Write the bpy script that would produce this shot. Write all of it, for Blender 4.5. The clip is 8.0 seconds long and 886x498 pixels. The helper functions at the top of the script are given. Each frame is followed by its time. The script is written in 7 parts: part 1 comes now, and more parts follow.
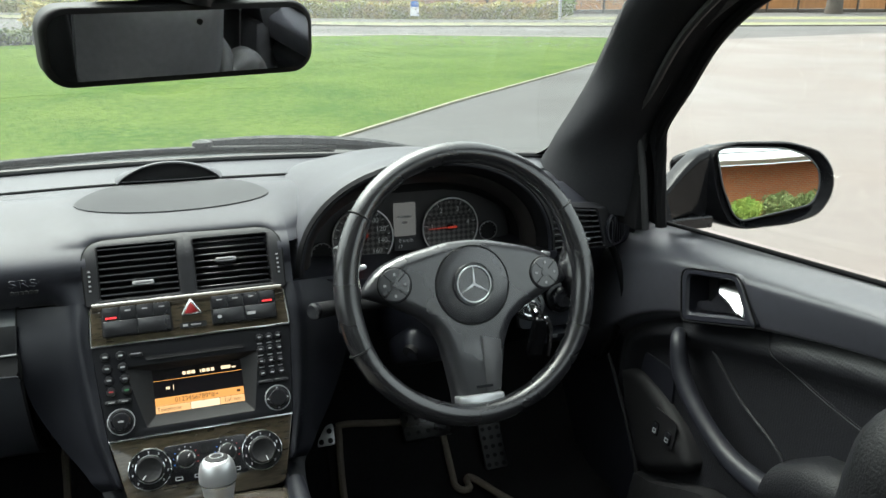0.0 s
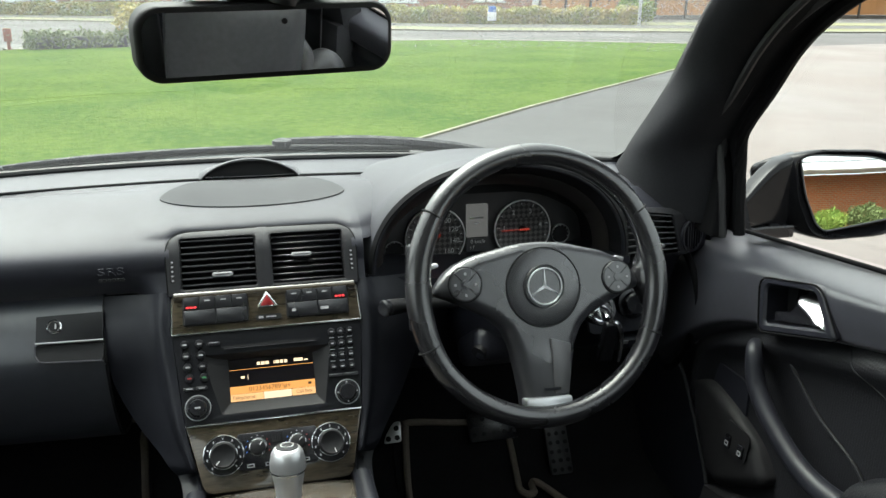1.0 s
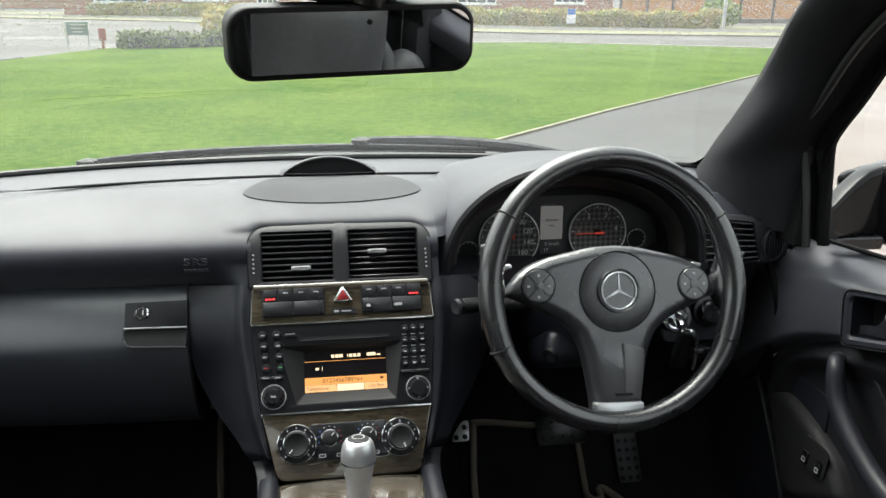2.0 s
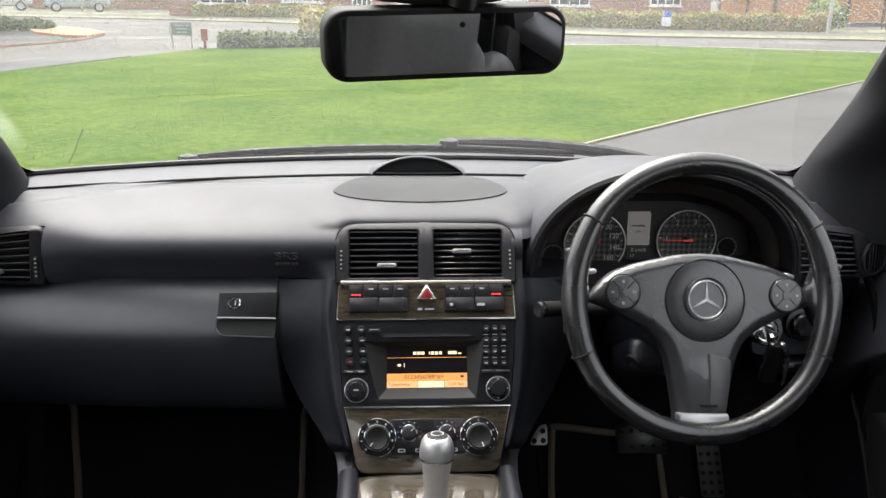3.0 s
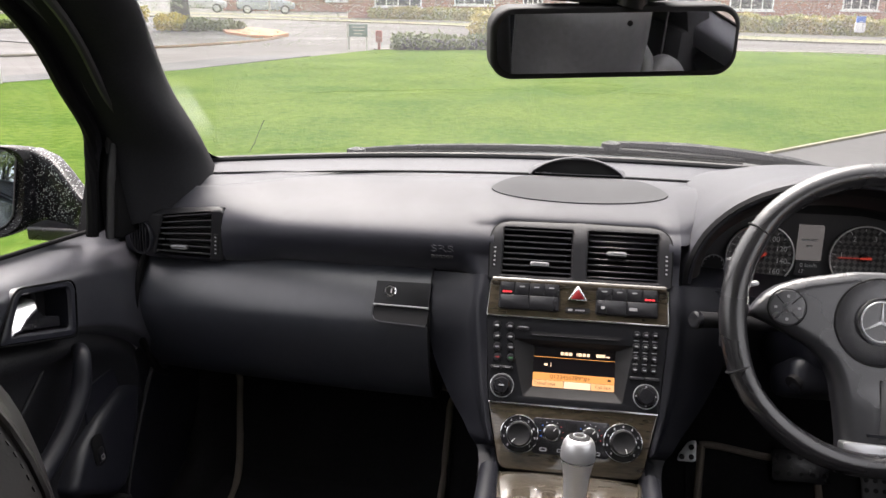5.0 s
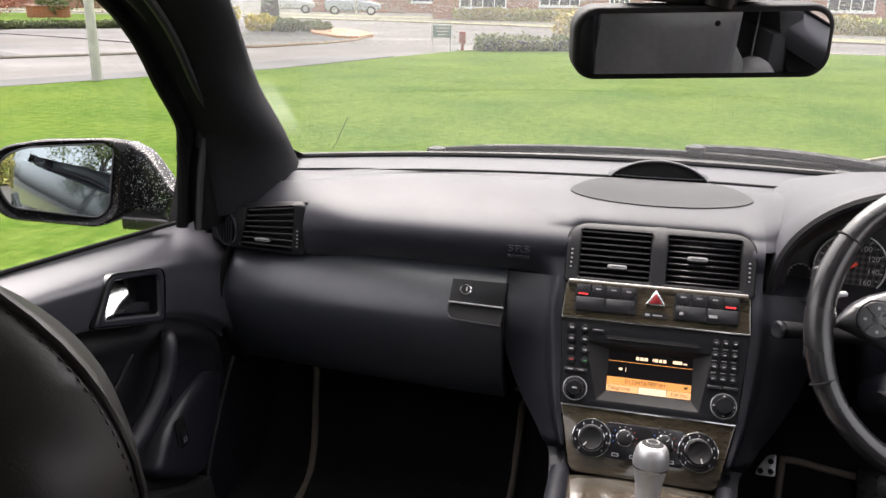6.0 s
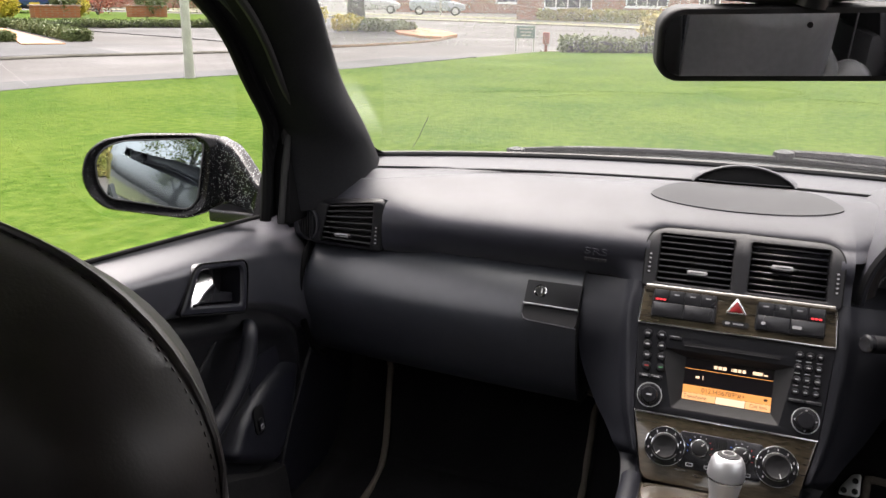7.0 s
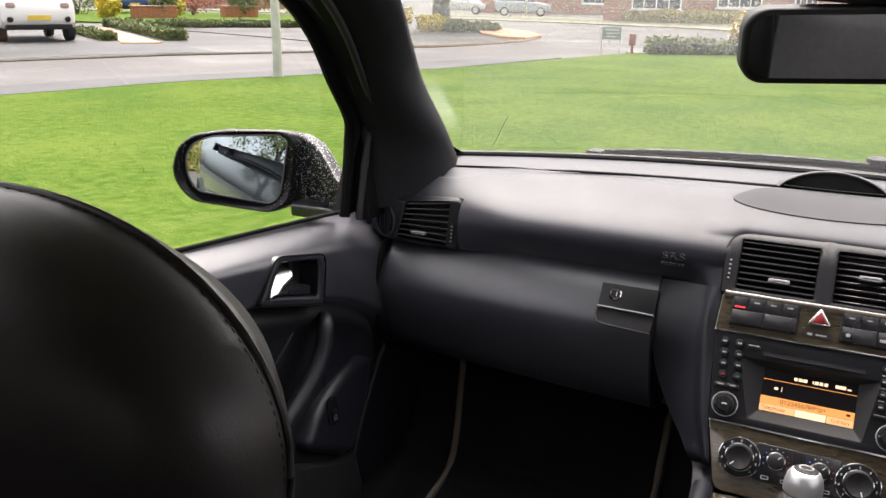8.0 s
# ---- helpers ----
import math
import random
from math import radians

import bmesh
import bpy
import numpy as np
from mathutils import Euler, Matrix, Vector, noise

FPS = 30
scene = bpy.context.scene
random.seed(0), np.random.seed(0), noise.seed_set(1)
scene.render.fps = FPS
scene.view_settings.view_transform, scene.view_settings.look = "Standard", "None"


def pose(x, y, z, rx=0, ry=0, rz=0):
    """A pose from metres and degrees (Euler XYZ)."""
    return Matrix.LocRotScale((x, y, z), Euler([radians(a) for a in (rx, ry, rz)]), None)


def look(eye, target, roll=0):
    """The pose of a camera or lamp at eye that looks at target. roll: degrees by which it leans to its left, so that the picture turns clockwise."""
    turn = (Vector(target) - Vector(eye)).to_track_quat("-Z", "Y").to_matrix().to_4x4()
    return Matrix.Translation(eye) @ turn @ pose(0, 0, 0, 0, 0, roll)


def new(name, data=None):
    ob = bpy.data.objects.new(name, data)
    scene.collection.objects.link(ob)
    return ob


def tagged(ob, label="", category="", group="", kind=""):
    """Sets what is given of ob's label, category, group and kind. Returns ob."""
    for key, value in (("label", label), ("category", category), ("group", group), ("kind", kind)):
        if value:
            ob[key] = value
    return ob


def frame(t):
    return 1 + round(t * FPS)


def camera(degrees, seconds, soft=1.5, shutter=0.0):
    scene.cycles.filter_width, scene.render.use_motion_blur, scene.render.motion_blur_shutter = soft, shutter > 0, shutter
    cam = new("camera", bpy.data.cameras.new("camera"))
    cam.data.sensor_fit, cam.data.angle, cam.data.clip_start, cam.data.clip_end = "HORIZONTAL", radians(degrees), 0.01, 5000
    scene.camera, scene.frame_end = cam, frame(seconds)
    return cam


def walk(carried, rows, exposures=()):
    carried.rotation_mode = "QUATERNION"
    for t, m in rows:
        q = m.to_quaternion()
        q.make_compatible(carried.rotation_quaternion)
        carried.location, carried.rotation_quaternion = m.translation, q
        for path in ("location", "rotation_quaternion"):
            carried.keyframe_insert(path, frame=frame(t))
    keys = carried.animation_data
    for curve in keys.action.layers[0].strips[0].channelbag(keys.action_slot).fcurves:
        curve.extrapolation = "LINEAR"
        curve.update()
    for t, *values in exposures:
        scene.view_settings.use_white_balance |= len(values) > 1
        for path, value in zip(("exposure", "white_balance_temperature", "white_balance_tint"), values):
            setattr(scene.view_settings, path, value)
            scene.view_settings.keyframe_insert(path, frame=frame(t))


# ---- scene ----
from mathutils import geometry

cam = camera(57.5, 8.0)
PATH = [
    (0, pose(-0.027, 0.0232, 1.1546, 72.214, -0.431, -19.922)),
    (0.5, pose(-0.0284, 0.0195, 1.1534, 72.375, -0.44, -17.509)),
    (1, pose(-0.0302, 0.0174, 1.1506, 72.501, -0.486, -14.652)),
    (1.5, pose(-0.0333, 0.0141, 1.1497, 72.562, -0.576, -12.102)),
    (3, pose(-0.0372, 0.0027, 1.1512, 72.654, -0.669, -3.062)),
    (3.5, pose(-0.0365, 0, 1.15, 72.665, -0.7, 0)),
    (4, pose(-0.0363, -0.0032, 1.1483, 72.679, -0.736, 2.866)),
    (4.5, pose(-0.0353, -0.0062, 1.1473, 72.708, -0.746, 5.674)),
    (6, pose(-0.0318, -0.014, 1.1451, 72.742, -0.759, 14.244)),
    (6.5, pose(-0.0313, -0.0165, 1.1443, 72.702, -0.755, 17.121)),
    (7, pose(-0.0292, -0.0185, 1.1451, 72.7, -0.786, 19.97)),
    (7.5, pose(-0.0268, -0.0206, 1.1458, 72.697, -0.799, 22.843)),
    (8, pose(-0.0219, -0.0236, 1.1448, 72.671, -0.76, 25.752)),
]
walk(cam, PATH, [(0.0, 2.52, 6330, 1), (1.5, 2.51, 6430, 4), (3.5, 2.54, 6680, 15.5), (6.0, 2.55, 6800, 19), (8.0, 2.53, 6850, 19.5)])

# ---- daylight: bright overcast, wet day ----
world = bpy.data.worlds.new("overcast_sky")
world.use_nodes = True
scene.world = world
wn = world.node_tree.nodes
wl = world.node_tree.links
sky = wn.new("ShaderNodeTexSky")
sky.sky_type = "NISHITA"
sky.sun_disc = False
sky.sun_elevation = radians(62)
sky.sun_rotation = radians(-25)
sky.air_density, sky.dust_density, sky.ozone_density = 1.0, 6.0, 1.0
grey = wn.new("ShaderNodeHueSaturation")
grey.inputs["Saturation"].default_value = 0.18
wl.new(sky.outputs[0], grey.inputs["Color"])
wl.new(grey.outputs[0], wn["Background"].inputs["Color"])
wn["Background"].inputs["Strength"].default_value = 0.15

sun_data = bpy.data.lights.new("sun", "SUN")
sun_data.energy, sun_data.angle, sun_data.color = 0.75, radians(50), (1.0, 0.97, 0.92)
sun = new("sun", sun_data)
sun.matrix_basis = look((-4.0, 8.5, 17.5), (0, 0, 0))

# ---- materials ----
def material(name, base, rough=0.5, metal=0.0, vary=0.15, scale=30.0, coarse=3.0, bump=0.1, bump_scale=300.0,
             second=None, spec=0.5, coat=0.0, stretch=(1, 1, 1), rough_vary=0.1, sheen=0.0, soft=0.25):
    """Base colour with fine and coarse variation, a fine relief and uneven gloss, in metres of the place."""
    m = bpy.data.materials.new(name)
    m.use_nodes = True
    n, l = m.node_tree.nodes, m.node_tree.links
    b = n["Principled BSDF"]
    geo = n.new("ShaderNodeNewGeometry")
    mp = n.new("ShaderNodeMapping")
    mp.inputs["Scale"].default_value = stretch
    l.new(geo.outputs["Position"], mp.inputs["Vector"])
    fine, wide = n.new("ShaderNodeTexNoise"), n.new("ShaderNodeTexNoise")
    for t, s in ((fine, scale), (wide, coarse)):
        t.inputs["Scale"].default_value = s
        t.inputs["Detail"].default_value = 5
        l.new(mp.outputs[0], t.inputs["Vector"])
    mix = n.new("ShaderNodeMix")
    mix.data_type = "RGBA"
    c2 = second or tuple(c * (1 - vary) for c in base)
    c1 = base if second else tuple(min(1, c * (1 + vary)) for c in base)
    mix.inputs["A"].default_value, mix.inputs["B"].default_value = (*c1, 1), (*c2, 1)
    add = n.new("ShaderNodeMath")
    add.operation = "ADD"
    l.new(fine.outputs["Fac"], add.inputs[0])
    l.new(wide.outputs["Fac"], add.inputs[1])
    ramp = n.new("ShaderNodeMapRange")
    ramp.inputs["From Min"].default_value, ramp.inputs["From Max"].default_value = 1 - soft, 1 + soft
    l.new(add.outputs[0], ramp.inputs["Value"])
    l.new(ramp.outputs[0], mix.inputs["Factor"])
    l.new(mix.outputs["Result"], b.inputs["Base Color"])
    rr = n.new("ShaderNodeMapRange")
    rr.inputs["From Min"].default_value, rr.inputs["From Max"].default_value = 0.3, 0.7
    rr.inputs["To Min"].default_value, rr.inputs["To Max"].default_value = max(0.02, rough - rough_vary * rough), min(1, rough + rough_vary * rough)
    l.new(wide.outputs["Fac"], rr.inputs["Value"])
    l.new(rr.outputs[0], b.inputs["Roughness"])
    b.inputs["Metallic"].default_value = metal
    b.inputs["Specular IOR Level"].default_value = spec
    b.inputs["Coat Weight"].default_value = coat
    b.inputs["Sheen Weight"].default_value, b.inputs["Sheen Roughness"].default_value = sheen, 0.45
    if bump:
        grain = n.new("ShaderNodeTexNoise")
        grain.inputs["Scale"].default_value = bump_scale
        grain.inputs["Detail"].default_value = 3
        l.new(mp.outputs[0], grain.inputs["Vector"])
        bp = n.new("ShaderNodeBump")
        bp.inputs["Strength"].default_value = bump
        bp.inputs["Distance"].default_value = 0.5 / bump_scale
        l.new(grain.outputs["Fac"], bp.inputs["Height"])
        l.new(bp.outputs[0], b.inputs["Normal"])
    return m


def glow(name, color, strength):
    m = bpy.data.materials.new(name)
    m.use_nodes = True
    b = m.node_tree.nodes["Principled BSDF"]
    b.inputs["Base Color"].default_value = (0.01, 0.01, 0.01, 1)
    b.inputs["Roughness"].default_value = 0.3
    b.inputs["Emission Color"].default_value = (*color, 1)
    b.inputs["Emission Strength"].default_value = strength
    return m


def clear_glass(name, tint=(1, 1, 1), gloss=0.06, rough=0.0, film=0.0, ior=1.2):
    """A thin pane: it lets light straight through and mirrors a little of it."""
    m = bpy.data.materials.new(name)
    m.use_nodes = True
    n, l = m.node_tree.nodes, m.node_tree.links
    n.remove(n["Principled BSDF"])
    tr, gl, mx, fr = n.new("ShaderNodeBsdfTransparent"), n.new("ShaderNodeBsdfGlossy"), n.new("ShaderNodeMixShader"), n.new("ShaderNodeFresnel")
    tr.inputs["Color"].default_value = (*tint, 1)
    gl.inputs["Roughness"].default_value = rough
    fr.inputs["IOR"].default_value = ior
    mul = n.new("ShaderNodeMath")
    mul.operation = "MULTIPLY"
    mul.inputs[1].default_value = gloss * 10
    l.new(fr.outputs[0], mul.inputs[0])
    l.new(mul.outputs[0], mx.inputs[0])
    l.new(tr.outputs[0], mx.inputs[1])
    l.new(gl.outputs[0], mx.inputs[2])
    l.new(mx.outputs[0], n["Material Output"].inputs["Surface"])
    if film:
        # a thin wet, dusty film, thicker in the unwiped margin by the passenger pillar
        geo, sep, rim = n.new("ShaderNodeNewGeometry"), n.new("ShaderNodeSeparateXYZ"), n.new("ShaderNodeMapRange")
        rim.interpolation_type = "SMOOTHSTEP"
        rim.inputs["From Min"].default_value, rim.inputs["From Max"].default_value = 0.042, 0.027
        rim.inputs["To Min"].default_value, rim.inputs["To Max"].default_value = 0.0, 0.06
        slope, shift, low, high, lens = n.new("ShaderNodeMath"), n.new("ShaderNodeMath"), n.new("ShaderNodeMapRange"), n.new("ShaderNodeMapRange"), n.new("ShaderNodeMath")
        slope.operation, lens.operation = "MULTIPLY_ADD", "MULTIPLY"
        slope.inputs[1].default_value = -0.295
        shift.inputs[1].default_value = 0.926
        low.inputs["From Min"].default_value, low.inputs["From Max"].default_value = 0.905, 0.945
        high.inputs["From Min"].default_value, high.inputs["From Max"].default_value = 1.03, 0.99
        noise = n.new("ShaderNodeTexNoise")
        noise.inputs["Scale"].default_value, noise.inputs["Detail"].default_value = 14, 5
        slope_fade = n.new("ShaderNodeMath")
        slope_fade.operation = "MULTIPLY"
        patch, both, df, film_mix = n.new("ShaderNodeMath"), n.new("ShaderNodeMath"), n.new("ShaderNodeBsdfTranslucent"), n.new("ShaderNodeMixShader")
        patch.operation, both.operation = "MULTIPLY", "ADD"
        df.inputs["Color"].default_value = (0.9, 0.92, 0.92, 1)
        l.new(geo.outputs["Position"], sep.inputs[0])
        l.new(geo.outputs["Position"], noise.inputs["Vector"])
        l.new(sep.outputs["Z"], slope.inputs[0])
        l.new(sep.outputs["X"], slope.inputs[2])
        l.new(slope.outputs[0], shift.inputs[0])
        l.new(shift.outputs[0], rim.inputs["Value"])
        l.new(sep.outputs["Z"], low.inputs["Value"])
        l.new(sep.outputs["Z"], high.inputs["Value"])
        l.new(low.outputs[0], lens.inputs[0])
        l.new(high.outputs[0], lens.inputs[1])
        l.new(lens.outputs[0], slope_fade.inputs[0])
        l.new(rim.outputs[0], slope_fade.inputs[1])
        l.new(slope_fade.outputs[0], patch.inputs[0])
        l.new(noise.outputs["Fac"], patch.inputs[1])
        l.new(patch.outputs[0], both.inputs[0])
        haze = n.new("ShaderNodeMapRange")
        haze.interpolation_type = "SMOOTHSTEP"
        haze.inputs["From Min"].default_value, haze.inputs["From Max"].default_value = 1.03, 1.13
        haze.inputs["To Min"].default_value, haze.inputs["To Max"].default_value = film, film + 0.014
        l.new(sep.outputs["Z"], haze.inputs["Value"])
        l.new(haze.outputs[0], both.inputs[1])
        l.new(both.outputs[0], film_mix.inputs[0])
        l.new(mx.outputs[0], film_mix.inputs[1])
        l.new(df.outputs[0], film_mix.inputs[2])
        l.new(film_mix.outputs[0], n["Material Output"].inputs["Surface"])
    return m


def mirror_glass(name, tint):
    m = bpy.data.materials.new(name)
    m.use_nodes = True
    b = m.node_tree.nodes["Principled BSDF"]
    b.inputs["Base Color"].default_value = (*tint, 1)
    b.inputs["Metallic"].default_value = 1
    b.inputs["Roughness"].default_value = 0.015
    return m


M_PAD = material("dash_soft_plastic", (0.01715, 0.018, 0.025536), 0.55, scale=60, coarse=4, bump=0.2, bump_scale=900, spec=0.36, sheen=0.1)
M_TRIM = material("black_grained_plastic", (0.01274, 0.0135, 0.01848), 0.38, scale=60, coarse=5, bump=0.2, bump_scale=900)
M_PANEL = material("console_side_plastic", (0.01078, 0.0115, 0.01512), 0.42, scale=60, coarse=5, bump=0.2, bump_scale=900, spec=0.25)
M_VENT = material("vent_panel_plastic", (0.0085, 0.0087, 0.0105), 0.5, scale=60, coarse=5, bump=0.15, bump_scale=900, spec=0.3)
M_DARK = material("matt_black_plastic", (0.010, 0.010, 0.011), 0.6, scale=40, coarse=6, bump=0.05, spec=0.25)
M_SPOKE = material("spoke_plastic", (0.0235, 0.024, 0.027), 0.29, scale=60, coarse=5, bump=0.12, bump_scale=900, spec=1.0)
M_HEAD = material("headrest_leather", (0.0165, 0.0138, 0.0148), 0.4, scale=90, coarse=6, bump=0.13, bump_scale=800, spec=0.55)
M_GLOVE = material("glovebox_plastic", (0.031, 0.0335, 0.042), 0.38, scale=60, coarse=5, bump=0.12, bump_scale=900, spec=1.0)
M_BEZEL = material("dial_bezel_plastic", (0.022, 0.019, 0.0175), 0.4, scale=60, coarse=5, bump=0.1, bump_scale=900)
M_FACE = material("radio_faceplate", (0.0062, 0.0065, 0.0082), 0.36, scale=40, coarse=6, bump=0.05, spec=0.25)
M_BOLSTER = material("bolster_leather", (0.006076, 0.0064, 0.007616), 0.5, scale=90, coarse=8, bump=0.6, bump_scale=360, spec=0.22)
M_INSERT = material("satin_grey_facet", (0.085, 0.085, 0.089), 0.36, 0.2, vary=0.06, bump=0.03)
M_SATIN = material("satin_black_plastic", (0.00833, 0.0085, 0.010304), 0.27, scale=40, coarse=6, bump=0.04)
M_GREY = material("grey_speaker_mesh", (0.05, 0.051, 0.054), 0.75, scale=900, coarse=5, bump=0.06, bump_scale=2500, spec=0.15, vary=0.06)
M_LEATHER = material("black_leather", (0.010, 0.0102, 0.0104), 0.36, scale=90, coarse=6, bump=0.2, bump_scale=1400)
M_WHEEL = material("worn_black_leather", (0.0115, 0.0115, 0.013), 0.26, scale=120, coarse=8, bump=0.12, bump_scale=900, rough_vary=0.3, spec=1.0)
M_HIDE = material("door_leather", (0.0112, 0.0116, 0.0135), 0.42, scale=90, coarse=6, bump=0.35, bump_scale=420, spec=0.4)
hide_nodes, hide_links = M_HIDE.node_tree.nodes, M_HIDE.node_tree.links
pits = hide_nodes.new("ShaderNodeTexVoronoi")
pits.inputs["Scale"].default_value, pits.inputs["Randomness"].default_value = 230, 0.25
pit_bump = hide_nodes.new("ShaderNodeBump")
pit_bump.inputs["Strength"].default_value, pit_bump.inputs["Distance"].default_value = 0.22, 0.0012
hide_links.new(hide_nodes["Mapping"].outputs[0], pits.inputs["Vector"])
hide_links.new(pits.outputs["Distance"], pit_bump.inputs["Height"])
hide_links.new(hide_nodes["Bump"].outputs[0], pit_bump.inputs["Normal"])
hide_links.new(pit_bump.outputs[0], hide_nodes["Principled BSDF"].inputs["Normal"])
M_VINYL = material("door_vinyl", (0.02548, 0.0265, 0.03304), 0.34, scale=90, coarse=4, bump=0.25, bump_scale=900, sheen=0.08, spec=0.5)
M_CHROME = material("polished_chrome", (0.82, 0.83, 0.84), 0.12, 1.0, vary=0.03, bump=0)
M_RING = material("silver_dial_ring", (0.75, 0.75, 0.75), 0.35, 0.3, vary=0.03, bump=0)
M_SILVER = material("satin_silver", (0.55, 0.56, 0.57), 0.38, 0.85, vary=0.05, bump=0.02, bump_scale=600)
M_GUN = material("dark_satin_insert", (0.05, 0.05, 0.053), 0.4, 0.2, vary=0.08, bump=0.03)
M_WOOD = material("dark_olive_wood", (0.066, 0.053, 0.036), 0.1, scale=60, coarse=14, bump=0.0, second=(0.022, 0.018, 0.0125),
                  coat=0.6, stretch=(1, 3, 6))
M_LID = material("lacquered_dark_wood", (0.05, 0.043, 0.033), 0.06, vary=0.1, scale=60, coarse=9, bump=0.0, coat=1.0, spec=0.9, stretch=(1, 3, 6))
M_CARPET = material("black_carpet", (0.015, 0.015, 0.016), 0.95, scale=200, coarse=10, bump=0.6, bump_scale=900, spec=0.1)
M_PIPING = material("beige_mat_binding", (0.19, 0.165, 0.135), 0.85, scale=300, coarse=20, bump=0.4, bump_scale=900, spec=0.2)
M_RUBBER = material("black_rubber", (0.014, 0.014, 0.015), 0.6, scale=60, coarse=8, bump=0.1)
M_WIPER = material("wet_wiper_rubber", (0.006, 0.007, 0.009), 0.45, scale=260, coarse=40, bump=1.0, bump_scale=200, spec=0.2, rough_vary=0.5)
M_PILLAR = material("pillar_fabric", (0.017, 0.0175, 0.0195), 0.9, scale=300, coarse=5, bump=0.3, bump_scale=1200, spec=0.1)
M_LINER = material("headlining_fabric", (0.62, 0.62, 0.6), 0.9, scale=300, coarse=5, bump=0.3, bump_scale=1200, spec=0.2)
M_PAINT = material("wet_black_car_paint", (0.012, 0.013, 0.015), 0.12, scale=50, coarse=5, bump=0.0, coat=1.0)
M_COWL = material("wet_dark_cowl", (0.05, 0.056, 0.06), 0.6, scale=150, coarse=12, bump=0.5, bump_scale=300, spec=0.25)
# paler copy of the black seat leather, with the light on it painted in
M_SEATLIT = material("lit_black_leather", (0.06, 0.06, 0.062), 0.45, scale=90, coarse=6, bump=0.2, bump_scale=1100)
M_BONNET = material("rain_beaded_paint", (0.02, 0.022, 0.024), 0.3, scale=150, coarse=12, bump=0.6, bump_scale=220, spec=0.35)
M_WHITE = material("white_print", (0.6, 0.6, 0.6), 0.5, bump=0)
M_DIM = material("grey_print", (0.3, 0.3, 0.31), 0.5, bump=0)
M_EMBOSS = material("embossed_mark", (0.028, 0.028, 0.029), 0.5, bump=0)
M_RED = material("red_plastic", (0.17, 0.01, 0.012), 0.3, bump=0.02)
M_GLASS = clear_glass("windscreen_glass", (0.72, 0.75, 0.715), 0.012, film=0.012)
M_SIDEGLASS = clear_glass("side_window_glass", (0.82, 0.84, 0.815), 0.09, ior=1.42)
M_FLAP = material("bright_satin_chrome", (0.92, 0.92, 0.92), 0.2, 1.0, vary=0.03, bump=0)
M_REARGLASS = clear_glass("tinted_rear_glass", (0.75, 0.78, 0.77), 0.09)
M_SAIL = material("black_corner_trim", (0.006, 0.006, 0.0065), 0.7, bump=0.05, spec=0.06)
M_SHELL = material("wet_black_mirror_shell", (0.006, 0.006, 0.0068), 0.14, scale=150, coarse=12, bump=0.04, bump_scale=260, spec=0.13)
M_TAB = material("grey_metal_tab", (0.26, 0.26, 0.265), 0.4, 0.7, vary=0.05, bump=0)
M_MIRROR = mirror_glass("dimmed_mirror", (0.8, 0.81, 0.82))
M_SIDE_MIRROR = mirror_glass("side_mirror_glass", (0.86, 0.9, 0.92))
M_BLUE_MIRROR = mirror_glass("blue_tinted_mirror_glass", (0.5, 0.59, 0.63))
M_REDGLOW = glow("red_lamp", (1.0, 0.05, 0.06), 0.36)
M_AMBER = glow("amber_screen_bar", (1.0, 0.44, 0.12), 0.2)
M_AMBER2 = glow("pale_amber_screen_bar", (1.0, 0.55, 0.24), 0.22)
M_AMBERTXT = glow("amber_screen_text", (1.0, 0.76, 0.5), 0.24)
M_SCREEN = material("dark_display_glass", (0.008, 0.007, 0.009), 0.15, bump=0)
M_LCD = glow("cluster_display", (0.34, 0.33, 0.32), 0.06)
M_NEEDLE = glow("orange_needle", (1.0, 0.1, 0.06), 0.06)


def checker(name, a, b, scale):
    m = material(name, a, 0.5, bump=0)
    n, l = m.node_tree.nodes, m.node_tree.links
    geo, mp, ch = n.new("ShaderNodeNewGeometry"), n.new("ShaderNodeMapping"), n.new("ShaderNodeTexChecker")
    mp.inputs["Rotation"].default_value = (0, radians(45), 0)
    ch.inputs["Scale"].default_value = scale
    ch.inputs["Color1"].default_value, ch.inputs["Color2"].default_value = (*a, 1), (*b, 1)
    l.new(geo.outputs["Position"], mp.inputs["Vector"])
    l.new(mp.outputs[0], ch.inputs["Vector"])
    l.new(ch.outputs["Color"], n["Principled BSDF"].inputs["Base Color"])
    return m


M_DIAL = checker("chequered_dial", (0.026, 0.025, 0.026), (0.115, 0.112, 0.11), 170)


# ---- building helpers ----
def thing(name, base, label, category, group="", kind=""):
    ob = new(name)
    ob.empty_display_size = 0.05
    ob.location = base
    return tagged(ob, label, category, group, kind)


def mesh_of(name, bm, mat, smooth=40):
    me = bpy.data.meshes.new(name)
    bm.normal_update()
    bm.to_mesh(me)
    bm.free()
    me.materials.append(mat)
    if smooth:
        me.polygons.foreach_set("use_smooth", [True] * len(me.polygons))
        me.set_sharp_from_angle(angle=radians(smooth))
    return me


def part(name, bm, mat, parent=None, label="", smooth=40):
    """ONE mesh object, its vertices in the place's own metres, under a thing or a part."""
    ob = new(name, mesh_of(name, bm, mat, smooth))
    if parent is not None:
        ob.parent = parent
        if parent.data is None:
            ob.matrix_parent_inverse = parent.matrix_basis.inverted()
    return tagged(ob, label)


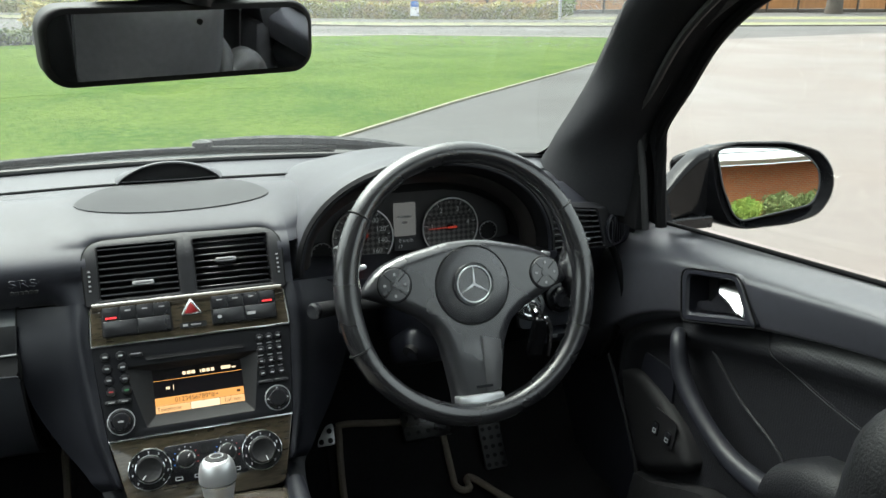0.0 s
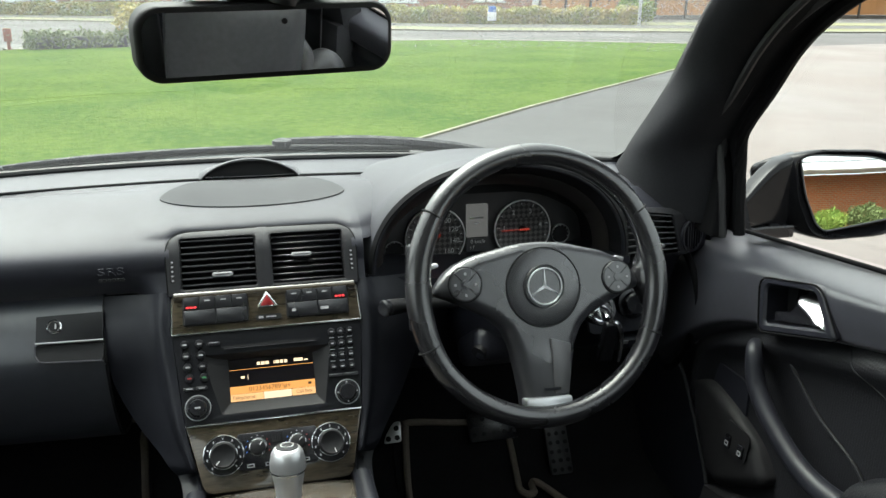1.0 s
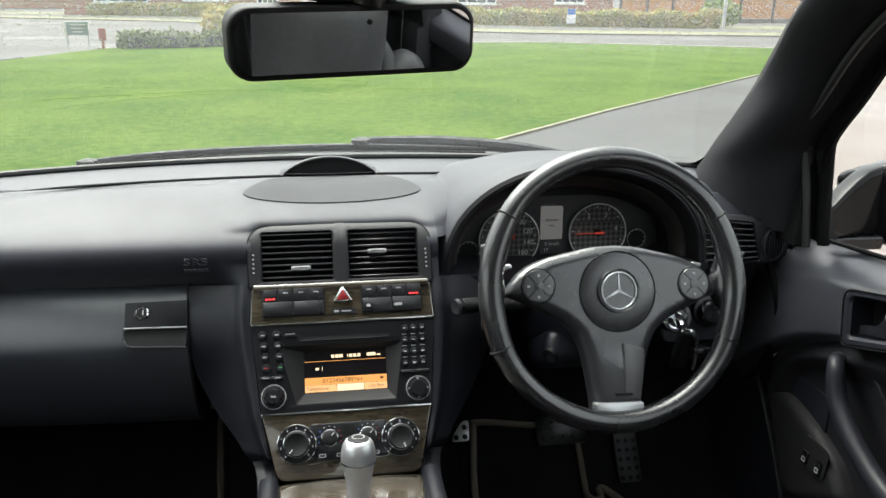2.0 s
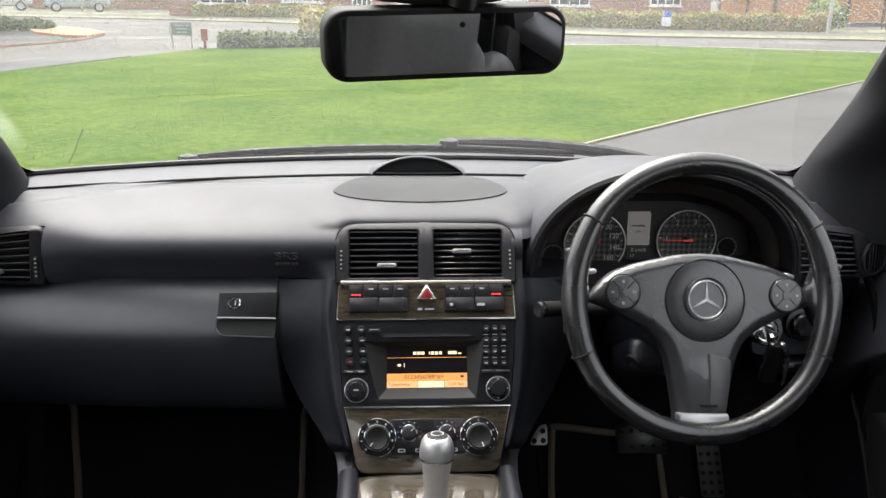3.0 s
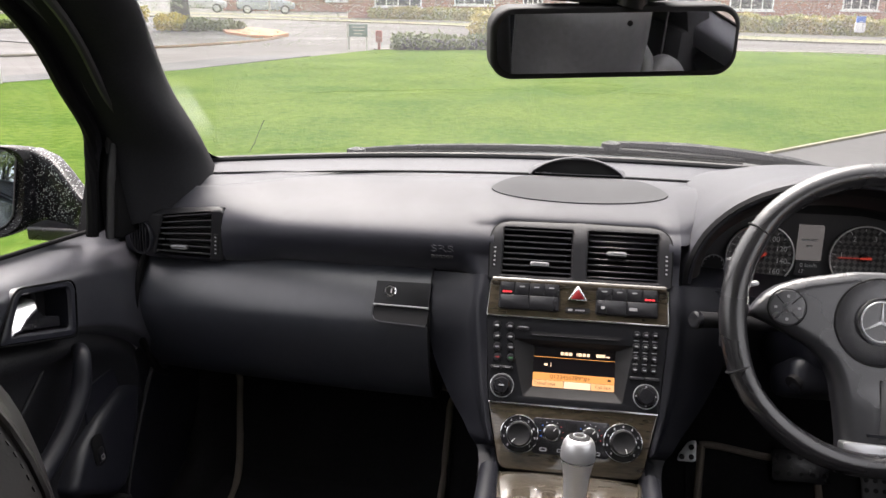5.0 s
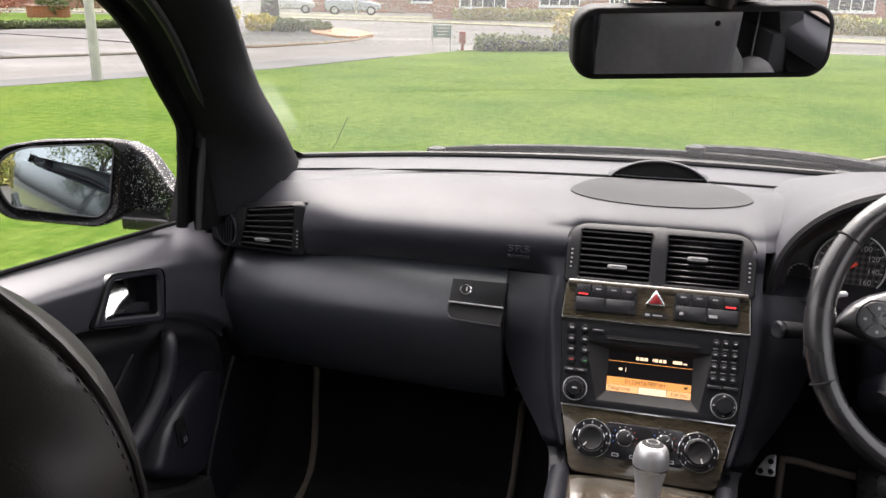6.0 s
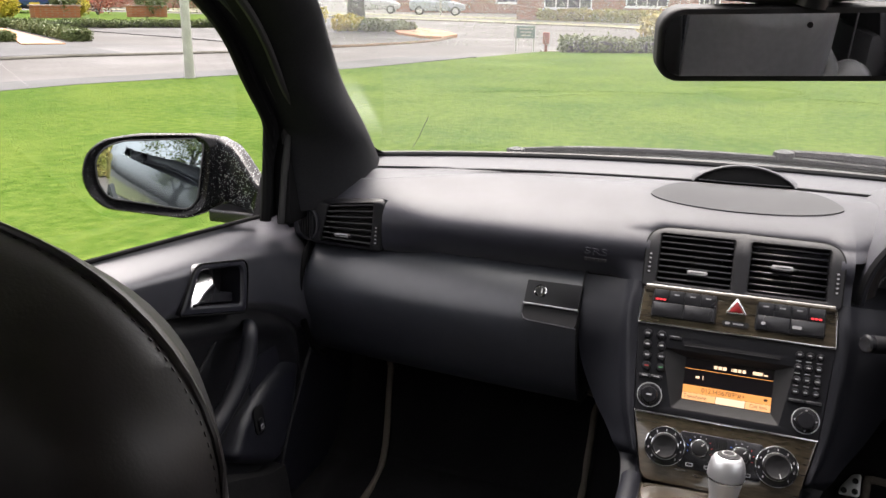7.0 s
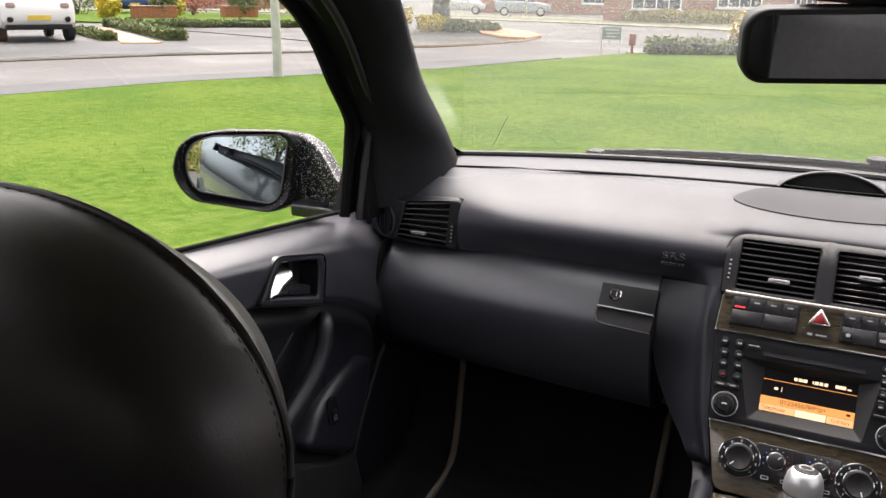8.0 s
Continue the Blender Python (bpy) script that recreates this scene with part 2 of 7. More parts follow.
def frame_at(origin, u, n):
    """A flat working frame: u to its right, n out of it, v up in it."""
    u, n = Vector(u).normalized(), Vector(n).normalized()
    v = n.cross(u).normalized()
    return Matrix(((u.x, v.x, n.x, origin[0]), (u.y, v.y, n.y, origin[1]), (u.z, v.z, n.z, origin[2]), (0, 0, 0, 1)))


def box(m, sx, sy, sz, bevel=0.0, seg=2):
    bm = bmesh.new()
    bmesh.ops.create_cube(bm, size=1, matrix=m @ Matrix.Diagonal((sx, sy, sz, 1)))
    if bevel:
        bmesh.ops.bevel(bm, geom=bm.edges[:], offset=bevel, segments=seg, affect="EDGES", profile=0.6)
    return bm


def at(x, y, z):
    return Matrix.Translation((x, y, z))


def rrect(w, h, r, n=5, cu=0.0, cv=0.0):
    """A rounded rectangle's outline."""
    r = min(r, w / 2 - 1e-5, h / 2 - 1e-5)
    out = []
    for sx, sy, a0 in ((1, 1, 0), (-1, 1, 90), (-1, -1, 180), (1, -1, 270)):
        for k in range(n + 1):
            a = radians(a0 + 90 * k / n)
            out.append((cu + sx * (w / 2 - r) + r * math.cos(a), cv + sy * (h / 2 - r) + r * math.sin(a)))
    return out


def circle(r, n=32, cu=0.0, cv=0.0, ru=None):
    return [(cu + r * math.cos(2 * math.pi * k / n), cv + (ru or r) * math.sin(2 * math.pi * k / n)) for k in range(n)]


def rounded(points, r=0.006, n=4):
    """Round the corners of a polygon."""
    out = []
    for i, p in enumerate(points):
        p = Vector(p)
        a, b = Vector(points[i - 1]) - p, Vector(points[(i + 1) % len(points)]) - p
        d = min(r, a.length * 0.45, b.length * 0.45)
        s, e = p + a.normalized() * d, p + b.normalized() * d
        for k in range(n + 1):
            t = k / n
            out.append(tuple(s * (1 - t) ** 2 + p * 2 * t * (1 - t) + e * t ** 2))
    return out


def plate(m, outline, n0, n1, bevel=0.0, seg=2):
    """A flat piece in frame m from height n0 to n1, with a bevelled upper edge."""
    bm = bmesh.new()
    lo = [bm.verts.new(m @ Vector((u, v, n0))) for u, v in outline]
    cu, cv = sum(p[0] for p in outline) / len(outline), sum(p[1] for p in outline) / len(outline)
    rings = [lo]
    if bevel:
        size = max(max(abs(p[0] - cu), abs(p[1] - cv)) for p in outline)
        for k in range(seg + 1):
            a = k / seg * math.pi / 2
            f, up = 1 - bevel * (1 - math.cos(a)) / size, n1 - bevel + bevel * math.sin(a)
            rings.append([bm.verts.new(m @ Vector((cu + (u - cu) * f, cv + (v - cv) * f, up))) for u, v in outline])
    else:
        rings.append([bm.verts.new(m @ Vector((u, v, n1))) for u, v in outline])
    skin(bm, rings, True)
    bm.faces.new(rings[-1])
    bm.faces.new(lo[::-1])
    bmesh.ops.recalc_face_normals(bm, faces=bm.faces[:])
    return bm


def skin(bm, rings, closed):
    for a, b in zip(rings, rings[1:]):
        k = len(a)
        for i in range(k if closed else k - 1):
            j = (i + 1) % k
            bm.faces.new((a[i], a[j], b[j], b[i]))


def hoop(m, outer, inner, n0, n1, lip=0.0):
    """A flat frame with a hole; the outlines have as many points as each other."""
    bm = bmesh.new()
    def ring(o, h):
        return [bm.verts.new(m @ Vector((u, v, h))) for u, v in o]
    o2 = [(u + (x - u) * 0.25, v + (y - v) * 0.25) for (u, v), (x, y) in zip(outer, inner)]
    i2 = [(x + (u - x) * 0.25, y + (v - y) * 0.25) for (u, v), (x, y) in zip(outer, inner)]
    rings = [ring(outer, n0), ring(outer, n1 - lip), ring(o2, n1), ring(i2, n1), ring(inner, n1 - lip), ring(inner, n0)]
    skin(bm, rings + [rings[0]], True)
    bmesh.ops.recalc_face_normals(bm, faces=bm.faces[:])
    return bm


def lathe(m, profile, n=32, cap=True):
    """Turned about m's n axis; profile of (radius, height)."""
    bm = bmesh.new()
    rings = [[bm.verts.new(m @ Vector((r * math.cos(2 * math.pi * k / n), r * math.sin(2 * math.pi * k / n), h))) for k in range(n)] for r, h in profile]
    skin(bm, rings, True)
    if cap:
        bm.faces.new(rings[-1])
        bm.faces.new(rings[0][::-1])
    bmesh.ops.recalc_face_normals(bm, faces=bm.faces[:])
    return bm


def smooth_line(points, n=8, loop=False):
    """A soft curve through points."""
    p = [Vector(q) for q in points]
    out, k = [], len(p)
    for i in range(k if loop else k - 1):
        a, b, c, d = (p[(i - 1) % k], p[i], p[(i + 1) % k], p[(i + 2) % k]) if loop else (p[max(i - 1, 0)], p[i], p[i + 1], p[min(i + 2, k - 1)])
        for j in range(n):
            t = j / n
            out.append(0.5 * (2 * b + (c - a) * t + (2 * a - 5 * b + 4 * c - d) * t * t + (3 * b - a - 3 * c + d) * t ** 3))
    if not loop:
        out.append(p[-1])
    return out


def tube(points, radius, n=10, loop=False, flat=1.0, up=(0, 0, 1)):
    """A round or flattened bar along a line; radius is a number or one for each point."""
    bm = bmesh.new()
    pts = [Vector(q) for q in points]
    k = len(pts)
    rings = []
    for i, p in enumerate(pts):
        d = (pts[(i + 1) % k] - pts[i - 1]) if loop else (pts[min(i + 1, k - 1)] - pts[max(i - 1, 0)])
        d.normalize()
        s = d.cross(Vector(up))
        s = s.normalized() if s.length > 1e-4 else d.orthogonal().normalized()
        w = s.cross(d).normalized()
        r = radius[i] if isinstance(radius, (list, tuple)) else radius
        rings.append([bm.verts.new(p + (s * math.cos(2 * math.pi * j / n) * flat + w * math.sin(2 * math.pi * j / n)) * r) for j in range(n)])
    skin(bm, rings + ([rings[0]] if loop else []), True)
    if not loop:
        bm.faces.new(rings[0])
        bm.faces.new(rings[-1][::-1])
    bmesh.ops.recalc_face_normals(bm, faces=bm.faces[:])
    return bm


def sheet(fn, us, vs, thick=None):
    """A surface fn(u, v), given depth along thick."""
    bm = bmesh.new()
    rows = [[bm.verts.new(Vector(fn(u, v))) for v in vs] for u in us]
    if thick is None:
        skin(bm, rows, False)
    else:
        t = Vector(thick)
        back = [[bm.verts.new(q.co + t) for q in r] for r in rows]
        skin(bm, rows, False)
        skin(bm, [r[::-1] for r in back], False)
        skin(bm, [[r[0] for r in rows], [r[0] for r in back]], False)
        skin(bm, [[r[-1] for r in rows], [r[-1] for r in back]], False)
        skin(bm, [rows[0], back[0]], False)
        skin(bm, [rows[-1], back[-1]], False)
        bmesh.ops.recalc_face_normals(bm, faces=bm.faces[:])
    return bm


def span(a, b, n):
    return [a + (b - a) * k / n for k in range(n + 1)]


def lettering(text, m, size, mat, parent, name="lettering", depth=0.0004):
    cu = bpy.data.curves.new(name, "FONT")
    cu.body, cu.size, cu.extrude, cu.align_x, cu.align_y = text, size, depth, "CENTER", "CENTER"
    tmp = new(name + "_tmp", cu)
    me = bpy.data.meshes.new_from_object(tmp.evaluated_get(bpy.context.evaluated_depsgraph_get()))
    bpy.data.objects.remove(tmp)
    me.transform(m)
    me.materials.clear()
    me.materials.append(mat)
    ob = new(name, me)
    ob.parent = parent
    if parent.data is None:
        ob.matrix_parent_inverse = parent.matrix_basis.inverted()
    return ob


def smoothstep(a, b, x):
    t = min(1, max(0, (x - a) / (b - a)))
    return t * t * (3 - 2 * t)


def inside(px, py, poly):
    ok = np.zeros(len(px), bool)
    for (x0, y0), (x1, y1) in zip(poly, poly[1:] + poly[:1]):
        hit = ((y0 > py) != (y1 > py)) & (px < (x1 - x0) * (py - y0) / (y1 - y0 + 1e-12) + x0)
        ok ^= hit
    return ok


def edge_distance(px, py, poly):
    best = np.full(len(px), 1e9)
    for (x0, y0), (x1, y1) in zip(poly, poly[1:] + poly[:1]):
        dx, dy = x1 - x0, y1 - y0
        t = np.clip(((px - x0) * dx + (py - y0) * dy) / (dx * dx + dy * dy + 1e-15), 0, 1)
        best = np.minimum(best, np.hypot(px - x0 - t * dx, py - y0 - t * dy))
    return best


def pillow(m, outline, height, n0, step=0.004):
    """A moulded piece: its face rises to height(u, v, distance from the rim), its sides go down to n0."""
    outline = [tuple(p) for p in outline]
    us, vs = [p[0] for p in outline], [p[1] for p in outline]
    gu, gv = np.meshgrid(np.arange(min(us), max(us), step), np.arange(min(vs), max(vs), step))
    gu, gv = gu.ravel() + 0.37 * step, gv.ravel() + 0.41 * step
    ok = inside(gu, gv, outline) & (edge_distance(gu, gv, outline) > step * 0.45)
    n = len(outline)
    pts = [Vector(p) for p in outline] + [Vector((float(a), float(b))) for a, b in zip(gu[ok], gv[ok])]
    res = geometry.delaunay_2d_cdt(pts, [(i, (i + 1) % n) for i in range(n)], [list(range(n))], 1, 1e-7)
    d = edge_distance(np.array([p.x for p in res[0]]), np.array([p.y for p in res[0]]), outline)
    bm = bmesh.new()
    top = [bm.verts.new(m @ Vector((p.x, p.y, height(p.x, p.y, float(q))))) for p, q in zip(res[0], d)]
    for f in res[2]:
        bm.faces.new([top[i] for i in f])
    rim = [e for e in bm.edges if len(e.link_faces) == 1]
    low = {}
    for e in rim:
        for q in e.verts:
            if q not in low:
                w = m.inverted() @ q.co
                low[q] = bm.verts.new(m @ Vector((w.x, w.y, n0)))
    for e in rim:
        a, b = e.verts
        bm.faces.new((a, b, low[b], low[a]))
    bmesh.ops.recalc_face_normals(bm, faces=bm.faces[:])
    return bm

# ---- the ground outside ----
M_GRASS = material("wet_lawn", (0.032, 0.07, 0.006), 0.95, scale=11, coarse=0.8, bump=0.9, bump_scale=45, second=(0.074, 0.108, 0.019), spec=0.03, soft=0.2)
M_ROAD = material("wet_tarmac", (0.055, 0.052, 0.051), 0.75, scale=12, coarse=0.35, bump=0.3, bump_scale=120, second=(0.082, 0.078, 0.075), rough_vary=0.3, spec=0.15)
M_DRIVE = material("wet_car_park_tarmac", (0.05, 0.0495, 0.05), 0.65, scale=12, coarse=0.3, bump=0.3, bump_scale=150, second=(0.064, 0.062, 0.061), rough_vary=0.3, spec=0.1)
# yard base is paler than the drive: wet sky shine put into the colour
M_YARD = material("sky_shine_yard", (0.094, 0.077, 0.069), 0.6, scale=9, coarse=0.4, bump=0.25, bump_scale=120, second=(0.114, 0.095, 0.085), rough_vary=0.3, spec=0.3)
M_KERB = material("pale_kerb_stone", (0.15, 0.14, 0.115), 0.8, scale=8, coarse=1, bump=0.3, bump_scale=80)
M_PAVE = material("wet_pavement", (0.032, 0.0325, 0.0345), 0.7, scale=10, coarse=0.6, bump=0.3, bump_scale=100, spec=0.2)


def flat(outline, z, n=1):
    bm = bmesh.new()
    bm.faces.new([bm.verts.new((x, y, z)) for x, y in outline])
    bmesh.ops.triangulate(bm, faces=bm.faces[:])
    return bm


def slab(outline, z0, z1):
    return plate(Matrix.Identity(4), outline, z0, z1)


tagged(part("ground", flat([(-3000, -3000), (3000, -3000), (3000, 3000), (-3000, 3000)], -0.02), M_ROAD), "wide wet tarmac ground round the car", "ground", kind="structure")

# ---- car: dashboard ----
def plan_bend(x):
    return (x / 0.69) ** 2


DASH_LINE = [(1.44, 0.873), (1.37, 0.871), (1.328, 0.869), (1.318, 0.8655), (1.308, 0.869), (1.25, 0.8755), (1.20, 0.873), (1.14, 0.858),
             (1.10, 0.845), (1.074, 0.83), (1.067, 0.812), (1.074, 0.791), (1.088, 0.774), (1.102, 0.765), (1.13, 0.761)]


# the fuller section at the pad's two ends, above the side vents
END_LINE = [(1.44, 0.873), (1.37, 0.871), (1.328, 0.869), (1.318, 0.8655), (1.308, 0.869), (1.25, 0.8755), (1.20, 0.875), (1.14, 0.864),
            (1.100, 0.852), (1.078, 0.838), (1.068, 0.820), (1.066, 0.80), (1.070, 0.776), (1.085, 0.764), (1.12, 0.761)]
dash_curve = [(p.x, p.y) for p in smooth_line([(a, b, 0) for a, b in DASH_LINE], 8)]
end_curve = [(p.x, p.y) for p in smooth_line([(a, b, 0) for a, b in END_LINE], 8)]


def dash_point(x, k, line, mid_cut):
    e = smoothstep(0.43, 0.535, abs(x))
    y, z = (a + (b - a) * e for a, b in zip(line[k], end_curve[k]))
    f = k / (len(line) - 1)
    b = plan_bend(x)
    # the flat shelf under the glass lies a little below the padded swell
    swell = 1.245 - 0.085 * smoothstep(0.36, 0.62, abs(x))
    z -= 0.006 * smoothstep(swell - 0.008, swell + 0.006, y) * smoothstep(1.308, 1.285, y) * smoothstep(0.135, 0.2, abs(x))
    # the demister groove runs out before the pad's ends
    z += 0.0036 * math.exp(-((y - 1.318) / 0.0065) ** 2) * smoothstep(0.44, 0.51, abs(x))
    front = smoothstep(0.45, 0.75, f)
    # the pad comes forward to meet the panel of the centre vents
    near = (1 - smoothstep(0.127, 0.17, abs(x))) * smoothstep(0.42, 0.62, f)
    y += near * min(0.0, 1.0535 + (z - 0.777) * 0.577 - y)
    y += b * (-0.06 + 0.13 * smoothstep(0.0, 0.6, f)) + mid_cut * 0.03 * front * (1 - smoothstep(0.106, 0.119, abs(x)))
    y += 0.03 * smoothstep(0.135, 0.17, x) * smoothstep(0.5, 0.62, f) * (x < 0.3)
    z -= 0.02 * b
    # the wells of the side vents
    y += 0.04 * smoothstep(0.541, 0.55, abs(x)) * smoothstep(0.664, 0.652, abs(x)) * smoothstep(0.834, 0.828, z + 0.13 * (abs(x) - 0.556)) * smoothstep(0.75, 0.757, z)
    return (x, y, z)


dashboard = thing("dashboard", (0, 1.2, 0.28), "black soft-grained dashboard running the width of the car under the windscreen", "dashboard")
pad = part("upper_pad", sheet(lambda x, k: dash_point(x, k, dash_curve, 1), span(-0.715, 0.135, 110), range(len(dash_curve))), M_PAD, dashboard, "black soft plastic pad, grey with sky sheen")
# driver's end of the same pad; the darker plastic paints in its shade
part("upper_pad", sheet(lambda x, k: dash_point(x, k, dash_curve, 0), span(0.552, 0.715, 24), range(len(dash_curve))), M_TRIM, dashboard)
part("upper_pad", sheet(lambda x, k: dash_point(x, k, dash_curve, 0), span(0.135, 0.552, 24), range(38)), M_PAD, dashboard)
for xa, xb in ((0.135, 0.172), (0.515, 0.552)):
    part("upper_pad", sheet(lambda x, k: dash_point(x, k, dash_curve, 0), span(xa, xb, 5), range(37, 73)), M_PAD, dashboard)

# passenger side: glovebox
GLOVE = [(1.108, 0.771), (1.092, 0.767), (1.071, 0.750), (1.055, 0.730), (1.044, 0.710), (1.040, 0.694), (1.042, 0.672), (1.050, 0.642), (1.062, 0.611), (1.082, 0.577), (1.115, 0.548), (1.2, 0.528), (1.34, 0.518)]
glove_curve = [(p.x, p.y) for p in smooth_line([(a, b, 0) for a, b in GLOVE], 5)]


def glove_point(x, k):
    y, z = glove_curve[k]
    b = plan_bend(x)
    return (x, y + 0.06 * b, z - 0.02 * b + 0.012 * b * smoothstep(0.69, 0.6, z))


glovebox = part("glovebox_lid", sheet(glove_point, span(-0.684, -0.2075, 40), range(len(glove_curve))), M_GLOVE, dashboard, "black glovebox lid")

# centre stack plane
LEAN = radians(30)
STACK = frame_at((0, 1.05, 0.777), (1, 0, 0), (0, -math.cos(LEAN), math.sin(LEAN)))


def flank(s):
    outer = smooth_line([(0.206, 1.09, 0.768), (0.206, 1.062, 0.738), (0.205, 1.047, 0.69), (0.197, 1.05, 0.645), (0.172, 1.02, 0.608), (0.138, 0.97, 0.58), (0.117, 0.91, 0.552), (0.112, 0.5, 0.53)], 6)
    inner = smooth_line([(0.119, 1.053, 0.778), (0.1205, 1.037, 0.755), (0.121, 1.024, 0.731), (0.117, 0.995, 0.68), (0.111, 0.964, 0.628), (0.101, 0.941, 0.585), (0.092, 0.925, 0.558), (0.085, 0.5, 0.545)], 6)

    def fn(i, t):
        p = outer[i].lerp(inner[i], t)
        p = p + Vector((0, -0.003, 0.0015)) * math.sin(math.pi * t) + Vector((0, -0.007, 0.004)) * math.exp(-((t - 0.86) / 0.1) ** 2)
        return (s * p.x, p.y, p.z)
    return sheet(fn, range(len(outer)), span(0, 1, 20), (0, 0.12, -0.05))


for s in (-1, 1):
    part("side_flank", flank(s), M_PANEL, dashboard)
part("stack_core", box(STACK @ at(0, -0.12, -0.06), 0.19, 0.33, 0.07, 0.005), M_DARK, dashboard)

# driver side: hood over the instruments
HX, HZ, HA, HB = 0.342, 0.775, 0.203, 0.157


def hood_ring(y, a, b, z0, n=40, full=False):
    pts = []
    for k in range(n + 1):
        t = math.pi * (1 - k / n)
        e = 0.92
        c, s_ = math.cos(t), math.sin(t)
        pts.append(Vector((HX + a * math.copysign(abs(c) ** e, c), y, z0 + b * abs(s_) ** e)))
    return pts


def hood(first, last):
    bm = bmesh.new()
    rows = []
    for y, a, b, z0 in ((1.40, 0.24, 0.09, 0.79), (1.30, 0.228, 0.122, 0.784), (1.20, 0.216, 0.142, 0.778), (1.12, 0.208, 0.153, 0.775), (1.09, 0.204, 0.1565, HZ), (1.078, 0.2, 0.154, HZ),
                        (1.074, 0.195, 0.149, HZ), (1.08, 0.188, 0.143, HZ), (1.12, 0.182, 0.128, 0.772), (1.19, 0.172, 0.10, 0.768))[first:last]:
        rows.append([bm.verts.new(p) for p in hood_ring(y, a, b, z0)])
    skin(bm, rows, False)
    return bm


part("instrument_hood", hood(0, 6), M_PAD, dashboard, "black arched hood over the dials")
part("hood_lining", hood(5, 10), M_DARK, dashboard)
part("hood_bezel", tube(hood_ring(1.0785, 0.1915, 0.1465, HZ, 60), 0.0032, 8), M_TRIM, dashboard, "rounded inner edge of the hood")


def inner_bezel():
    bm = bmesh.new()
    skin(bm, [[bm.verts.new(p) for p in hood_ring(y, a, b, z0, 60)] for y, a, b, z0 in ((1.108, 0.1825, 0.1305, 0.773), (1.112, 0.177, 0.1245, 0.773), (1.135, 0.168, 0.111, 0.771), (1.139, 0.1685, 0.113, 0.771))], False)
    return bm


part("inner_bezel", inner_bezel(), M_BEZEL, dashboard, "dark brown-black bezel round the dials")
part("hood_lip", sheet(lambda x, t: (x, 1.075 + 0.11 * t, 0.775 - 0.018 * math.sin(math.pi * (x - 0.14) / 0.404) * (1 - t * 0.4)), span(0.14, 0.544, 24), span(0, 1, 4), (0, 0, -0.012)), M_TRIM, dashboard)
part("dial_backing", plate(frame_at((HX, 1.185, 0.79), (1, 0, 0), (0, -1, 0)), [(p.x - HX, p.z - 0.79) for p in hood_ring(0, 0.178, 0.108, 0.762)], -0.01, 0.0), M_DARK, dashboard)
part("knee_panel", sheet(lambda x, t: (x, 1.09 + 0.02 * math.sin(3 * t) + 0.10 * t * t + 0.06 * plan_bend(x), 0.765 - 0.20 * t - 0.02 * plan_bend(x)), span(0.2, 0.672, 20), span(0, 1, 12), (0, 0.03, 0)), M_TRIM, dashboard)

# ---- steering wheel ----
WHEEL = frame_at((0.3418, 0.931, 0.7953), (0.998, 0.0417, -0.01495), (0.0443, -0.9404, 0.3371)) @ pose(0, 0, 0, 0, 0, -1.6)
HUB = WHEEL @ at(0.005, -0.0033, 0.0015)
wheel = thing("steering_wheel", (0.346, 0.99, 0.75), "three-spoke black leather steering wheel with a satin lower badge", "steering wheel")
def grip(k):
    """How far the rim swells into its two side grips, 0 to 1."""
    a = abs((k * 3.75 + 90) % 180 - 90 - 4 * (1 if (k * 3.75 + 90) % 360 < 180 else -1))
    return smoothstep(42, 14, a)


rim_pts = [WHEEL @ Vector(((0.1686 - 0.0035 * grip(k)) * math.cos(2 * math.pi * k / 96), (0.1686 - 0.0035 * grip(k)) * math.sin(2 * math.pi * k / 96), 0.004)) for k in range(96)]
part("rim", tube(rim_pts, [0.0141 + 0.0015 * grip(k) for k in range(96)], 16, True, 1.0, WHEEL.to_3x3() @ Vector((0, 0, 1))), M_WHEEL, wheel, "worn black leather rim")
SPIDER = [(0, 0.0595), (0.03, 0.0575), (0.057, 0.0515), (0.088, 0.0445), (0.114, 0.034), (0.129, 0.0225), (0.1385, 0.010), (0.146, -0.0035), (0.121, -0.0125), (0.098, -0.0235), (0.073, -0.036), (0.0535, -0.053), (0.044, -0.075), (0.0375, -0.106), (0.032, -0.14), (0.031, -0.158)]
SPIDER = SPIDER + [(-x, y) for x, y in SPIDER[::-1] if x > 0]


def spoke_face(u, v, d):
    """Softly domed spokes whose edges roll away, with a low ridge down the lower one."""
    roll = max(0.0, 1 - d / 0.013)
    return -0.0045 - 0.009 * roll * roll + 0.0025 * smoothstep(-0.07, -0.1, v) * max(0.0, 1 - abs(u) / 0.03)


part("spokes", pillow(HUB, rounded(SPIDER, 0.005, 3), spoke_face, -0.034, 0.0036), M_SPOKE, wheel, smooth=60)
part("airbag_cover", lathe(HUB @ at(0, 0, -0.004), [(0.0508, -0.003), (0.0506, 0.0), (0.0500, 0.0005), (0.049, 0.0008), (0.040, 0.0018), (0.03, 0.0028), (0.001, 0.0038)], 48), M_SPOKE, wheel)

# ---- doors ----
def belt(y):
    return 0.812 - 0.094 * (y - 0.975)


crease_curve = smooth_line([(-0.6, 0.86, 0), (0.0, 0.83, 0), (0.3, 0.81, 0), (0.6, 0.772, 0), (0.79, 0.73, 0), (0.94, 0.69, 0), (1.03, 0.655, 0), (1.10, 0.605, 0), (1.19, 0.52, 0)], 6)


def crease(y):
    for a, b in zip(crease_curve, crease_curve[1:]):
        if a.x <= y <= b.x:
            return a.y + (b.y - a.y) * (y - a.x) / (b.x - a.x)
    return crease_curve[0].y if y < 0 else crease_curve[-1].y


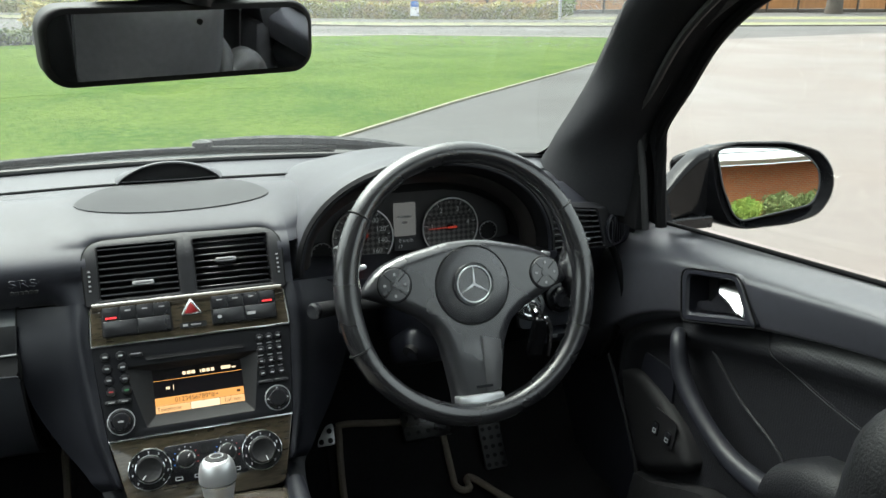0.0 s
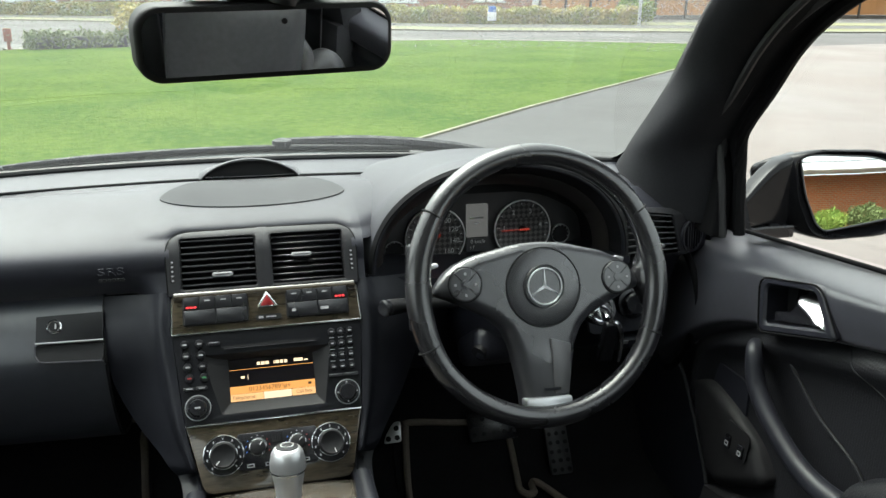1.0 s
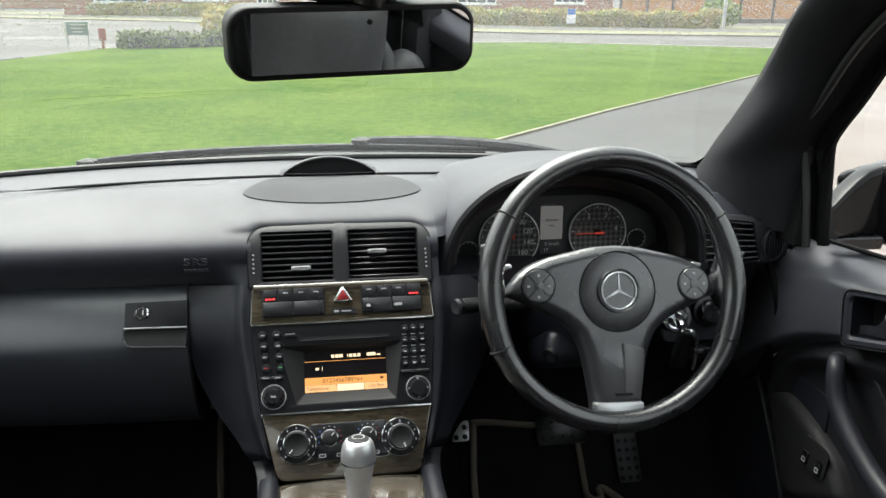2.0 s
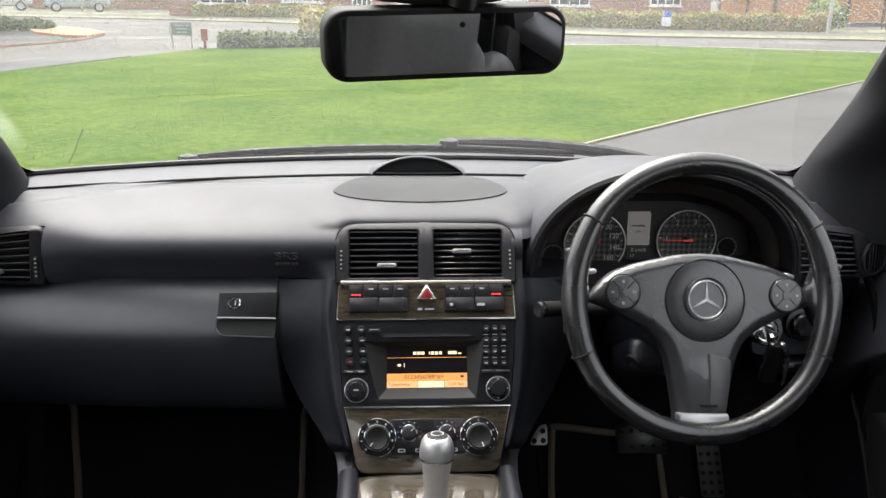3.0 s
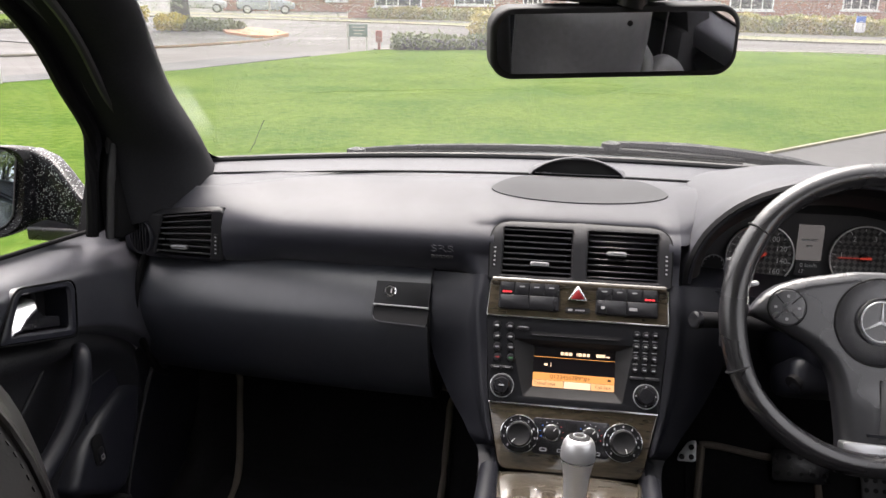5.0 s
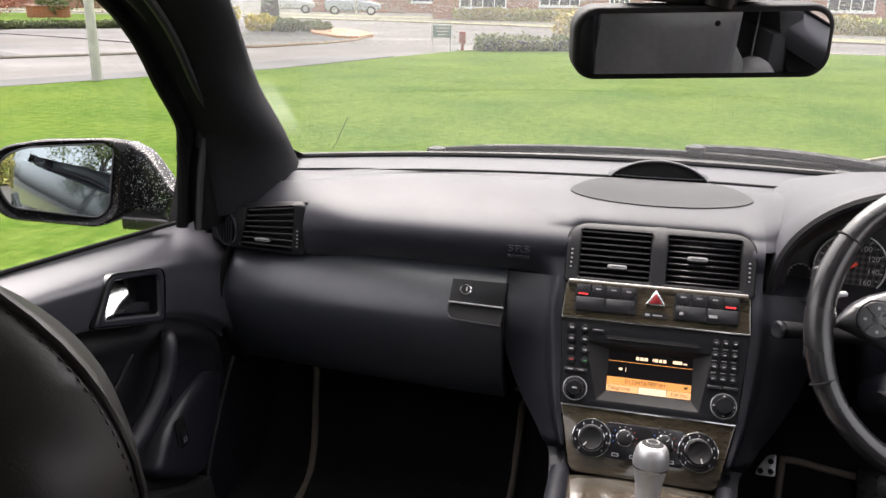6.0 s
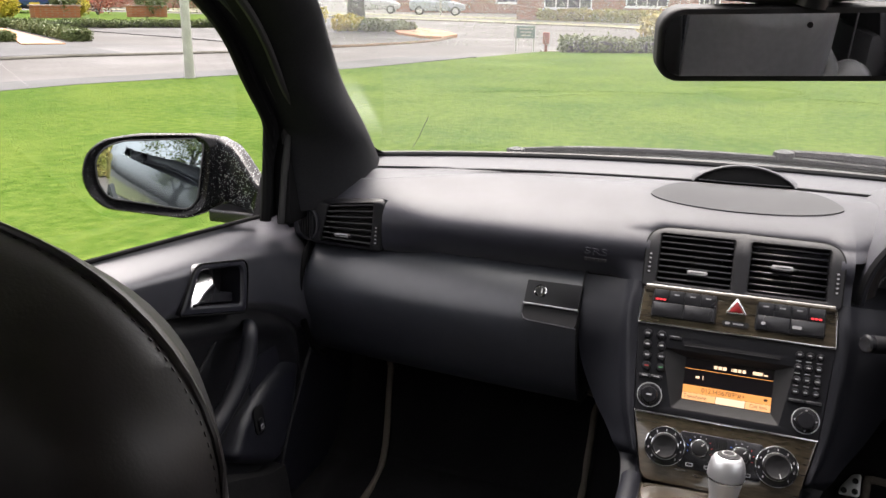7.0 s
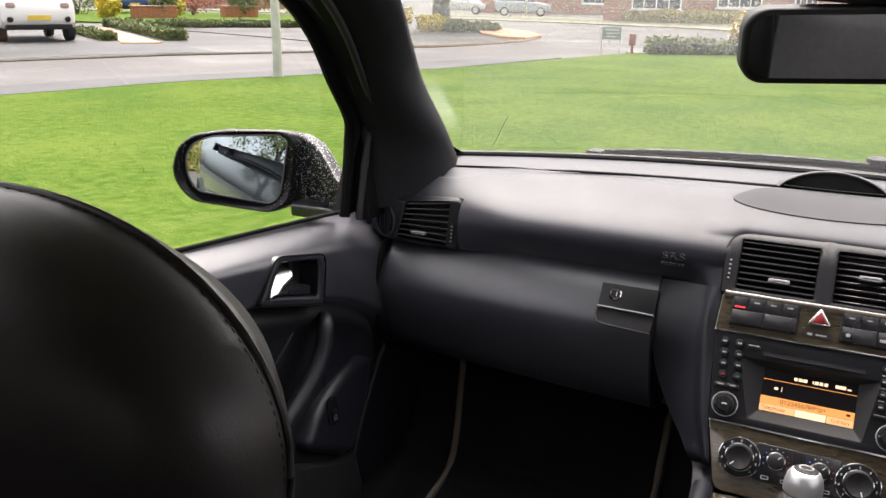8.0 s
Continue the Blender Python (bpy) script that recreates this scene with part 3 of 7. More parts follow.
def bow(y):
    """The door's gentle bow along its length."""
    return 0.69 + 0.02 * smoothstep(0.2, -0.6, y) - 0.004 * smoothstep(0.9, 1.2, y)


def upper_panel(s):
    def fn(y, t):
        z = crease(y) + (belt(y) - crease(y)) * t
        x = bow(y) + 0.055 * smoothstep(0.797, 0.806, y + 0.75 * (0.75 - z)) * smoothstep(0.938, 0.932, y) * smoothstep(0.707, 0.713, z + 0.31 * (y - 0.925)) * smoothstep(0.792, 0.786, z + 0.2 * (y - 0.838))
        x += 0.02 * smoothstep(0.12, 0.0, t) - 0.006 * math.sin(math.pi * t) + 0.043 * smoothstep(0.6, 1.0, t) ** 1.4
        # the front of the panel leans back under the mirror cover
        x += 0.03 * (t - 0.55) * smoothstep(0.95, 1.07, y)
        return (s * x, y, z)
    return sheet(fn, list(span(-0.55, 0.74, 50)) + list(span(0.745, 0.98, 60)) + list(span(0.99, 1.185, 14)), span(0, 1, 40))


def roll(below):
    """The padded leather roll just under the crease."""
    return 0.016 * math.exp(-((below - 0.022) / 0.02) ** 2)


def lower_panel(s):
    def fn(y, t):
        z = 0.27 + (crease(y) + 0.012 - 0.27) * t
        below = crease(y) - z
        x = bow(y) + 0.02 - 0.045 * smoothstep(0.5, 0.2, t) - roll(below)
        y_front = float(np.interp(z, (0.27, 0.33, 0.43, 0.53, 0.60, 0.7), (0.985, 1.0, 1.05, 1.12, 1.185, 1.185)))
        y = -0.55 + (y_front + 0.55) * (y + 0.55) / 1.735
        return (s * x, y, z)
    return sheet(fn, span(-0.55, 1.185, 60), list(span(0, 0.7, 14)) + list(span(0.72, 1, 24)))


doors = {}
for s, side in ((-1, "left"), (1, "right")):
    d = thing("vehicle_door", (s * 0.75, 0.4, 0.28), "closed car door with black vinyl and leather trim", "car door", "front doors")
    doors[s] = d
    part("upper_trim", upper_panel(s), M_VINYL, d)
    part("lower_trim", lower_panel(s), M_HIDE, d, "soft black perforated leather")
    part("outer_skin", sheet(lambda y, t: (s * (0.765 + 0.09 * math.sin(math.pi * min(1, 0.12 + 0.75 * t))), y, belt(y) - 0.055 - t * 0.55), span(-0.6, 1.2, 30), span(0, 1, 12), (-s * 0.02, 0, 0)), M_PAINT, d, "wet black paint")
    part("window_seal", tube([(s * (bow(y) + 0.043), y, belt(y) + 0.001) for y in span(-0.55, 1.08, 30)], 0.0034, 8), M_SAIL, d)
    g = part("pane", sheet(lambda y, t: (s * (0.757 - 0.13 * t), y - 0.02 * t, belt(y) + 0.45 * t), span(-0.5, 1.09, 8)[::s], span(0, 1, 6)), M_SIDEGLASS, d, "clear side window glass")
    g.visible_shadow = False

# ---- windscreen pillars and roof ----
IN_EDGE = smooth_line([(0.675, 1.40, 0.85), (0.662, 1.33, 0.895), (0.645, 1.245, 0.957), (0.624, 1.15, 1.024), (0.585, 1.04, 1.088), (0.545, 0.93, 1.147), (0.50, 0.75, 1.24), (0.47, 0.58, 1.31)], 8)
OUT_EDGE = smooth_line([(0.716, 1.063, 0.80), (0.711, 1.074, 0.92), (0.70, 1.056, 0.964), (0.682, 0.984, 1.029), (0.655, 0.903, 1.093), (0.628, 0.815, 1.138), (0.60, 0.71, 1.172), (0.57, 0.5, 1.24)], 8)
body = thing("car_body", (0, 0.2, 0.2), "black car shell with dark trimmed windscreen pillars and grey roof lining", "car body", kind="structure")


def pillar(s):
    def fn(i, t):
        p = IN_EDGE[i].lerp(OUT_EDGE[i], t)
        p = p + (Vector((-0.03, -0.03, 0)) + Vector((-0.046, -0.02, 0)) * (1 - smoothstep(9, 30, i))) * math.sin(math.pi * min(1, t * 1.1)) ** 0.7
        return (s * p.x, p.y, p.z)
    return sheet(fn, range(len(IN_EDGE)), span(0, 1, 14), (s * 0.004, 0.004, 0.0))


for s in (-1, 1):
    part("pillar_skin", sheet(lambda i, t: (s * (IN_EDGE[i].x + (OUT_EDGE[i].x - IN_EDGE[i].x) * t + 0.02), IN_EDGE[i].y + (OUT_EDGE[i].y - IN_EDGE[i].y) * t + 0.03, IN_EDGE[i].z + (OUT_EDGE[i].z - IN_EDGE[i].z) * t), range(len(IN_EDGE)), span(0.25, 0.7, 6), (s * 0.004, 0.004, 0)), M_PAINT, body, "black outer pillar skin")
    part("pillar_trim", pillar(s), M_PILLAR, body, "dark fabric pillar trim")
    part("door_frame_seal", tube([(s * (p.x + 0.002), p.y - 0.004, p.z) for p in OUT_EDGE], 0.009, 8), M_SAIL, body)
    part("door_frame_seal", tube([(s * (p.x - 0.014), p.y + 0.022, p.z + 0.002) for p in OUT_EDGE], 0.008, 8), M_RUBBER, body)
    tri = [(1.068, 0.795), (1.082, 0.887), (1.093, 0.94), (1.104, 0.944), (1.15, 0.872), (1.2, 0.795)]
    part("sail_cover", plate(frame_at((s * 0.690, 1.08, 0.86), (0, -s, 0), (-s, 0, 0.12)), rounded([(-s * (y - 1.08), z - 0.86) for y, z in tri], 0.005), -0.02, 0.006, 0.003), M_SAIL, body, "black triangular mirror cover")
    part("window_channel", tube([(s * 0.695, 1.068, 0.795), (s * 0.692, 1.083, 0.887), (s * 0.689, 1.092, 0.932), (s * 0.688, 1.099, 0.944)], [0.006, 0.006, 0.005, 0.003], 10), M_RUBBER, body, "upright black window channel")
    ridge = [IN_EDGE[i].lerp(OUT_EDGE[i], 0.74) + Vector((-0.021, -0.021, 0)) for i in range(13, len(IN_EDGE))]
    part("pillar_seal", tube([(s * p.x, p.y, p.z) for p in ridge], 0.006, 8), M_RUBBER, body, "soft black door seal")
    part("kick_panel", sheet(lambda y, z: (s * (0.715 + 0.01 * z), y, z), span(1.14, 1.56, 8), span(0.25, 0.80, 8), (s * 0.05, 0, 0)), M_TRIM, body)
    part("sill_pillar", box(at(s * 0.708, -0.275, 0.58), 0.1, 0.33, 0.6, 0.02), M_PILLAR, body)
    part("door_pillar", box(pose(s * 0.655, -0.275, 1.065, 0, -s * 15, 0), 0.06, 0.33, 0.46, 0.015), M_PILLAR, body, "dark fabric pillar between the side windows")


def shell():
    """The black skin over roof, rear flanks and tail, with an opening for each rear side window."""
    bm = bmesh.new()
    ys = [-2.1, -1.95, -1.6, -1.25, -1.1, -0.95, -0.75, -0.55, -0.46, 0.0, 0.4, 0.66]
    sect = [(0.80, 0.22), (0.83, 0.55), (0.80, 0.86), (0.765, 0.93), (0.68, 1.17), (0.62, 1.30), (0.5, 1.365), (0.25, 1.40), (0.0, 1.405)]
    sect = sect + [(-x, z) for x, z in sect[-2::-1]]
    rows = []
    for y in ys:
        drop = 0.06 * smoothstep(0.2, 0.66, y) + 0.25 * smoothstep(-1.1, -2.1, y)
        f = 1 - 0.12 * smoothstep(-1.5, -2.1, y)
        rows.append([bm.verts.new((x * f, y, z - drop * smoothstep(0.8, 1.35, z))) if (y < -0.45 or z > 1.29) else None for x, z in sect])
    n = len(sect)
    for a_, b_, ya, yb in zip(rows, rows[1:], ys, ys[1:]):
        for i in range(n - 1):
            q = (a_[i], a_[i + 1], b_[i + 1], b_[i])
            if None in q or (i in (3, n - 5) and ya > -1.12 and yb < -0.5) or (5 <= i <= n - 7 and ya > -1.97 and yb < -1.2):
                continue
            bm.faces.new(q)
    bm.faces.new(rows[0])
    return bm


part("rear_shell", shell(), M_PAINT, body, "wet black roof and rear flanks")
rg = part("rear_glass", sheet(lambda x, t: (x * (1 - 0.1 * t), -1.22 - 0.72 * t, 1.375 - 0.03 * (x / 0.6) ** 2 - 0.22 * t), span(-0.58, 0.58, 8), span(0, 1, 6)), M_GLASS, body, "sloping rear window glass")
rg.visible_shadow = False
for s in (-1, 1):
    q = part("quarter_glass", sheet(lambda y, t: (s * (0.763 - 0.083 * t), y, 0.93 + 0.24 * t), span(-1.1, -0.55, 6)[::s], span(0, 1, 4)), M_REARGLASS, body, "tinted rear side glass")
    q.visible_shadow = False
part("bulkhead", sheet(lambda x, t: (x, 1.55 + 0.06 * t - 0.07 * (x / 0.7) ** 2, 0.72 + 0.11 * t - 0.06 * (x / 0.7) ** 4), span(-0.70, 0.70, 20), span(0, 1, 3), (0, 0.02, 0)), M_DARK, body)
roof = part("ceiling", sheet(lambda x, y: (x, y, 1.365 - 0.09 * (x / 0.6) ** 2 - 0.05 * smoothstep(0.1, 0.62, y) - 0.1 * smoothstep(-0.5, -1.3, y)), span(-0.6, 0.6, 16), span(-1.4, 0.62, 20), (0, 0, 0.03)), M_LINER)
tagged(roof, "light grey fabric roof lining", "ceiling", kind="structure")
floor = part("floor", sheet(lambda x, y: (x, y, 0.285 + 1.45 * max(0.0, y - 1.24)), span(-0.76, 0.76, 20), span(-1.5, 1.56, 60), (0, 0, -0.03)), M_CARPET)
tagged(floor, "black carpeted car floor", "floor", kind="structure")
part("tunnel", sheet(lambda y, k: (0.13 * math.cos(math.pi * k), y, 0.28 + 0.26 * math.sin(math.pi * k) ** 0.6), span(-0.6, 1.6, 16), span(0, 1, 16)), M_CARPET, body)
part("bonnet", sheet(lambda x, t: (x, 1.66 + 0.95 * t - 0.10 * (x / 0.7) ** 2, 0.775 - 0.03 * t - 0.13 * t * t - 0.05 * (x / 0.75) ** 4), span(-0.75, 0.75, 24), span(0, 1, 16), (0, 0, -0.03)), M_BONNET, body, "wet black bonnet")
part("cowl", sheet(lambda x, t: (x, 1.44 + 0.2 * t - 0.07 * (x / 0.7) ** 2, 0.868 - 0.02 * plan_bend(x) - 0.028 * t + 0.013 * math.sin(math.pi * t) * max(0.0, 1 - (x / 0.5) ** 2)), span(-0.72, 0.72, 40), span(0, 1, 12), (0, 0, -0.03)), M_COWL, body, "wet dark scuttle panel")


def wing_top(y):
    u = max(0.0, (y - 1.56) / 0.95)
    return 0.79 - 0.03 * u - 0.14 * u * u - 0.065 * smoothstep(1.3, 1.55, y)


M_TYRE_WET = material("wet_tyre_rubber", (0.015, 0.015, 0.015), 0.7, bump=0.1)
for s in (-1, 1):
    part("front_wing", sheet(lambda y, t: (s * (0.775 + 0.085 * math.sin(math.pi * (0.1 + 0.75 * t))) * (1 - 0.1 * smoothstep(2.2, 2.62, y)), y, wing_top(y) - t * (wing_top(y) - 0.24)), span(1.2, 2.62, 30), span(0, 1, 12), (-s * 0.015, 0, 0)), M_PAINT, body, "wet black front wing")
    part("sill", box(at(s * 0.80, 0.3, 0.235), 0.08, 1.9, 0.09, 0.02), M_PAINT, body)
    for yy in (1.78, -0.95):
        WM = frame_at((s * 0.865, yy, 0.3), (0, 1, 0), (s, 0, 0))
        wheel_part = part("road_wheel", lathe(WM, [(0.2, -0.2), (0.3, -0.19), (0.315, -0.16), (0.315, -0.03), (0.3, 0.0), (0.225, 0.006), (0.215, -0.01)], 40), M_TYRE_WET, body, "black road tyre")
        part("rim", lathe(WM, [(0.215, -0.015), (0.2, -0.002), (0.17, -0.03), (0.07, -0.012), (0.0003, -0.006)], 36), M_SILVER, wheel_part, "silver wheel rim")
part("front_bumper", sheet(lambda x, t: (x, 2.60 + 0.07 * math.sin(math.pi * min(1, t * 1.2)) - 0.10 * (x / 0.7) ** 2, 0.62 - 0.4 * t), span(-0.76, 0.76, 24), span(0, 1, 10), (0, -0.02, 0)), M_PAINT, body, "wet black nose and bumper")


def screen_point(x, t):
    b = plan_bend(x)
    y0, z0 = 1.455 - 0.065 * b, 0.872 - 0.02 * b
    return (x * (1 - 0.3 * t), y0 + (0.60 - y0) * t, z0 + (1.315 - z0) * t + 0.02 * math.sin(math.pi * t))


ws = part("window_1", sheet(screen_point, span(-0.70, 0.70, 24), span(0, 1, 16)), M_GLASS)
tagged(ws, "curved clear windscreen, rain-spotted along its top", "windscreen", kind="structure")
ws.visible_shadow = False

for s in (-1, 1):
    def corner(a, f):
        u, t = 0.582 + 0.092 * (2 * a * (1 - a) + a * a), -0.006 + 0.085 * a * a
        p = Vector(screen_point(s * (u + (0.674 - u) * f), t * (1 - f) - 0.006 * f))
        return p + Vector((0, -0.004, -0.002))
    part("corner_seal", sheet(corner, span(0, 1, 12), span(0, 1, 3)), M_SAIL, body)

# ---- rear-view mirror ----
RV = frame_at((0.012, 0.785, 1.109), (math.cos(radians(12.5)), math.sin(radians(12.5)), 0.0), (math.sin(radians(12.5)), -math.cos(radians(12.5)), -0.10)) @ pose(0, 0, 0, 0, 0, 1.5)
rear_mirror = thing("rear_view_mirror", (0.012, 0.80, 1.14), "black-framed rear-view mirror hanging below the roof", "mirror")
part("housing", plate(RV, rrect(0.237, 0.066, 0.021, 8), -0.03, 0.0, 0.006, 4), M_DARK, rear_mirror)
part("mirror_glass", plate(RV, rrect(0.225, 0.0545, 0.017, 8), 0.0, 0.0015), M_MIRROR, rear_mirror, "dimmed mirror glass")
part("sensor_dot", plate(RV, circle(0.0026, 16, 0.011, 0.0175), 0.0012, 0.002), M_DARK, rear_mirror)

# ---- vents ----
def corners4(pts, rs, n=5):
    """A quadrilateral outline with a radius for each corner."""
    out = []
    for i, p in enumerate(pts):
        p = Vector(p)
        a, b = (Vector(pts[i - 1]) - p).normalized(), (Vector(pts[(i + 1) % 4]) - p).normalized()
        s0, e0 = p + a * rs[i], p + b * rs[i]
        for k in range(n + 1):
            t = k / n
            out.append(tuple(s0 * (1 - t) ** 2 + p * 2 * t * (1 - t) + e0 * t ** 2))
    return out


def louvre(m, quad, parent, tab_u, tab_v, count=6, depth=0.02, tilt=20):
    """A recessed air outlet: dark throat, louvres and a bright sliding tab; quad runs from the upper left corner clockwise."""
    q = [Vector(p) for p in quad]
    mid = sum(q, Vector((0, 0))) / 4
    hole = corners4(quad, (0.003,) * 4, 4)
    wide = [tuple(Vector(p) + (Vector(p) - mid).normalized() * 0.0028) for p in hole]
    part("throat", plate(m, hole, -depth - 0.004, -depth), M_DARK, parent)
    part("surround", hoop(m, wide, hole, -depth, 0.0012, 0.001), M_DARK, parent)
    for k in range(count):
        t = (k + 0.5) / count
        a, b = q[3].lerp(q[0], t), q[2].lerp(q[1], t)
        c, d = (a + b) / 2, (b - a if b.x > a.x else a - b)
        part("slat", box(m @ at(c.x, c.y, -0.007) @ pose(0, 0, 0, 0, 0, math.degrees(math.atan2(d.y, d.x))) @ pose(0, 0, 0, -tilt, 0, 0), d.length, 0.0028, 0.013, 0.0009, 1), M_SATIN, parent)
    tab = part("slider", plate(m, rrect(0.027, 0.0062, 0.0028, 4, tab_u, tab_v), -0.004, 0.0045, 0.0015), M_TAB, parent, "satin silver sliding tab")
    part("slider_groove", plate(m, rrect(0.018, 0.0012, 0.0005, 2, tab_u, tab_v), 0.004, 0.0048), M_GUN, tab)


def thumbwheel(m, u, v, parent, h=0.034):
    w = part("thumbwheel", plate(m, rrect(0.0075, h, 0.003, 4, u, v), -0.003, 0.003, 0.0015), M_DARK, parent)
    for k in range(5):
        part("tick", plate(m, rrect(0.003, 0.0022, 0.0008, 2, u, v - h * 0.36 + k * h * 0.18), 0.0028, 0.0034), M_DIM, w)


centre_vents = thing("centre_air_vent", (0, 1.06, 0.78), "twin black louvred air vents above the radio", "air vent")
VENT = STACK @ at(0, 0, 0.001)


def paired(a, b, step=0.006):
    """Two outlines with as many points as each other, both divided finely enough to bend."""
    oa, ob = [], []
    for i in range(len(a)):
        p, p2, q, q2 = Vector(a[i]), Vector(a[(i + 1) % len(a)]), Vector(b[i]), Vector(b[(i + 1) % len(b)])
        n = max(1, int(max((p2 - p).length, (q2 - q).length) / step))
        for k in range(n):
            oa.append(tuple(p.lerp(p2, k / n)))
            ob.append(tuple(q.lerp(q2, k / n)))
    return oa, ob


def vent_half(s):
    """One half of the vent panel, its upper margin bending back onto the pad."""
    o, i_ = paired(corners4([(s * 0.1255, 0.084), (0, 0.086), (0, -0.002), (s * 0.123, -0.002)], (0.034, 0.0004, 0.0004, 0.004), 8),
                   corners4([(s * 0.1065, 0.0735), (s * 0.0100, 0.0742), (s * 0.0100, 0.0045), (s * 0.1065, 0.0045)], (0.004, 0.004, 0.003, 0.003), 8))

    def ht(v, h):
        return h - 9.0 * max(0.0, v - 0.05) ** 2
    bm = bmesh.new()
    rings = []
    for f, h in ((0.0, -0.02), (0.0, 0.0008), (0.05, 0.0024), (0.25, 0.003), (0.5, 0.003), (0.75, 0.003), (1.0, 0.0028), (1.0, -0.03)):
        rings.append([bm.verts.new(VENT @ Vector((a[0] + (b[0] - a[0]) * f, a[1] + (b[1] - a[1]) * f, ht(a[1] + (b[1] - a[1]) * f, h)))) for a, b in zip(i_, o)])
    skin(bm, rings, True)
    bmesh.ops.recalc_face_normals(bm, faces=bm.faces[:])
    return bm, [VENT @ Vector((u, v, ht(v, 0.0022))) for u, v in o]


for s in (-1, 1):
    half, rim_line = vent_half(s)
    part("panel", half, M_VENT, centre_vents)
    cut = next(i for i, p in enumerate(rim_line) if abs(p.x) < 0.001)
    part("panel_gap", tube([p for p in rim_line[cut:] + rim_line[:cut] if abs(p.x) > 0.001 and p.z > 0.779], 0.0011, 6), M_SAIL, centre_vents)
    a, b = sorted((s * 0.1055, s * 0.011))
    louvre(VENT, [(a, 0.073), (b, 0.073), (b, 0.0055), (a, 0.0055)], centre_vents, s * 0.054 if s < 0 else 0.05, 0.022 if s < 0 else 0.042, 8, 0.022, 12 if s < 0 else -10)
    thumbwheel(VENT, s * 0.1165, 0.030, centre_vents)


for s in (-1, 1):
    pod = thing("side_air_vent", (s * 0.63, 1.2, 0.75), "black side air vent with round outer nozzle", "air vent", "side vents")
    m = frame_at((s * 0.60, 1.114, 0.79), (1, 0, 0), (0, -1, 0.16))

    def local(x, z):
        return (s * (abs(x) - 0.60), (z - 0.79) * 1.01)
    quad = [local(0.634, 0.822), local(0.556, 0.832), local(0.558, 0.759), local(0.648, 0.762)]
    o, i_ = paired(corners4([local(0.668, 0.828), local(0.536, 0.839), local(0.539, 0.7545), local(0.668, 0.757)], (0.02, 0.02, 0.006, 0.01), 8), corners4(quad, (0.004, 0.004, 0.004, 0.004), 8))
    pb = bmesh.new()
    rings = [[pb.verts.new(m @ Vector((a[0] + (b[0] - a[0]) * f, a[1] + (b[1] - a[1]) * f, h - 0.012 * smoothstep(0.001, 0.008, (b[1] - a[1]) * f)))) for a, b in zip(i_, o)]
             for f, h in ((0.0, -0.02), (0.0, 0.0005), (0.08, 0.0025), (0.45, 0.0012), (0.8, 0.0006), (0.93, 0.0), (1.0, -0.0015), (1.0, -0.05))]
    skin(pb, rings, True)
    bmesh.ops.recalc_face_normals(pb, faces=pb.faces[:])
    part("panel", pb, M_VENT, pod)
    louvre(m, quad, pod, s * 0.008, -0.016, 7, 0.022, 12)
    thumbwheel(m, -s * 0.0515, -0.010, pod)
    mb = frame_at((s * 0.676, 1.117, 0.786), (1, s * 0.5, 0), (s * 0.5, -1, 0.05))
    part("nozzle", lathe(mb, [(0.014, -0.03), (0.024, -0.014), (0.0292, -0.002), (0.0282, 0.0), (0.0258, 0.0), (0.0242, -0.003), (0.0238, -0.008), (0.001, -0.009)], 32), M_TRIM, pod)
    part("nozzle_throat", lathe(mb, [(0.0225, -0.0086), (0.001, -0.0086)], 24), M_DARK, pod)
    for k in range(6):
        u = -0.0175 + 0.007 * k
        part("nozzle_slat", box(mb @ at(u, 0, -0.0025), 0.0022, 2 * math.sqrt(0.0238 ** 2 - u * u), 0.009, 0.0006, 1), M_TRIM, pod)

# ---- upper stack trim with switches ----
trim_up = thing("upper_stack_trim", (0, 1.04, 0.75), "dark olive wood trim strip holding dashboard switches", "trim strip")
part("wood_strip", plate(STACK, corners4([(-0.1195, -0.002), (-0.122, -0.0515), (0.122, -0.0515), (0.1195, -0.002)], (0.004, 0.001, 0.001, 0.004)), -0.02, 0.003, 0.002, 3), M_WOOD, trim_up)
part("wood_roll", tube([STACK @ Vector((u, -0.0045, -0.0015)) for u in span(-0.1165, 0.1165, 20)], 0.0078, 18), M_WOOD, trim_up, "glossy rolled upper edge")
for v, w in ((-0.0525, 0.2435), (-0.1692, 0.222)):
    part("chrome_line", plate(STACK, rrect(w, 0.0022, 0.0008, 2, 0, v), -0.01, 0.0042, 0.0008), M_CHROME, trim_up, "bright chrome line")
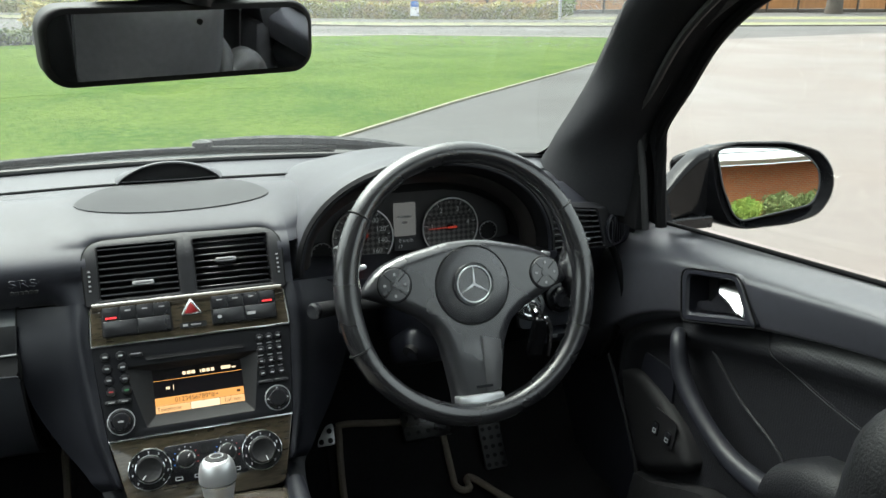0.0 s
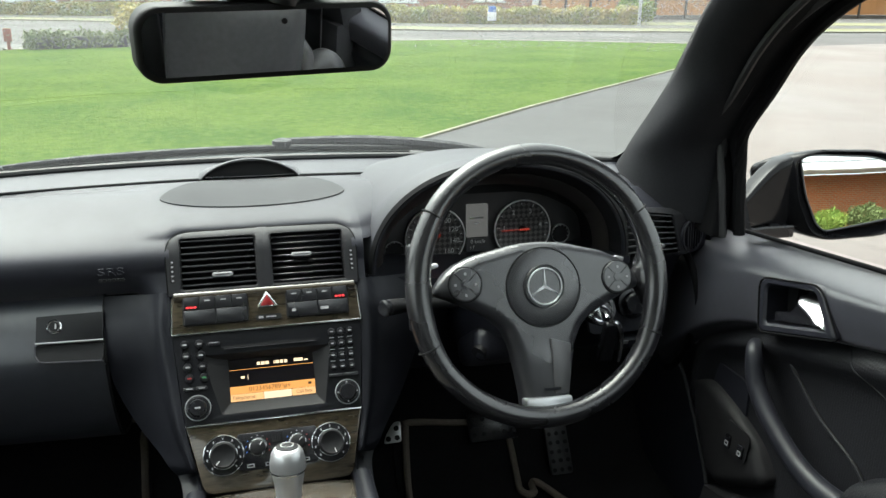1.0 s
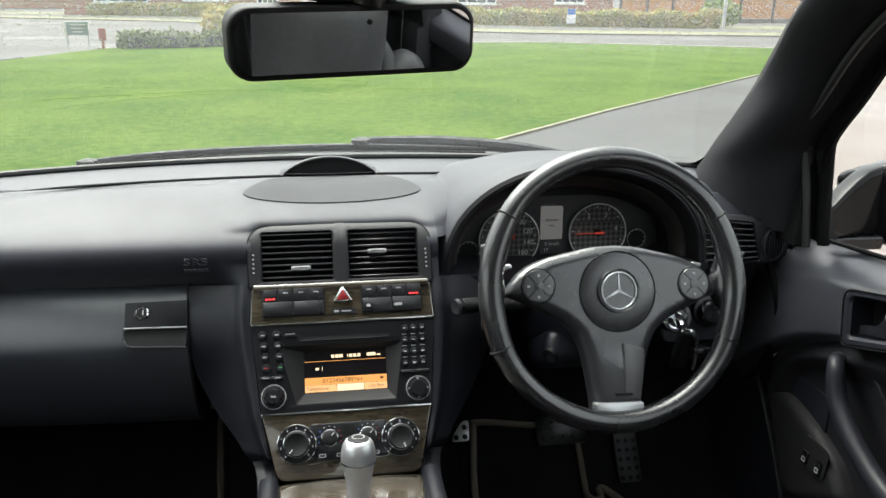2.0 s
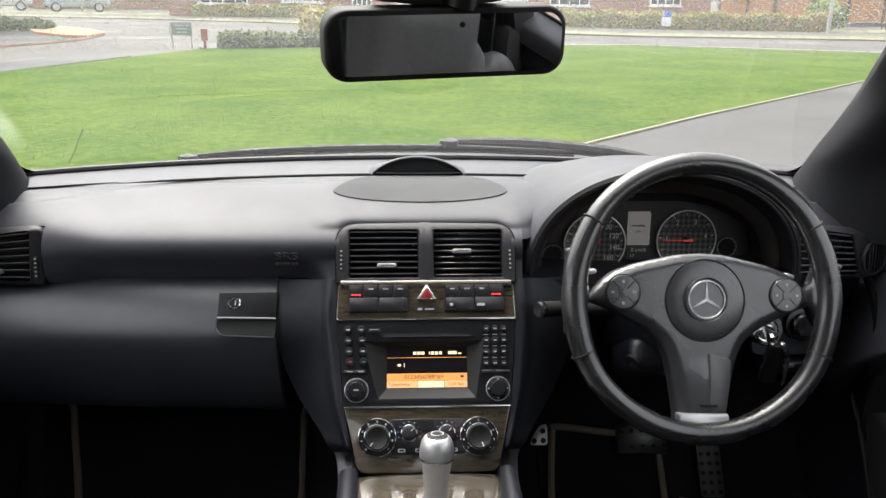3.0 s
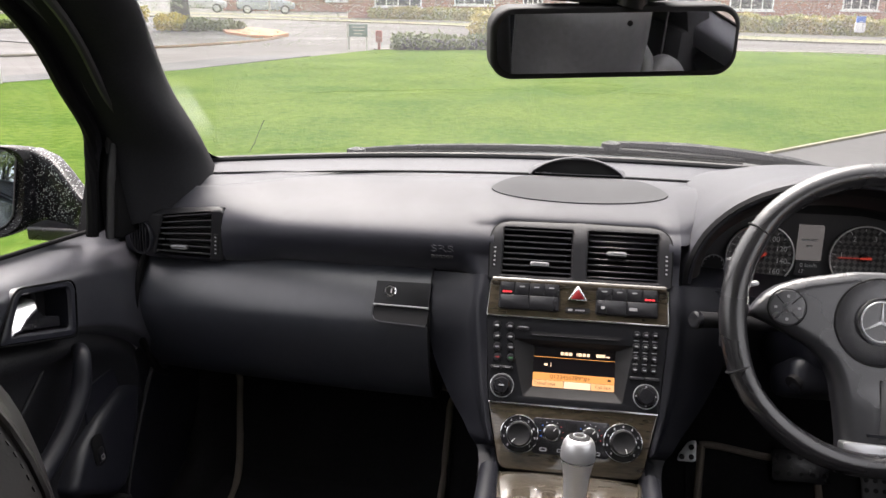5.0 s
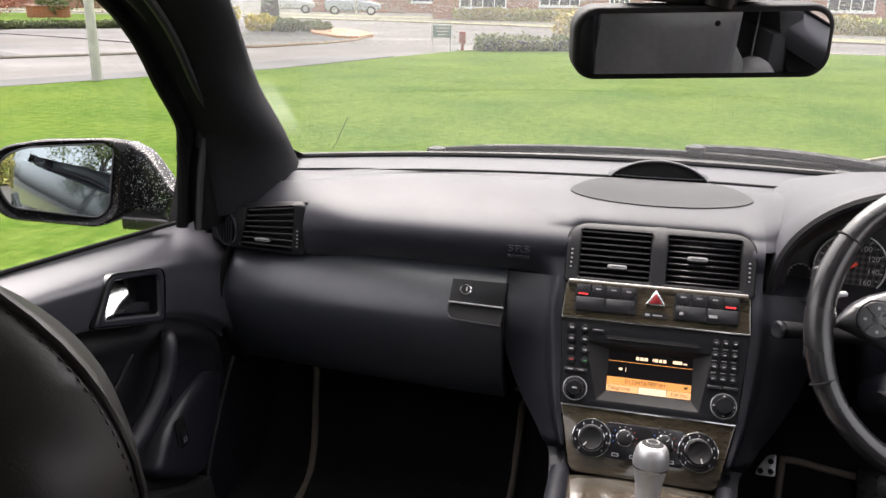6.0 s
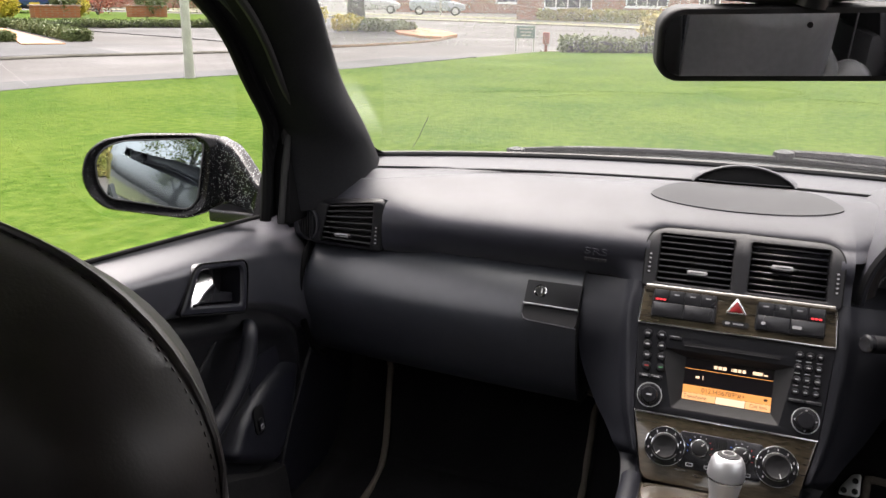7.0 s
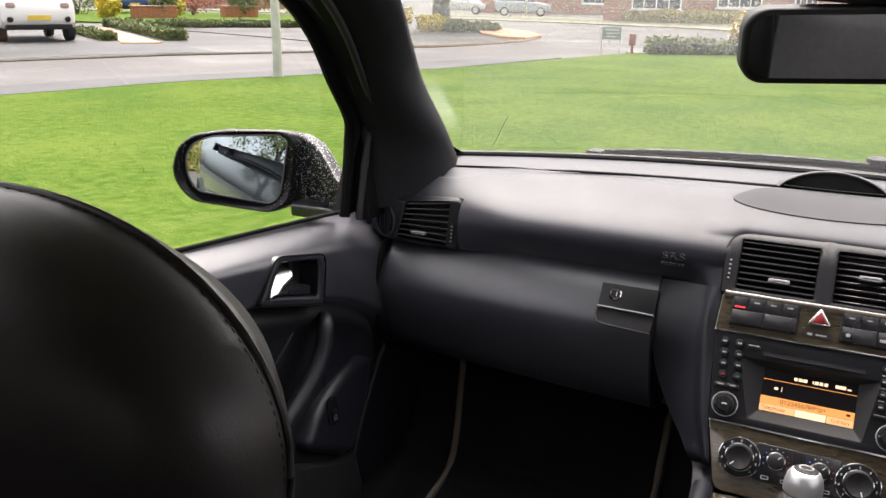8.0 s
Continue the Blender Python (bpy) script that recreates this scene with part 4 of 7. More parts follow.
for c, s in ((-0.0655, -1), (0.0655, 1)):
    bank = part("switch_bank", plate(STACK, rrect(0.083, 0.039, 0.003, 3, c, -0.0235), 0.0, 0.005, 0.0012), M_DARK, trim_up)
    for k in range(4):
        u = c - 0.03 + 0.02 * k
        part("switch", plate(STACK, rrect(0.0197, 0.0165, 0.001, 2, u, -0.0143), 0.004, 0.0075, 0.0008), M_SATIN, bank)
        if (s < 0 and k) or (s > 0 and k < 3):
            part("mark", plate(STACK, rrect(0.007, 0.0016, 0.0004, 1, u, -0.0115), 0.0074, 0.0078), M_DIM, bank)
    for k in range(2):
        part("switch", plate(STACK, rrect(0.0396, 0.0185, 0.001, 2, c - 0.02 + 0.04 * k, -0.0325), 0.004, 0.0075, 0.0008), M_SATIN, bank)
    lamp_u = c + s * 0.03
    for q in (-0.0046, 0.0, 0.0046):
        part("lamp", plate(STACK, rrect(0.0036, 0.0022, 0.0008, 2, lamp_u + q, -0.0195), 0.0074, 0.0082), M_REDGLOW, bank, "lit red lamp dash")
    part("trim_edge", tube([STACK @ Vector(p) for p in ((s * 0.1195, -0.006, 0.002), (s * 0.1205, -0.026, 0.003), (s * 0.1217, -0.051, 0.003))], 0.0009, 6), M_CHROME, trim_up, "thin chrome edge")
for u, w in ((0.034, 0.005), (0.074, 0.011)):
    part("mark", plate(STACK, rrect(w, 0.004, 0.001, 2, u, -0.0335), 0.0074, 0.0078), M_DIM, trim_up)
TRI = [(-0.0135, -0.0262), (0.0135, -0.0262), (0, -0.0045)]
part("hazard_switch", plate(STACK, rounded(TRI, 0.003), 0.0, 0.0075, 0.001), M_CHROME, trim_up, "white-edged triangle")
part("hazard_lens", plate(STACK, rounded([(-0.0093, -0.0245), (0.0093, -0.0245), (0, -0.0096)], 0.002), 0.004, 0.0086, 0.0008), M_RED, trim_up, "red hazard triangle")
part("badge", plate(STACK, rrect(0.033, 0.0072, 0.002, 3, 0.001, -0.039), 0.0, 0.0044), M_DARK, trim_up)
part("mark", plate(STACK, rrect(0.006, 0.003, 0.0005, 1, -0.009, -0.039), 0.0043, 0.0048), M_DIM, trim_up)
part("mark", plate(STACK, rrect(0.013, 0.0018, 0.0005, 1, 0.004, -0.039), 0.0043, 0.0048), M_DIM, trim_up)

# ---- radio ----
radio = thing("car_radio", (0, 1.0, 0.7), "black car radio with round keys and a lit amber screen", "car radio")
RECESS = corners4([(-0.086, -0.082), (-0.066, -0.1585), (0.0645, -0.1585), (0.0775, -0.082)], (0.003, 0.003, 0.003, 0.003))
part("faceplate", hoop(STACK, corners4([(-0.1212, -0.0537), (-0.1108, -0.1682), (0.1108, -0.1682), (0.1212, -0.0537)], (0.002, 0.002, 0.002, 0.002)), RECESS, -0.02, 0.0025, 0.0008), M_FACE, radio)
SCREEN_EDGE = corners4([(-0.0545, -0.0895), (-0.0545, -0.1445), (0.0545, -0.1445), (0.0545, -0.0895)], (0.001, 0.001, 0.001, 0.001))


def funnel():
    bm = bmesh.new()
    rows = [[bm.verts.new(STACK @ Vector((u, v, h))) for u, v in o] for o, h in ((RECESS, 0.0018), (SCREEN_EDGE, -0.009), (SCREEN_EDGE, -0.012))]
    skin(bm, rows, True)
    return bm


part("screen_surround", funnel(), M_DARK, radio)
display = part("display", plate(STACK, rrect(0.11, 0.056, 0.001, 2, 0, -0.117), -0.014, -0.0092), M_SCREEN, radio)


def lit(name, u, v, w, h, mat, lift=0.0):
    part(name, plate(STACK, rrect(w, h, 0.0004, 1, u, v), -0.0095, -0.0088 + lift), mat, display)


lit("option_bar", 0, -0.1296, 0.1085, 0.0098, M_AMBER)
lit("option_bar", -0.0335, -0.1393, 0.0415, 0.009, M_AMBER2)
lit("option_bar", 0.0055, -0.1393, 0.0355, 0.009, M_AMBERTXT)
lit("option_bar", 0.0390, -0.1393, 0.0305, 0.009, M_AMBER2)
lit("divider", 0, -0.1035, 0.1085, 0.0006, M_AMBER)
for u, w in ((-0.0165, 0.0042), (-0.011, 0.0048), (-0.0055, 0.0048), (0.0035, 0.0012), (0.0075, 0.0048), (0.013, 0.0042), (0.0185, 0.0042)):
    lit("name_bar", u, -0.0975, w, 0.0042, M_AMBERTXT)
lit("battery", 0.035, -0.0972, 0.012, 0.0042, M_AMBERTXT)
lit("battery", 0.0448, -0.0982, 0.005, 0.002, M_AMBERTXT)
lit("phone_mark", -0.0375, -0.1135, 0.0048, 0.0032, M_AMBERTXT)
lit("cursor", -0.0308, -0.1135, 0.0008, 0.0065, M_AMBERTXT)
M_INK = material("dark_screen_ink", (0.03, 0.012, 0.003), 0.5, bump=0)
FACE = STACK @ at(0, 0, -0.0086)
lettering("0123456789*#+", FACE @ at(-0.004, -0.1297, 0), 0.0082, M_INK, display, "digit_row", 0.0001)
lettering("Telephone", FACE @ at(-0.038, -0.1393, 0), 0.0068, M_INK, display, "caption", 0.0001)
lettering("Call lists", FACE @ at(0.0395, -0.1393, 0), 0.0062, M_INK, display, "caption", 0.0001)
lit("phone_mark", 0.0475, -0.1293, 0.0045, 0.003, M_INK, 0.0003)

part("disc_slot", plate(STACK, rrect(0.118, 0.0036, 0.0015, 3, 0, -0.0735), 0.001, 0.0029), M_DARK, radio)
part("disc_slot_lip", plate(STACK, rrect(0.118, 0.0008, 0.0003, 1, 0, -0.0758), 0.002, 0.0035), M_GUN, radio)
part("eject_key", plate(STACK, rrect(0.016, 0.0045, 0.001, 2, -0.071, -0.068), 0.001, 0.0042, 0.0006), M_SATIN, radio)
part("mark", plate(STACK, rrect(0.012, 0.001, 0.0003, 1, -0.071, -0.0662), 0.004, 0.0046), M_DIM, radio)
part("pin_hole", plate(STACK, circle(0.0012, 10, -0.071, -0.0605), 0.002, 0.0028), M_DARK, radio)


def round_key(u, v, r, mark=None, mat=M_SATIN):
    k = part("key", lathe(STACK @ at(u, v, 0.0015), [(r, 0), (r, 0.0022), (r * 0.85, 0.0034), (r * 0.4, 0.004), (0.0002, 0.0041)], 16), mat, radio)
    if mark:
        part("mark", plate(STACK @ at(u, v, 0.0053), rrect(r * 0.9, r * 0.32, 0.0003, 1), 0, 0.0005), mark, k)


M_REDDIM = material("dim_red_print", (0.3, 0.03, 0.03), 0.5, bump=0)
M_GREENDIM = material("dim_green_print", (0.05, 0.2, 0.08), 0.5, bump=0)
for r, v in enumerate((-0.0665, -0.081, -0.0953, -0.1095)):
    for c, u in enumerate((-0.1065, -0.0885)):
        round_key(u + 0.0012 * r, v, 0.0058, M_REDDIM if (r, c) == (3, 0) else M_GREENDIM if (r, c) == (3, 1) else M_DIM)
    for c, u in enumerate((0.0805, 0.0925, 0.1045)):
        round_key(u - 0.0004 * r, v - 0.0012 * r, 0.0047, M_DIM)
        if r:
            part("mark", plate(STACK, rrect(0.0065, 0.0011, 0.0003, 1, u - 0.0004 * r, v - 0.0012 * r + 0.0078), 0.0024, 0.003), M_DIM, radio)
for u in (-0.1035, -0.0885):
    part("bar_key", plate(STACK, rrect(0.0148, 0.0045, 0.001, 2, u, -0.1225), 0.002, 0.0045, 0.0006), M_SATIN, radio)
    part("mark", plate(STACK, rrect(0.0075, 0.0013, 0.0003, 1, u, -0.1225), 0.0044, 0.0049), M_DIM, radio)
for u in (0.0818, 0.1015):
    part("bar_key", plate(STACK, rrect(0.019, 0.0045, 0.001, 2, u, -0.1243), 0.002, 0.0045, 0.0006), M_SATIN, radio)


def ring_knob(name, u, v, r, parent):
    m = STACK @ at(u, v, 0.0)
    k = part(name, lathe(m, [(r, 0.001), (r, 0.0028), (r * 0.9, 0.004), (r * 0.72, 0.004), (r * 0.7, 0.009), (r * 0.6, 0.011), (r * 0.3, 0.0112), (0.0003, 0.0112)], 40), M_SATIN, parent)
    part("chrome_ring", tube([m @ Vector((r * math.cos(a), r * math.sin(a), 0.003)) for a in span(0, 2 * math.pi * 39 / 40, 39)], 0.0007, 6, True), M_SILVER, k, "thin silver ring")
    return k


onk = ring_knob("volume_knob", -0.0945, -0.1468, 0.0155, radio)
part("mark", plate(STACK, rrect(0.007, 0.0022, 0.0004, 1, -0.0945, -0.1468), 0.011, 0.0117), M_DIM, onk)
nav = ring_knob("direction_pad", 0.0945, -0.1468, 0.0158, radio)
for a in range(4):
    part("mark", plate(STACK @ at(0.0945, -0.1468, 0.004) @ pose(0, 0, 0, 0, 0, 90 * a), rounded([(-0.0016, 0.0118), (0.0016, 0.0118), (0, 0.014)], 0.0003, 1), 0, 0.0008), M_DIM, nav)

# ---- climate controls ----
climate = thing("climate_control_panel", (0, 0.95, 0.6), "olive wood heater panel with four chrome-ringed knobs", "heater controls")
part("wood_panel", plate(STACK, corners4([(-0.1105, -0.1702), (-0.0918, -0.254), (0.0918, -0.254), (0.1105, -0.1702)], (0.001, 0.012, 0.012, 0.001)), -0.02, 0.002, 0.0015, 2), M_WOOD, climate)
part("control_panel", plate(STACK, rrect(0.1, 0.046, 0.004, 3, 0, -0.208), 0.0, 0.0042, 0.001), M_SATIN, climate)
part("sensor_grille", plate(STACK, rrect(0.014, 0.012, 0.001, 2, 0, -0.194), 0.003, 0.0046), M_DARK, climate)
for k in range(5):
    part("grille_bar", plate(STACK, rrect(0.0008, 0.011, 0.0003, 1, -0.005 + 0.0025 * k, -0.194), 0.004, 0.0052), M_SATIN, climate)
M_BLUE = material("blue_print", (0.05, 0.15, 0.5), 0.5, bump=0)
for s in (-1, 1):
    u, v, r = s * 0.067, -0.2085, 0.0245
    m = STACK @ at(u, v, 0)
    big = part("dial_base", lathe(m, [(r, 0), (r, 0.004), (r * 0.94, 0.0055), (0.0165, 0.0058), (0.0003, 0.0058)], 48), M_SATIN, climate)
    part("chrome_ring", tube([m @ Vector((r * math.cos(a), r * math.sin(a), 0.0048)) for a in span(0, 2 * math.pi * 47 / 48, 47)], 0.0008, 6, True), M_CHROME, big, "thin chrome ring")
    kn = part("knob", lathe(m, [(0.0165, 0.005), (0.0158, 0.016), (0.014, 0.0195), (0.0115, 0.018), (0.0003, 0.0165)], 40), M_DARK, big)
    part("chrome_ring", tube([m @ Vector((0.0166 * math.cos(a), 0.0166 * math.sin(a), 0.0075)) for a in span(0, 2 * math.pi * 39 / 40, 39)], 0.0009, 6, True), M_CHROME, kn, "bright chrome ring")
    part("pointer", box(m @ pose(0, 0, 0.0195, 0, 0, 140 if s < 0 else 200) @ at(0, 0.011, 0), 0.0012, 0.006, 0.001), M_WHITE, kn)
    for k in range(9):
        a = radians(225 - 33.75 * k)
        part("mark", plate(m @ at(0.0205 * math.cos(a), 0.0205 * math.sin(a), 0.0055), rrect(0.0016, 0.0028, 0.0003, 1), 0, 0.0006), M_DIM, big)
    u2 = s * 0.0248
    m2 = STACK @ at(u2, -0.2035, 0)
    sm = part("small_knob", lathe(m2, [(0.0118, 0.003), (0.0116, 0.006), (0.0098, 0.0065), (0.0092, 0.015), (0.007, 0.0165), (0.0003, 0.016)], 32), M_DARK, climate)
    part("chrome_ring", tube([m2 @ Vector((0.0102 * math.cos(a), 0.0102 * math.sin(a), 0.0068)) for a in span(0, 2 * math.pi * 31 / 32, 31)], 0.0009, 6, True), M_CHROME, sm, "bright chrome ring")
    part("pointer", box(m2 @ pose(0, 0, 0.0165, 0, 0, -40) @ at(0, 0.006, 0), 0.001, 0.005, 0.001), M_WHITE, sm)
    for k in range(9):
        a = radians(200 - 27.5 * k)
        part("mark", plate(m2 @ at(0.0148 * math.cos(a), 0.0148 * math.sin(a), 0.004), circle(0.0008, 8), 0, 0.0006), M_BLUE if k < 3 else M_REDDIM if k > 5 else M_DIM, climate)
for u, w in ((-0.035, 0.009), (-0.012, 0.01), (0.034, 0.009)):
    part("symbol", hoop(STACK, rrect(w, 0.0045, 0.001, 3, u, -0.2255), rrect(w - 0.0024, 0.0024, 0.0006, 3, u, -0.2255), 0.004, 0.0048), M_DIM, climate)

# ---- gear lever and tunnel console ----
console = thing("centre_console", (0, 0.7, 0.3), "low centre console topped with glossy olive wood", "console")
part("wood_lid", sheet(lambda x, y: (x * (0.088 + 0.005 * smoothstep(0.85, 0.92, y)) / 0.09, y, 0.556 - 0.01 * smoothstep(0.92, 0.6, y) - 0.004 * (x / 0.09) ** 4), span(-0.09, 0.09, 16), span(0.35, 0.921, 12), (0, 0, -0.012)), M_LID, console, "glossy olive wood lid")
part("console_body", box(at(0, 0.6, 0.41), 0.2, 0.66, 0.26, 0.015), M_PANEL, console)
for s in (-1, 1):
    part("edge_rail", tube([(s * 0.104, y, 0.556 + 0.004 * math.sin(6 * y)) for y in span(0.3, 0.925, 14)], 0.0125, 10, flat=1.0), M_PANEL, console)
lever = thing("gear_lever", (0.004, 0.83, 0.556), "satin silver gear lever with a domed knob", "gear lever")
LV = pose(0.005, 0.835, 0.541, -8, 1, 0)
part("collar", lathe(LV, [(0.03, 0.0), (0.03, 0.006), (0.022, 0.010), (0.016, 0.012)], 32), M_DARK, lever)
part("stem", lathe(LV, [(0.0135, 0.005), (0.0138, 0.04), (0.0155, 0.065), (0.0195, 0.086)], 32), M_SILVER, lever)
part("seam_ring", lathe(LV, [(0.0203, 0.0855), (0.0208, 0.087), (0.0203, 0.0885)], 32), M_CHROME, lever)
part("knob", lathe(LV, [(0.0206, 0.088), (0.0204, 0.098), (0.0185, 0.107), (0.0155, 0.112), (0.013, 0.1135)], 32), M_SILVER, lever)
cap = part("cap", lathe(LV, [(0.0128, 0.112), (0.0125, 0.1145), (0.006, 0.1158), (0.0003, 0.116)], 32), M_DARK, lever, "dark cap with a plain silver mark")
part("mark", hoop(LV @ at(0, 0, 0.1155), circle(0.0078, 24), circle(0.0065, 24), 0, 0.0012), M_SILVER, cap)

# ---- dashboard small parts ----
SPK_Y = [1.194 - 0.044 * math.cos(a) for a in span(0.04, math.pi / 2, 18)] + list(span(1.198, 1.305, 16))


def spk_width(y):
    """Half the width of the fan-shaped grille at a depth."""
    if y < 1.194:
        return 0.131 * math.sqrt(max(0.0, 1 - ((1.194 - y) / 0.044) ** 2))
    return 0.131 - 0.059 * ((y - 1.194) / 0.111) ** 1.15


def pad_top(x, y):
    """Height of the pad's upper side at a place."""
    line = [dash_point(x, k, dash_curve, 1)[1:] for k in range(int(len(dash_curve) * 0.66))]
    line = line[:min(range(len(line)), key=lambda i: line[i][0]) + 1][::-1]
    return float(np.interp(y, [p[0] for p in line], [p[1] for p in line]))


part("speaker_grille", sheet(lambda y, t: (t * spk_width(y) - 0.004, y, pad_top(t * spk_width(y) - 0.004, y) + 0.0016), SPK_Y, span(-1, 1, 24), (0, 0, -0.004)), M_GREY, dashboard, "grey woven speaker grille")


def dome():
    bm = bmesh.new()
    rows = []
    for y, h, w in ((1.300, 0.0, 0.074), (1.300, 0.0275, 0.074), (1.302, 0.0295, 0.0755), (1.306, 0.030, 0.077), (1.32, 0.028, 0.079), (1.34, 0.022, 0.08), (1.36, 0.014, 0.078), (1.385, 0.004, 0.07), (1.40, -0.004, 0.065)):
        rows.append([bm.verts.new((-0.006 + w * c, y, 0.8725 + h * (1 - c * c) ** 0.8)) for c in span(-1, 1, 28)])
    skin(bm, rows[1:], False)
    return bm


part("speaker_dome", dome(), M_PAD, dashboard, "domed sensor hood")
part("dome_slot", sheet(lambda c, t: (-0.006 + 0.073 * c, 1.306 - 0.003 * (1 - t), 0.8745 + t * 0.0262 * (1 - c * c) ** 0.8), span(-1, 1, 24), span(0, 1, 3), (0, 0.004, 0)), M_DARK, dashboard, "dark slot")
part("dome_edge", tube([(-0.006 + 0.0745 * c, 1.300, 0.8735 + 0.0285 * (1 - c * c) ** 0.8) for c in span(-1, 1, 30)], 0.0013, 6), M_GUN, dashboard)
part("slot_lip", tube([(-0.006 + 0.068 * c, 1.299 - 0.004 * (1 - c * c), 0.876) for c in span(-1, 1, 16)], 0.0013, 6), M_SATIN, dashboard)
part("defroster_slot", tube([(x, 1.316 - 0.052 * plan_bend(x), 0.8705 - 0.02 * plan_bend(x)) for x in span(-0.5, 0.5, 60)], [0.0003 + 0.0019 * smoothstep(0.5, 0.4, abs(x)) for x in span(-0.5, 0.5, 60)], 6), M_DARK, dashboard)
part("screen_edge_band", tube([(x, 1.437 - 0.062 * plan_bend(x), 0.876 - 0.02 * plan_bend(x)) for x in span(-0.69, 0.69, 40)], 0.006, 8), M_RUBBER, dashboard)

SRS = frame_at((-0.192, 1.0680, 0.808), (1, -0.02, 0), (0, -math.cos(radians(7)), -math.sin(radians(7))))
lettering("SRS", SRS @ Matrix.Diagonal((1.5, 1, 1, 1)), 0.0145, M_PAD, dashboard, "embossed_mark", 0.0006)
for k in range(6):
    part("embossed_mark", plate(SRS, rrect(0.0042, 0.0042, 0.0006, 1, -0.0135 + 0.0054 * k, -0.0115), -0.001, 0.0006), M_EMBOSS, dashboard)

GL = frame_at((-0.2472, 1.0645, 0.738), (1, -0.05, 0), (0, -1, 0.68))
part("latch_plate", plate(GL, corners4([(-0.0405, 0.0165), (0.0405, 0.0185), (0.0405, -0.017), (-0.0405, -0.019)], (0.001, 0.001, 0.001, 0.001)), -0.01, 0.0045, 0.001), M_VENT, glovebox)
part("latch_edge", plate(GL, rrect(0.081, 0.0016, 0.0005, 1, 0, -0.0185), -0.004, 0.006), M_SILVER, glovebox, "thin silver edge")
part("finger_recess", plate(GL, rounded([(-0.0405, -0.0195), (-0.0405, -0.036), (-0.033, -0.0425), (0.0405, -0.0445), (0.0405, -0.0195)], 0.006), -0.01, 0.0012), M_DARK, glovebox)
part("recess_lip", tube([GL @ Vector(p) for p in [(-0.041, -0.021, 0.002), (-0.041, -0.034, 0.002), (-0.036, -0.0415, 0.002), (-0.028, -0.0435, 0.002), (0.0405, -0.0455, 0.002)]], 0.0014, 6), M_VINYL, glovebox)
part("lock_ring", lathe(GL @ at(-0.0185, 0.002, 0.004), [(0.0092, 0), (0.0092, 0.002), (0.0078, 0.003), (0.007, 0.002)], 28), M_CHROME, glovebox, "chrome lock ring")
part("lock_barrel", lathe(GL @ at(-0.0185, 0.002, 0.004), [(0.0068, 0), (0.0066, 0.0022), (0.0003, 0.0024)], 24), M_DARK, glovebox)
part("key_slot", box(GL @ at(-0.0165, 0.002, 0.0066), 0.0016, 0.0065, 0.0008), M_SILVER, glovebox)
part("lid_gap", tube([(-0.207, p[0] + 0.007, p[1]) for p in glove_curve[2:-6]], 0.0025, 6), M_DARK, dashboard)

for s in (-1, 1):
    part("door_gap", tube([(s * 0.681, p[0] + 0.05, p[1] - 0.018) for p in glove_curve[1:-10]], 0.006, 8), M_SAIL, dashboard, "dark gap beside the door")

# ---- instruments ----
cluster = thing("instrument_cluster", (0.34, 1.18, 0.76), "instrument cluster with chequered dials and orange needles", "instruments")
IC = frame_at((0.342, 1.174, 0.79), (1, 0, 0), (0, -1, 0.06))


def dial(name, u, v, r, marks, a0, a1, needle, numbers=()):
    m = IC @ at(u, v, 0)
    d = part(name, lathe(m, [(r, -0.008), (r, 0.0), (r * 0.97, -0.001), (0.0003, -0.001)], 48), M_DIAL if r > 0.03 else M_DARK, cluster, "chequered grey dial" if r > 0.03 else "")
    part("chrome_ring", tube([m @ Vector((r * math.cos(a), r * math.sin(a), 0.001)) for a in span(0, 2 * math.pi * 47 / 48, 47)], 0.0012 if r > 0.03 else 0.0007, 6, True), M_RING if r > 0.03 else M_DIM, d, "bright ring" if r > 0.03 else "")
    for k in range(marks):
        a = radians(a0 + (a1 - a0) * k / (marks - 1))
        part("tick", box(m @ pose(0, 0, 0, 0, 0, math.degrees(a)) @ at(r * 0.88, 0, -0.0002), r * (0.12 if k % 2 == 0 else 0.07), 0.0009, 0.0006), M_WHITE, d)
    for k, txt in numbers:
        a = radians(a0 + (a1 - a0) * k / (marks - 1))
        lettering(txt, m @ at(r * 0.66 * math.cos(a), r * 0.66 * math.sin(a), -0.0004), r * 0.23, M_WHITE, d, "number", 0.0001)
    if needle is not None:
        a = radians(needle)
        part("needle", box(m @ pose(0, 0, 0.004, 0, 0, needle) @ at(r * 0.32, 0, 0), r * 0.92, 0.001, 0.001), M_NEEDLE, d, "orange needle")
        part("needle_tail", plate(m @ pose(0, 0, 0, 0, 0, needle), rounded([(r * 0.12, -0.0012), (r * 0.12, 0.0012), (-r * 0.2, 0.0017), (-r * 0.2, -0.0017)], 0.0008), 0.0042, 0.0056), M_NEEDLE, d)
        part("needle_hub", lathe(m, [(r * 0.13, 0), (r * 0.12, 0.004), (0.0003, 0.0042)], 20), M_DARK, d)
    return d


